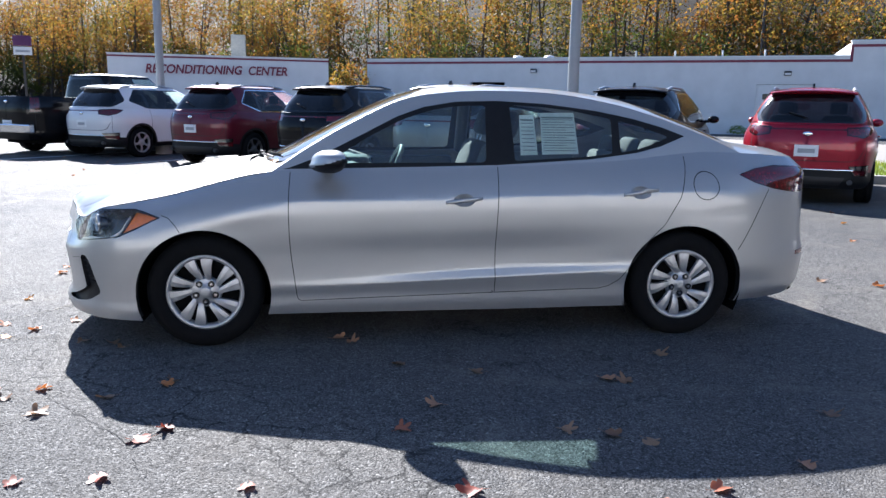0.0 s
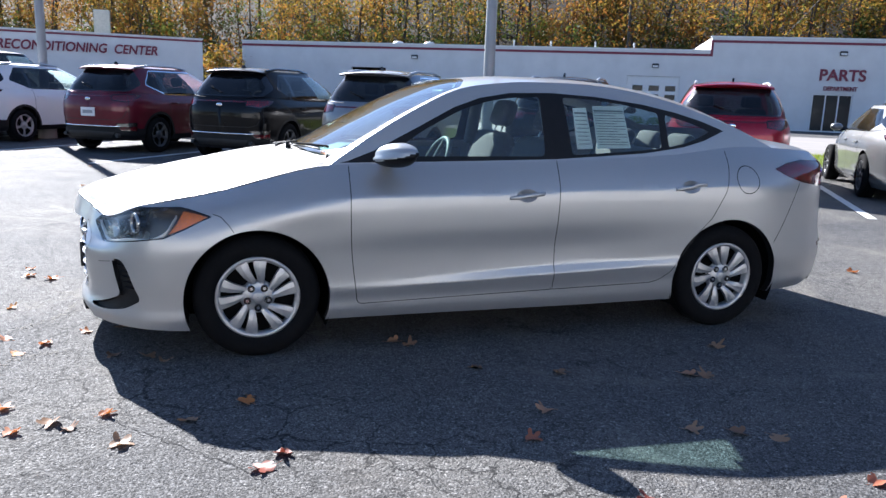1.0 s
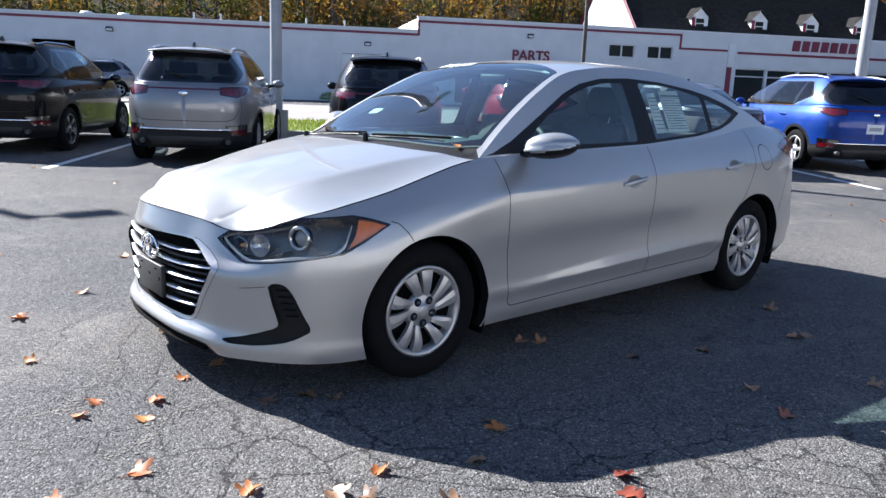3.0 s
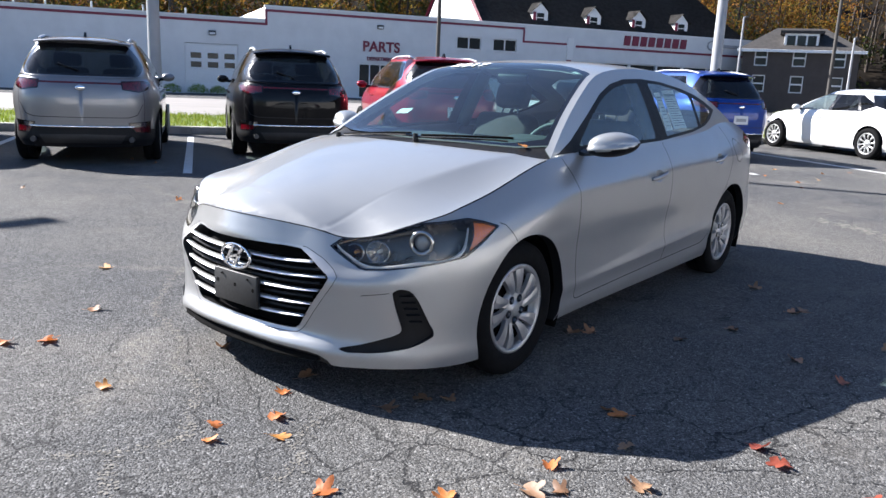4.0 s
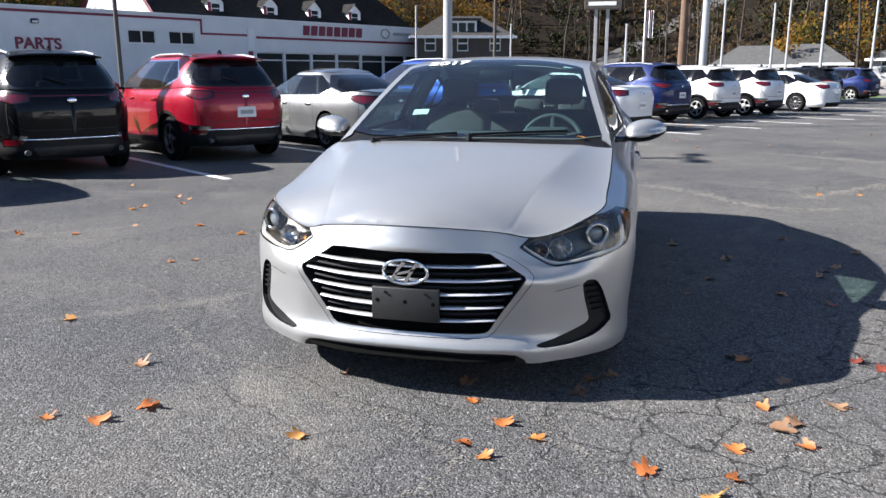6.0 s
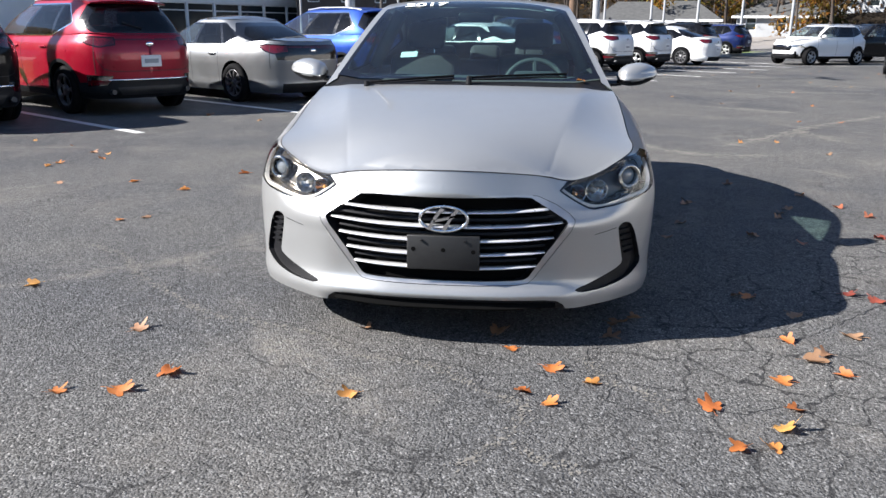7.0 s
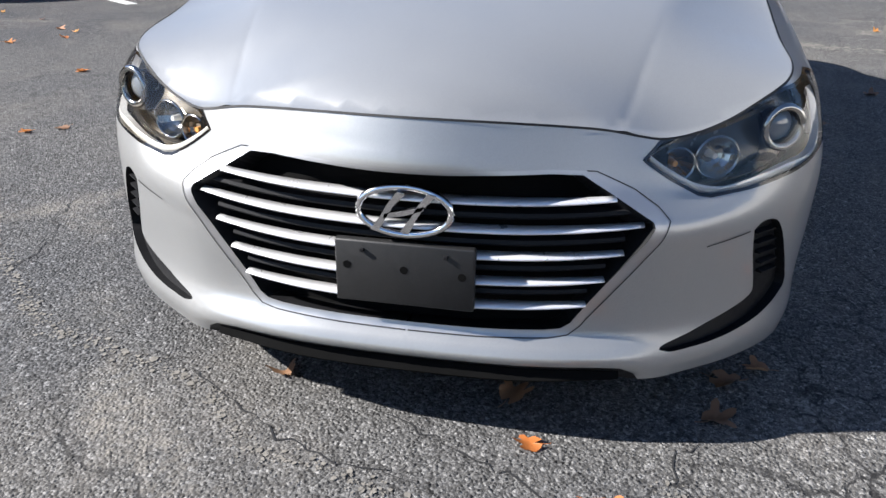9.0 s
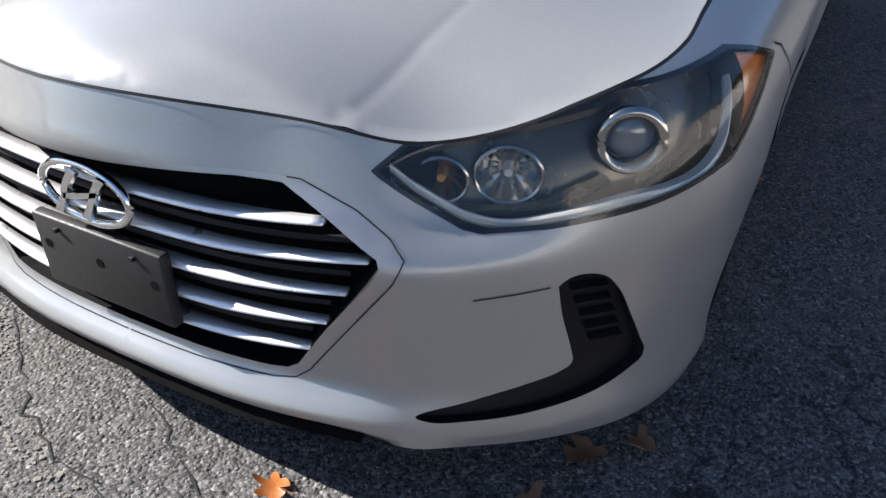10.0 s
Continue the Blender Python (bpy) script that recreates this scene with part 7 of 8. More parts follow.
            wall_rim("arch_lip", arc, S, UNDER, bodyo, .22, (0, 1, 0), flip, closed=False)
        for xa in (sp["wins"][0][0] - .12, sp["wins"][0][1] + .04, sp["wins"][1][1] + .02):
            strip("door_gap", [(fx(xa), z) for z in np.linspace(lip + .14, float(topz(xa)) - .01, 12)], S, SEAM, bodyo, .008, .0015, flip)
        strip("tailgate_gap", [(ry(.74), z) for z in np.linspace(.58, float(topz(x1)) - .01, 10)], S, SEAM, bodyo, .008, .0015, flip)
        for xa in (sp["wins"][0][1] - .16, sp["wins"][1][1] - .14):
            P = S(np.array([(fx(xa + d), b - .13) for d in np.linspace(-.1, .1, 5)])) * (FLIP if flip else 1)
            sgn = 1 if flip else -1
            bm = bmesh.new()
            tube(bm, [Vector(pp) + Vector((0, sgn * (.012 + .016 * (i in (1, 2, 3))), 0)) for i, pp in enumerate(P)], .013, 6)
            part("door_handle", bm, paint if kind != "pickup_truck" else CHROME, bodyo, smooth=60)
    # top deck: hood and tail
    half = [tuple(pp) for pp in (S(np.stack([ss, np.full(len(ss), 9.0)], 1)) * FLIP)[:, :2]]
    half[0] = (half[0][0], 0.0)
    endp = S(np.array([[bl, 9.0]]))[0]
    half.append((float(endp[0]), 0.0))
    db = half + [(x, -y) for x, y in half[::-1] if y > 1e-4]
    ey = np.array(half)

    def deck(Vv):
        x, y = Vv[:, 0], np.abs(Vv[:, 1])
        xs_ = np.clip(x, ey[0, 0], ey[-1, 0])
        ye = np.maximum(np.interp(xs_, ey[:, 0], ey[:, 1]), .05)
        return np.stack([x, Vv[:, 1], topz(x) + .05 * (1 - np.clip(y / sp["hw"], 0, 1) ** 2) * np.clip((x - ey[0, 0]) / .25, 0, 1) * np.clip((ey[-1, 0] - x) / .25, 0, 1)], 1)
    feat = []
    if kind == "pickup_truck":
        feat = [("bed", dense([(2.98, -.84), (x1 - .10, -.84), (x1 - .10, .84), (2.98, .84)], step=.08))]
    DV, DF, DN = regions(db, feat, .12)
    sheet("hood_and_deck", DV, DF[DN == "body"], deck, paint, car)
    if feat:
        sheet("truck_bed", DV, DF[DN == "bed"], deck, UNDER, car, label="open dark truck bed", inset=.06)
    # cabin
    cb, cl = half_plan(sp["cab"][0], sp["cab"][1], sp["cabhw"], 5, 4.4)
    ct, _ = half_plan(sp["top"][0], sp["top"][1], sp["tophw"], 5, 4.4)
    cq = np.linspace(0, cl, len(cb))
    H = sp["roof"] - b
    # matched stations so that the pillars lean evenly
    mt = np.interp(np.linspace(0, 1, len(cb)), np.linspace(0, 1, len(ct)), np.arange(len(ct)))
    ct = np.stack([np.interp(mt, np.arange(len(ct)), ct[:, k]) for k in (0, 1)], 1)

    def C(Vv):
        Vv = np.asarray(Vv, float)
        s = np.abs(Vv[:, 0])
        sg = np.where((Vv[:, 0] < 0) | (Vv[:, 0] > cl), 1.0, -1.0)
        s = np.where(s > cl, 2 * cl - s, s)
        w = np.clip(Vv[:, 1] / H, -.2, 1)
        e = np.where(w > 0, np.abs(w) ** (1.5 if kind == "suv" else 1.4), w)
        bx, by = np.interp(s, cq, cb[:, 0]), np.interp(s, cq, cb[:, 1])
        tx_, ty_ = np.interp(s, cq, ct[:, 0]), np.interp(s, cq, ct[:, 1])
        return np.stack([bx + (tx_ - bx) * e, sg * (by + (ty_ - by) * e), b + w * H], 1)

    cm = cb[:, 1] > sp["cabhw"] * .9
    gx_ = lambda x: float(np.interp(x, cb[cm, 0], cq[cm]))
    kf, kr = cb[:, 0] < sp["cab"][0] + .8, cb[:, 0] > sp["cab"][1] - .6
    gf = lambda y: float(np.interp(y, cb[kf, 1], cq[kf]))
    gr = lambda y: float(np.interp(-y, -cb[kr, 1], cq[kr]))
    cs = np.arange(0, cl, .06)
    cbd = [(s, -.03) for s in cs] + [(cl, -.03)] + [(s, H) for s in np.append(cs[1:], cl)[::-1]] + [(0, H)]
    cf = [("shield", dense([(-.1, .03), (gf(.74), .03), (gf(.72), H - .03), (-.1, H - .03)], step=.06)),
          ("back", dense(rounded([(cl + .2, .085), (gr(.64), .09), (gr(.73), H * .42), (gr(.68), H - .11), (cl + .2, H - .09)], .06), step=.06))]
    a0, c0 = sp["wins"][0][0], sp["wins"][-1][1]
    wg = sp.get("wedge", .085)
    c1 = sp["wins"][-1][0]
    dlo = dense(rounded([(gx_(a0 - .05), .012), (gx_(c1 - .05), .03), (gx_(c0 + .06), .03 + wg), (gx_(c0 + .03), .10 + wg), (gx_(c0 - .18), H - .045), (gx_(a0 + .06), H - .045)], .05), step=.06)
    cf.append(("dlo", dlo))
    cf.insert(0, ("backframe", dense(rounded([(cl + .2, .065), (gr(.68), .07), (gr(.79), H * .42), (gr(.75), H - .045), (cl + .2, H - .035)], .06), step=.06)))
    for i, (a, c) in enumerate(sp["wins"]):
        last = i == len(sp["wins"]) - 1
        za = .035
        pts = [(gx_(a), za), (gx_(c), za if not last else za + wg), (gx_(c - (.02 if not last else .16)), H - .07), (gx_(a + (.0 if i else .10)), H - .07)]
        cf.append(("win%d" % i, dense(rounded(pts, .03), step=.06)))
    CV, CF, CN = regions(cbd, cf, .08)
    for flip in (False, True):
        sheet("cabin_pillar", CV, CF[CN == "body"], C, paint, car, flip)
        sheet("window_frame", CV, CF[(CN == "dlo")], C, GLOSS_BLACK, car, flip, "gloss black window frame")
        sheet("rear_window_border", CV, CF[(CN == "backframe")], C, GLOSS_BLACK, car, flip, "black rear window border")
        if chrome:
            strip("window_trim", dlo, C, CHROME, car, .020, .003, flip, closed=True)
        for i in range(len(sp["wins"])):
            if (CN == "win%d" % i).any():
                sheet("side_window", CV, CF[CN == "win%d" % i], C, GLASS_CAR if i == 0 else pane, car, flip, "tinted side window")
    # front and rear panes: both halves in one mesh
    for key, nm in (("shield", "windshield"), ("back", "rear_window")):
        f = CF[CN == key]
        sheet(nm, CV, f, C, GLASS_CAR if key == "shield" else pane, car, False)
        sheet(nm, CV, f, C, GLASS_CAR if key == "shield" else pane, car, True)
    tb = [tuple(pp) for pp in ct[::6]]
    tb[0], tb[-1] = (tb[0][0], 0.0), (float(ct[-1, 0]), 0.0)
    tbd = tb + [(x, -y) for x, y in tb[::-1] if y > 1e-4]
    RV, RF, RN = regions(tbd, [], .12)
    xa, xb = sp["top"]

    def roof(Vv):
        q1 = np.clip(np.abs(Vv[:, 1]) / sp["tophw"], 0, 1)
        q2 = np.clip(np.abs((Vv[:, 0] - (xa + xb) / 2) / ((xb - xa) / 2)), 0, 1)
        return np.stack([Vv[:, 0], Vv[:, 1], sp["roof"] + sp["crown"] * (1 - q1 ** 2.5) * (1 - q2 ** 4)], 1)
    roofo = sheet("roof", RV, RF[RN == "body"], roof, paint, car)
    # inside: dark floor and seats against the light
    bm = bmesh.new()
    box(bm, (sp["cab"][0] + .2, -.7, .4), (sp["cab"][1] - .25, .7, b - .12), .05)
    part("cabin_floor", bm, CABIN, car)
    for y in (-.36, .36):
        for xs_ in (1.30, 2.2):
            if xs_ > sp["cab"][1] - .5:
                continue
            bm = bmesh.new()
            box(bm, (xs_, y - .22, .5), (xs_ + .16, y + .22, b + .16), .06, 2)
            box(bm, (xs_ + .02, y - .12, b + .18), (xs_ + .13, y + .12, b + .36), .04, 2)
            part("seat", bm, CABIN, car, smooth=60)
    bm = bmesh.new()
    box(bm, (-.6, -.6, .25), (x1 - .35, .6, .55), .05)
    part("underbody", bm, UNDER, car)
    # small fittings
    if sp["rails"]:
        for s in (-1, 1):
            bm = bmesh.new()
            xs_ = np.linspace(xa + .12, xb - .15, 9)
            tube(bm, [(x, s * (sp["tophw"] - .06), sp["roof"] + .008 + .045 * min(1, 4 * i / 8, 4 * (8 - i) / 8)) for i, x in enumerate(xs_)], .022, 6)
            part("roof_rail", bm, SATIN if paint_name != "black" else GLOSS_BLACK, car, "roof rail", smooth=60)
    if kind == "suv":
        n_ = 25
        yy = np.linspace(-sp["tophw"] * .96, sp["tophw"] * .96, n_)
        Vs = []
        for y in yy:
            t = abs(y) / sp["tophw"]
            zc = sp["roof"] + sp["crown"] * (1 - t ** 2.5) * .55
            xe = xb + .16 - .14 * t ** 3
            for px_, pz_ in ((xb - .22, zc - .004), (xe - .03, zc - .022), (xe, zc - .034), (xe - .01, zc - .05), (xb - .10, zc - .055)):
                Vs.append((px_, y, pz_))
        Fs = [(i * 5 + j, i * 5 + (j + 1) % 5, i * 5 + 5 + (j + 1) % 5, i * 5 + 5 + j) for i in range(n_ - 1) for j in range(5)] + [(4, 3, 2, 1, 0), tuple((n_ - 1) * 5 + j for j in range(5))]
        sp_ob = raw("roof_spoiler", Vs, Fs, paint, car, "painted roof spoiler", smooth=False)
        bm = bmesh.new()
        bm.from_mesh(sp_ob.data)
        bmesh.ops.recalc_face_normals(bm, faces=bm.faces)
        bm.to_mesh(sp_ob.data)
        bm.free()
        # wiper, and a dark strip painted as the shade of the lower tailgate fold
        Pw = C(np.array([(s, .13 + .02 * i) for i, s in enumerate(np.linspace(cl - .02, gr(.30), 5))]))
        bm = bmesh.new()
        tube(bm, [Vector(pp) + Vector((.018, 0, .004)) for pp in Pw], .010, 6)
        part("rear_wiper", bm, BLACK_PLASTIC, car, "black rear wiper", smooth=60)
        for flip in (False, True):
            strip("tailgate_fold", dense([(ry(.72), .80), (ry(.66), .66), (ry(.56), .625), (bl, .622)], False, False, .04), S, SEAM, paint_parts[flip], .009, .0015, flip)
    bm = bmesh.new()
    prism(bm, [(0, 0), (.14, 0), (.12, .02), (.08, .06), (.06, .062), (.02, .02)], .03, Matrix.Translation((xb - .38, .015, sp["roof"] + sp["crown"] * .8)) @ Matrix.Rotation(radians(90), 4, "X"))
    bmesh.ops.recalc_face_normals(bm, faces=bm.faces)
    part("antenna_fin", bm, GLOSS_BLACK, car, "black antenna fin")
    for s in (-1, 1):
        bm = bmesh.new()
        bmesh.ops.create_uvsphere(bm, u_segments=16, v_segments=10, radius=1, matrix=Matrix.Translation((sp["wins"][0][0] + .05, s * (sp["hw"] + .035), b + .05)) @ Matrix.Diagonal((.07, .10, .068, 1)))
        part("door_mirror", bm, paint if paint_name != "black" else GLOSS_BLACK, car, smooth=70)
        bm = bmesh.new()
        tube(bm, [(sp["wins"][0][0] + .05, s * (sp["cabhw"] - .05), b + .01), (sp["wins"][0][0] + .05, s * (sp["hw"] + .04), b + .03)], .03, 6)
        part("mirror_arm", bm, GLOSS_BLACK, car)
    zp = .76 if sp["clad"] else (.60 if sp is SEDAN else .72)
    if plate:
        bm = bmesh.new()
        box(bm, (x1 - .02, -.155, zp - .08), (x1 + .012, .155, zp + .08), .004)
        pl = part("plate", bm, WHITE_TRIM, car, "white plate")
        bm = bmesh.new()
        box(bm, (x1 + .010, -.11, zp - .03), (x1 + .0145, .11, zp + .03), .001, 1)
        part("plate_bar", bm, GREY_SIGN, pl)
    bm = bmesh.new()
    bmesh.ops.create_uvsphere(bm, u_segments=20, v_segments=8, radius=1, matrix=Matrix.Translation((x1 - .005, 0, sp["tail_z"][1] - .10)) @ Matrix.Diagonal((.012, .062, .032, 1)))
    part("badge", bm, CHROME, car, "small oval chrome badge", smooth=60)
    if sp["clad"]:
        bm = bmesh.new()
        P = [Vector(pp) for pp in S(np.array([(s, .505) for s in np.linspace(ry(.62), bl, 8)]))]
        P += [Vector((pp.x, -pp.y, pp.z)) for pp in P[-2::-1]]
        tube(bm, [pp + Vector((.006, 0, 0)) for pp in P], .011, 6)
        part("bumper_trim", bm, CHROME, car, "bright bumper trim strip", smooth=60)
    if kind == "pickup_truck":
        bm = bmesh.new()
        box(bm, (x1 - .05, -.9, .52), (x1 + .10, .9, .72), .03)
        part("rear_bumper", bm, CHROME, car, "chrome rear bumper")
    wheel_set(car, sp["wb"], sp["track"] + .02, R, W=.22, rim=sp["rim"], spokes=5 if kind != "parked_sedan" else 10, swirl=.05 if kind != "parked_sedan" else .3, rim_mat=rim_mat, lugs=False, fat=1.5 if kind != "parked_sedan" else 1.0)
    return car


P_WHITE = car_paint("white_lacquer", (0.66, 0.66, 0.655), metal=0.0, rough=.4, flake=.02)
P_RED_DARK = car_paint("dark_red_lacquer", (0.10, 0.005, 0.016), metal=.4, rough=.35, spec=.2, coat=.6)
P_RED = car_paint("red_lacquer", (0.26, 0.003, 0.018), metal=.35, rough=.3, spec=.2, coat=.6)
P_BLACK = car_paint("black_lacquer", (0.004, 0.004, 0.005), metal=.0, rough=.3, dirt=.005, spec=.05, coat=.4)
P_GREY = car_paint("steel_grey_lacquer", (0.22, 0.22, 0.225), metal=.7)
P_SILV = car_paint("pale_silver_lacquer", (0.17, 0.175, 0.18), metal=.7)
P_BLUE = car_paint("blue_lacquer", (0.004, 0.035, 0.22), metal=.4, spec=.2, coat=.6)
P_NAVY = car_paint("navy_lacquer", (0.005, 0.014, 0.075), metal=.3, spec=.2, coat=.5)
DARK_RIM = plain("dark_rim", (0.10, 0.10, 0.105), 0.35, metal=.7)

SATIN_DARK = plain("dark_satin", (0.025, 0.025, 0.026), 0.45, metal=.5)
HD = 55.6
vehicle("pickup_truck", TRUCK, P_BLACK, "black pickup truck parked tail out", (-6.2, 15.4), HD, paint_name="black")
vehicle("suv", SUV, P_WHITE, "white compact suv with dark cladding", (-4.5, 14.3), HD)
vehicle("suv", SUV, P_RED_DARK, "dark red compact suv with white plate", (-1.70, 11.93), HD, chrome=True, rim_mat=DARK_RIM)
vehicle("suv", SUV, P_BLACK, "black compact suv with tinted glass", (.60, 10.20), HD, plate=False, rim_mat=DARK_RIM, paint_name="black")
vehicle("suv", SUV, P_GREY, "steel grey compact suv with bright roof rails", (2.63, 7.88), HD, chrome=True, plate=False)
vehicle("suv", SUV, P_BLACK, "black compact suv with bright roof rails", (5.47, 7.04), HD, chrome=True, plate=False)
vehicle("suv", SUV, P_RED, "bright red compact suv with white plate", (7.72, 5.75), HD, chrome=True, rim_mat=DARK_RIM)
vehicle("parked_sedan", SEDAN, P_SILV, "silver sedan with dark tail panel", (10.0, 4.05), HD, dark_tail=True, rim_mat=DARK_RIM)
vehicle("suv", SUV, P_BLUE, "bright blue suv with roof rails", (12.5, 2.73), HD, chrome=True)
vehicle("parked_sedan", SEDAN, P_WHITE, "white sedan with silver wheels", (16.1, -.1), HD)
vehicle("suv", SUV, P_NAVY, "navy blue suv with white plate", (19.4, -1.3), HD)
vehicle("suv", SMALL, P_WHITE, "white small suv with dark plate", (21.7, -3.05), HD)
vehicle("suv", SMALL, P_WHITE, "white small suv with red taillights", (24.1, -4.7), HD)
vehicle("parked_sedan", SEDAN, P_WHITE, "white sedan with dark alloy wheels", (27.6, -6.9), HD, rim_mat=DARK_RIM)
vehicle("suv", SUV, P_RED, "bright red suv behind the white sedan", (33.5, -6.2), HD)
vehicle("suv", SUV, P_BLACK, "black suv with white plate", (36.0, -9.0), HD, paint_name="black")
vehicle("suv", SUV, P_NAVY, "dark blue suv in the far row", (39.5, -11.5), HD)
vehicle("suv", SMALL, P_WHITE, "white small suv with black grille facing the lot", (30.6, -13.6), 118, plate=False)
vehicle("suv", SUV, P_BLACK, "dark suv in the far row", (34.2, -16.9), 118, plate=False, paint_name="black")
vehicle("parked_sedan", SEDAN, P_GREY, "blue-grey sedan at the lot edge", (21.9, -12.6), 158, plate=False)
vehicle("suv", SUV, P_GREY, "silver suv before the workshop building", (9.5, 34.0), 180, plate=False)

# ---- fallen leaves ----
def maple_leaf(seed, size):
    """A lobed leaf with a stalk, curled and cupped."""
    r = np.random.default_rng(seed)
    lobes = []
    for a, L in ((90, 1.0), (38, .86), (-12, .55), (142, .86), (192, .55)):
        lobes.append((radians(a), L))
    n = 44
    pts = []
    for i in range(n):
        t = 2 * math.pi * i / n
        rad = .50
        for a, L in lobes:
            d = (t - a + math.pi) % (2 * math.pi) - math.pi
            rad = max(rad, L * math.exp(-(d / .42) ** 2) + .12 * math.exp(-((abs(d) - .24) / .06) ** 2))
        if abs((t - 1.5 * math.pi + math.pi) % (2 * math.pi) - math.pi) < .25:
            rad = .16
        pts.append((rad * math.cos(t), rad * math.sin(t)))
    V, F = [], []
    rings = 4
    ca, cb, cc = r.uniform(.25, .85), r.uniform(-.5, .5), r.uniform(0, 6.28)
    for k in range(rings):
        f = (k + 1) / rings
        for x, y in pts:
            x, y = x * f, y * f
            z = ca * (x * math.cos(cc) + y * math.sin(cc)) ** 2 + cb * x * y + .05 * math.sin(7 * x + seed) * f + .04
            V.append((x * size, y * size, z * size))
    c = len(V)
    V.append((0, 0, .03 * size))
    for i in range(n):
        F.append((c, i, (i + 1) % n))
        for k in range(rings - 1):
            F.append((k * n + i, (k + 1) * n + i, (k + 1) * n + (i + 1) % n, k * n + (i + 1) % n))
    # stalk
    k = len(V)
    for j in range(6):
        y = -.12 - .16 * j
        x = .06 * math.sin(j * .8 + seed)
        for dx, dz in ((-.012, 0), (.012, 0), (0, .025)):
            V.append(((x + dx) * size, y * size, (.03 + dz + .012 * j) * size))
    for j in range(5):
        for q in range(3):
            F.append((k + j * 3 + q, k + j * 3 + (q + 1) % 3, k + j * 3 + 3 + (q + 1) % 3, k + j * 3 + 3 + q))
    return V, F


def leaf_paint(name, a, b, c):
    m, nt, bs = mat_base(name)
    info = nd(nt, "ShaderNodeObjectInfo")
    col = ramp(nt, info.outputs["Random"], [(0.0, a), (.5, b), (1.0, c)])
    v = coords(nt)
    col = mixc(nt, ramp(nt, noise_tex(nt, v, 45, 5), [(.45, 0.0), (.75, .6)]), col, (.10, .035, .012))
    nt.links.new(col, bs.inputs["Base Color"])
    bs.inputs["Roughness"].default_value = .55
    t = nd(nt, "ShaderNodeBsdfTranslucent")
    nt.links.new(col, t.inputs["Color"])
    mx = nd(nt, "ShaderNodeMixShader")
    mx.inputs[0].default_value = .25
    nt.links.new(bs.outputs[0], mx.inputs[1])
    nt.links.new(t.outputs[0], mx.inputs[2])
    nt.links.new(mx.outputs[0], nt.nodes["Material Output"].inputs["Surface"])
    return m


ORANGE = leaf_paint("orange_leaf", (.42, .125, .030), (.50, .19, .045), (.54, .29, .075))
CRIMSON = leaf_paint("crimson_leaf", (.16, .03, .02), (.26, .055, .03), (.34, .12, .06))
# for dry leaves, and as the darker tint of leaves in the sedan's shadow
TAN = leaf_paint("dry_leaf", (.20, .11, .06), (.30, .18, .10), (.42, .22, .12))
leaf_meshes = []
for k in range(8):
    V, F = maple_leaf(k, 1.0)
    leaf_meshes.append((V, F))
made = {}


def leaf(x, y, size, mat, rz, tilt, seed, z=None):
    key = (seed % 8, mat.name)
    if key not in made:
        me = bpy.data.meshes.new("fallen_leaf")
        V, F = leaf_meshes[seed % 8]
        me.from_pydata(V, [], F)
        me.materials.append(mat)
        me.shade_smooth()
        made[key] = me
    o = new("fallen_leaf", made[key])
    o.matrix_basis = pose(x, y, .004 if z is None else z, tilt[0], tilt[1], rz) @ Matrix.Diagonal((size, size, size, 1))
    lab = "curled orange maple leaf on the asphalt" if mat is ORANGE else "dark red curled maple leaf on the asphalt" if mat is CRIMSON else "brown maple leaf on the asphalt, dried or tinted for shade"
    return tagged(o, lab, "leaf", "fallen leaves")


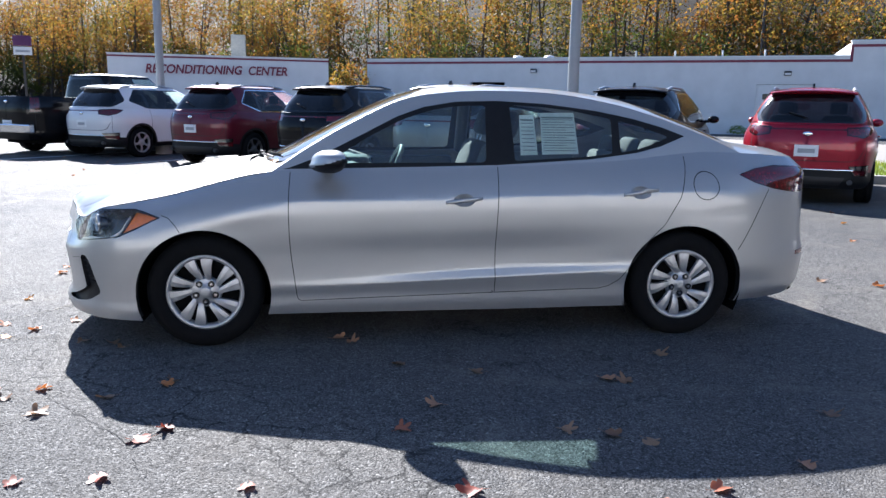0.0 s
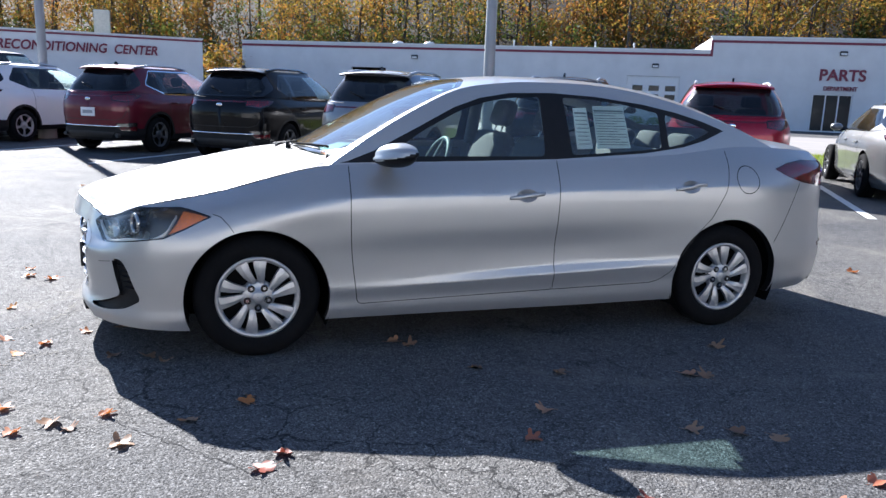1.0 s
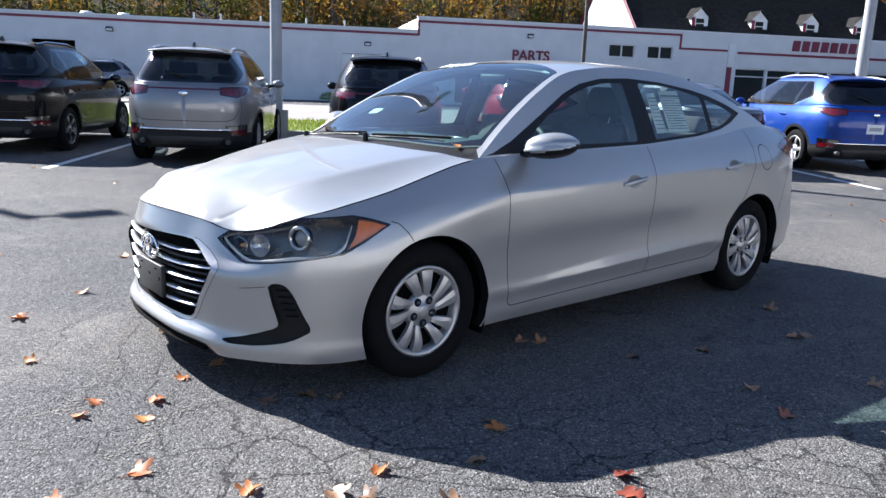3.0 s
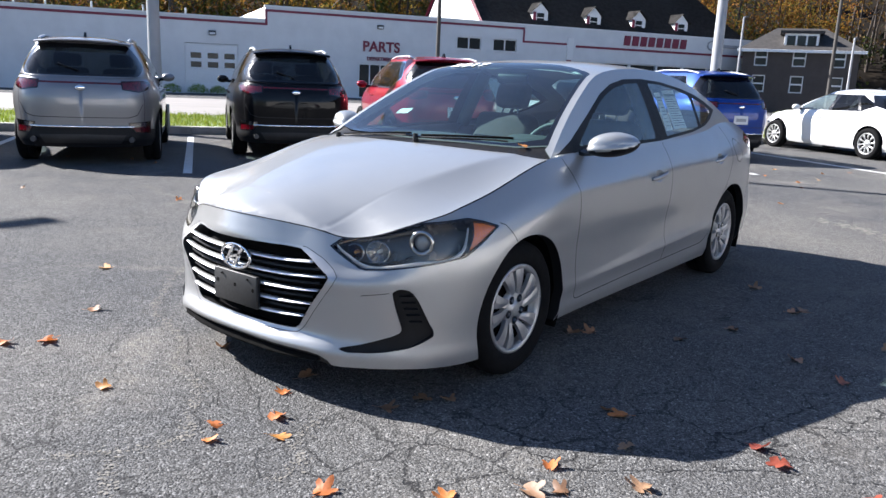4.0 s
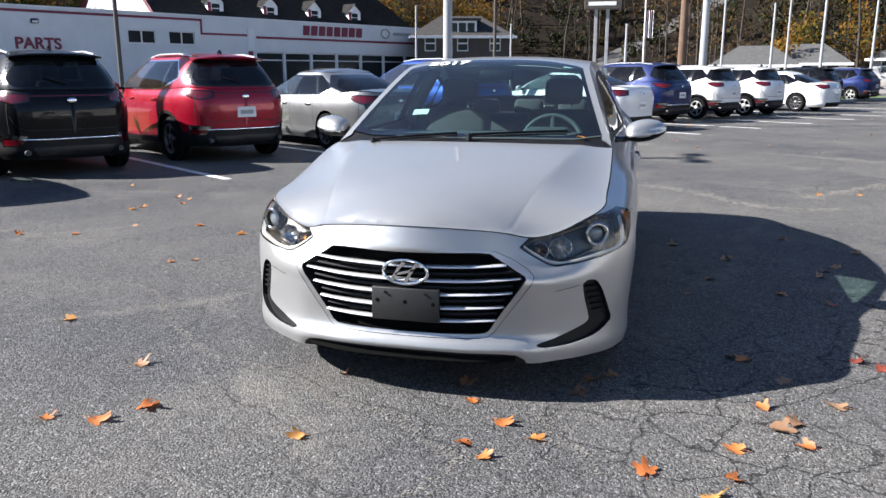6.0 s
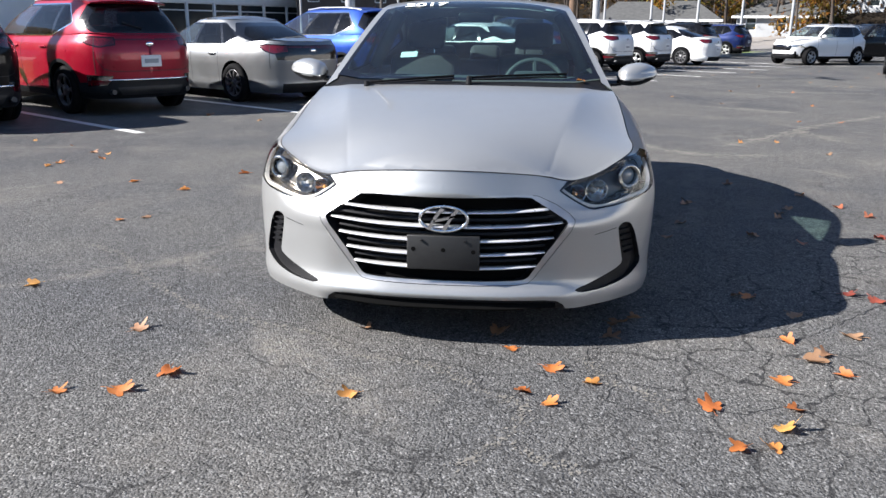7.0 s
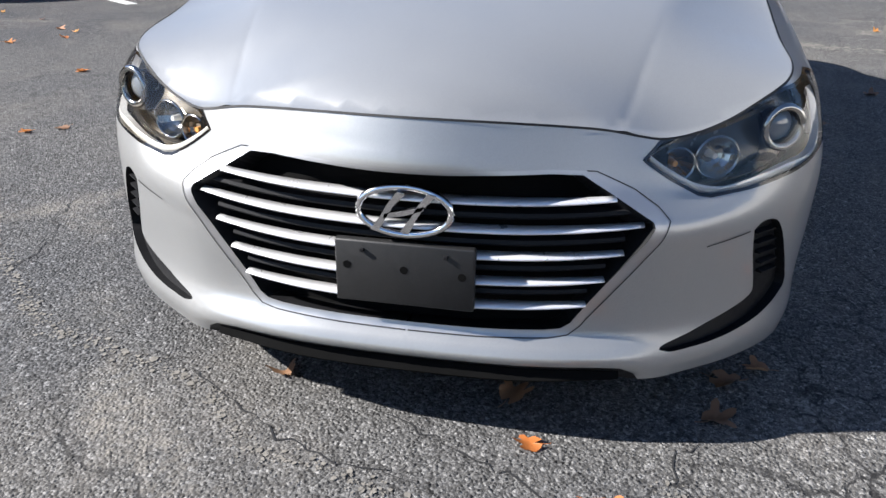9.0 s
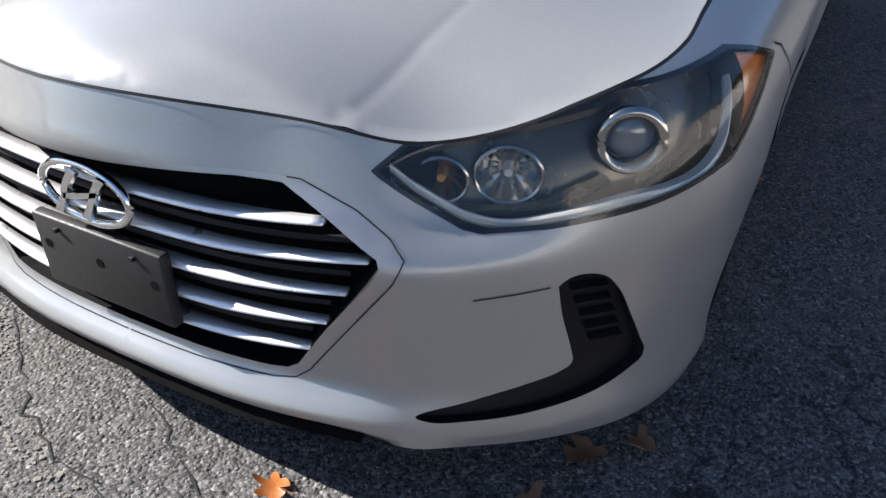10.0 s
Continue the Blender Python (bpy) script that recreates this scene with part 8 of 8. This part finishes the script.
NEAR = [(-.52, -.73), (.71, -.77), (1.02, -1.23), (1.40, -1.39), (2.01, -1.55), (2.43, -1.20), (-.07, -1.37), (.01, -1.93), (1.14, -1.79), (.96, -2.04), (1.64, -2.11), (1.81, -2.18), (1.94, -2.26), (2.03, -2.66), (2.46, -2.52), (1.17, -2.58),
        (-.14, -2.34), (-.42, -2.36), (.39, -2.46), (-1.14, -.57), (-.57, -1.73), (2.85, -2.07), (4.47, .42), (4.80, .22), (-.69, -.69), (-.32, -1.56), (-.97, -1.54), (-.84, -1.46), (-1.05, -1.29), (-1.03, -.43)]
NEAR2 = [(-1.27, -1.25), (-1.29, -.97), (-1.32, -.41), (-1.22, .99), (-1.33, .28), (-1.07, 2.56), (-.69, -.22), (-.45, -.83), (-1.23, -.33), (-1.39, 1.11), (-1.43, 1.32), (-.65, -1.43), (-.77, -1.54), (-.06, -2.03), (-.09, -1.43), (.78, -.84),
         (2.10, -1.59), (3.00, 3.98), (-1.41, -1.17), (-1.55, -1.00), (-1.53, -1.10), (-.86, -.28), (-.84, 1.31), (2.75, 2.09), (2.26, 2.86), (3.56, 3.79), (1.75, -2.76), (-.71, .35), (2.85, 3.98), (3.30, 3.71)]
lr = np.random.default_rng(42)


# rough outline of the sedan's cast shadow; leaves inside are coloured duller
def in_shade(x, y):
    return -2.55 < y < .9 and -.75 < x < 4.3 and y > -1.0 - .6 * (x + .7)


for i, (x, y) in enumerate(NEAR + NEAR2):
    dry_or_shaded = in_shade(x, y) or lr.uniform() < .15
    leaf(x, y, lr.uniform(.045, .068), TAN if dry_or_shaded else (CRIMSON if y < -1.62 else ORANGE), lr.uniform(0, 360), lr.normal(0, 7, 2), int(lr.integers(0, 8)))
for i in range(110):
    x, y = lr.uniform(-1.5, 26), lr.uniform(-14, 4.2)
    if -1.1 < x < 4.2 and -3.0 < y < 1.0:
        continue
    leaf(x, y, lr.uniform(.04, .06), ORANGE if lr.uniform() < .6 else TAN, lr.uniform(0, 360), lr.normal(0, 7, 2), int(lr.integers(0, 8)))
for i in range(60):
    p = row_xy(lr.uniform(-12, 9), lr.uniform(-3.5, 2.0))
    if p.y < 1.2 and -1.2 < p.x < 4.2:
        continue
    leaf(p.x, p.y, lr.uniform(.03, .05), ORANGE if lr.uniform() < .5 else TAN, lr.uniform(0, 360), lr.normal(0, 7, 2), int(lr.integers(0, 8)))
# one lies on the cowl of the sedan
q = top_fn(np.array([(.37, -.60)]))[0]
tagged(leaf(float(q[0]), float(q[1]), .035, ORANGE, 40, (5, -12), 3, float(q[2]) + .004), "orange maple leaf lying on the car cowl")
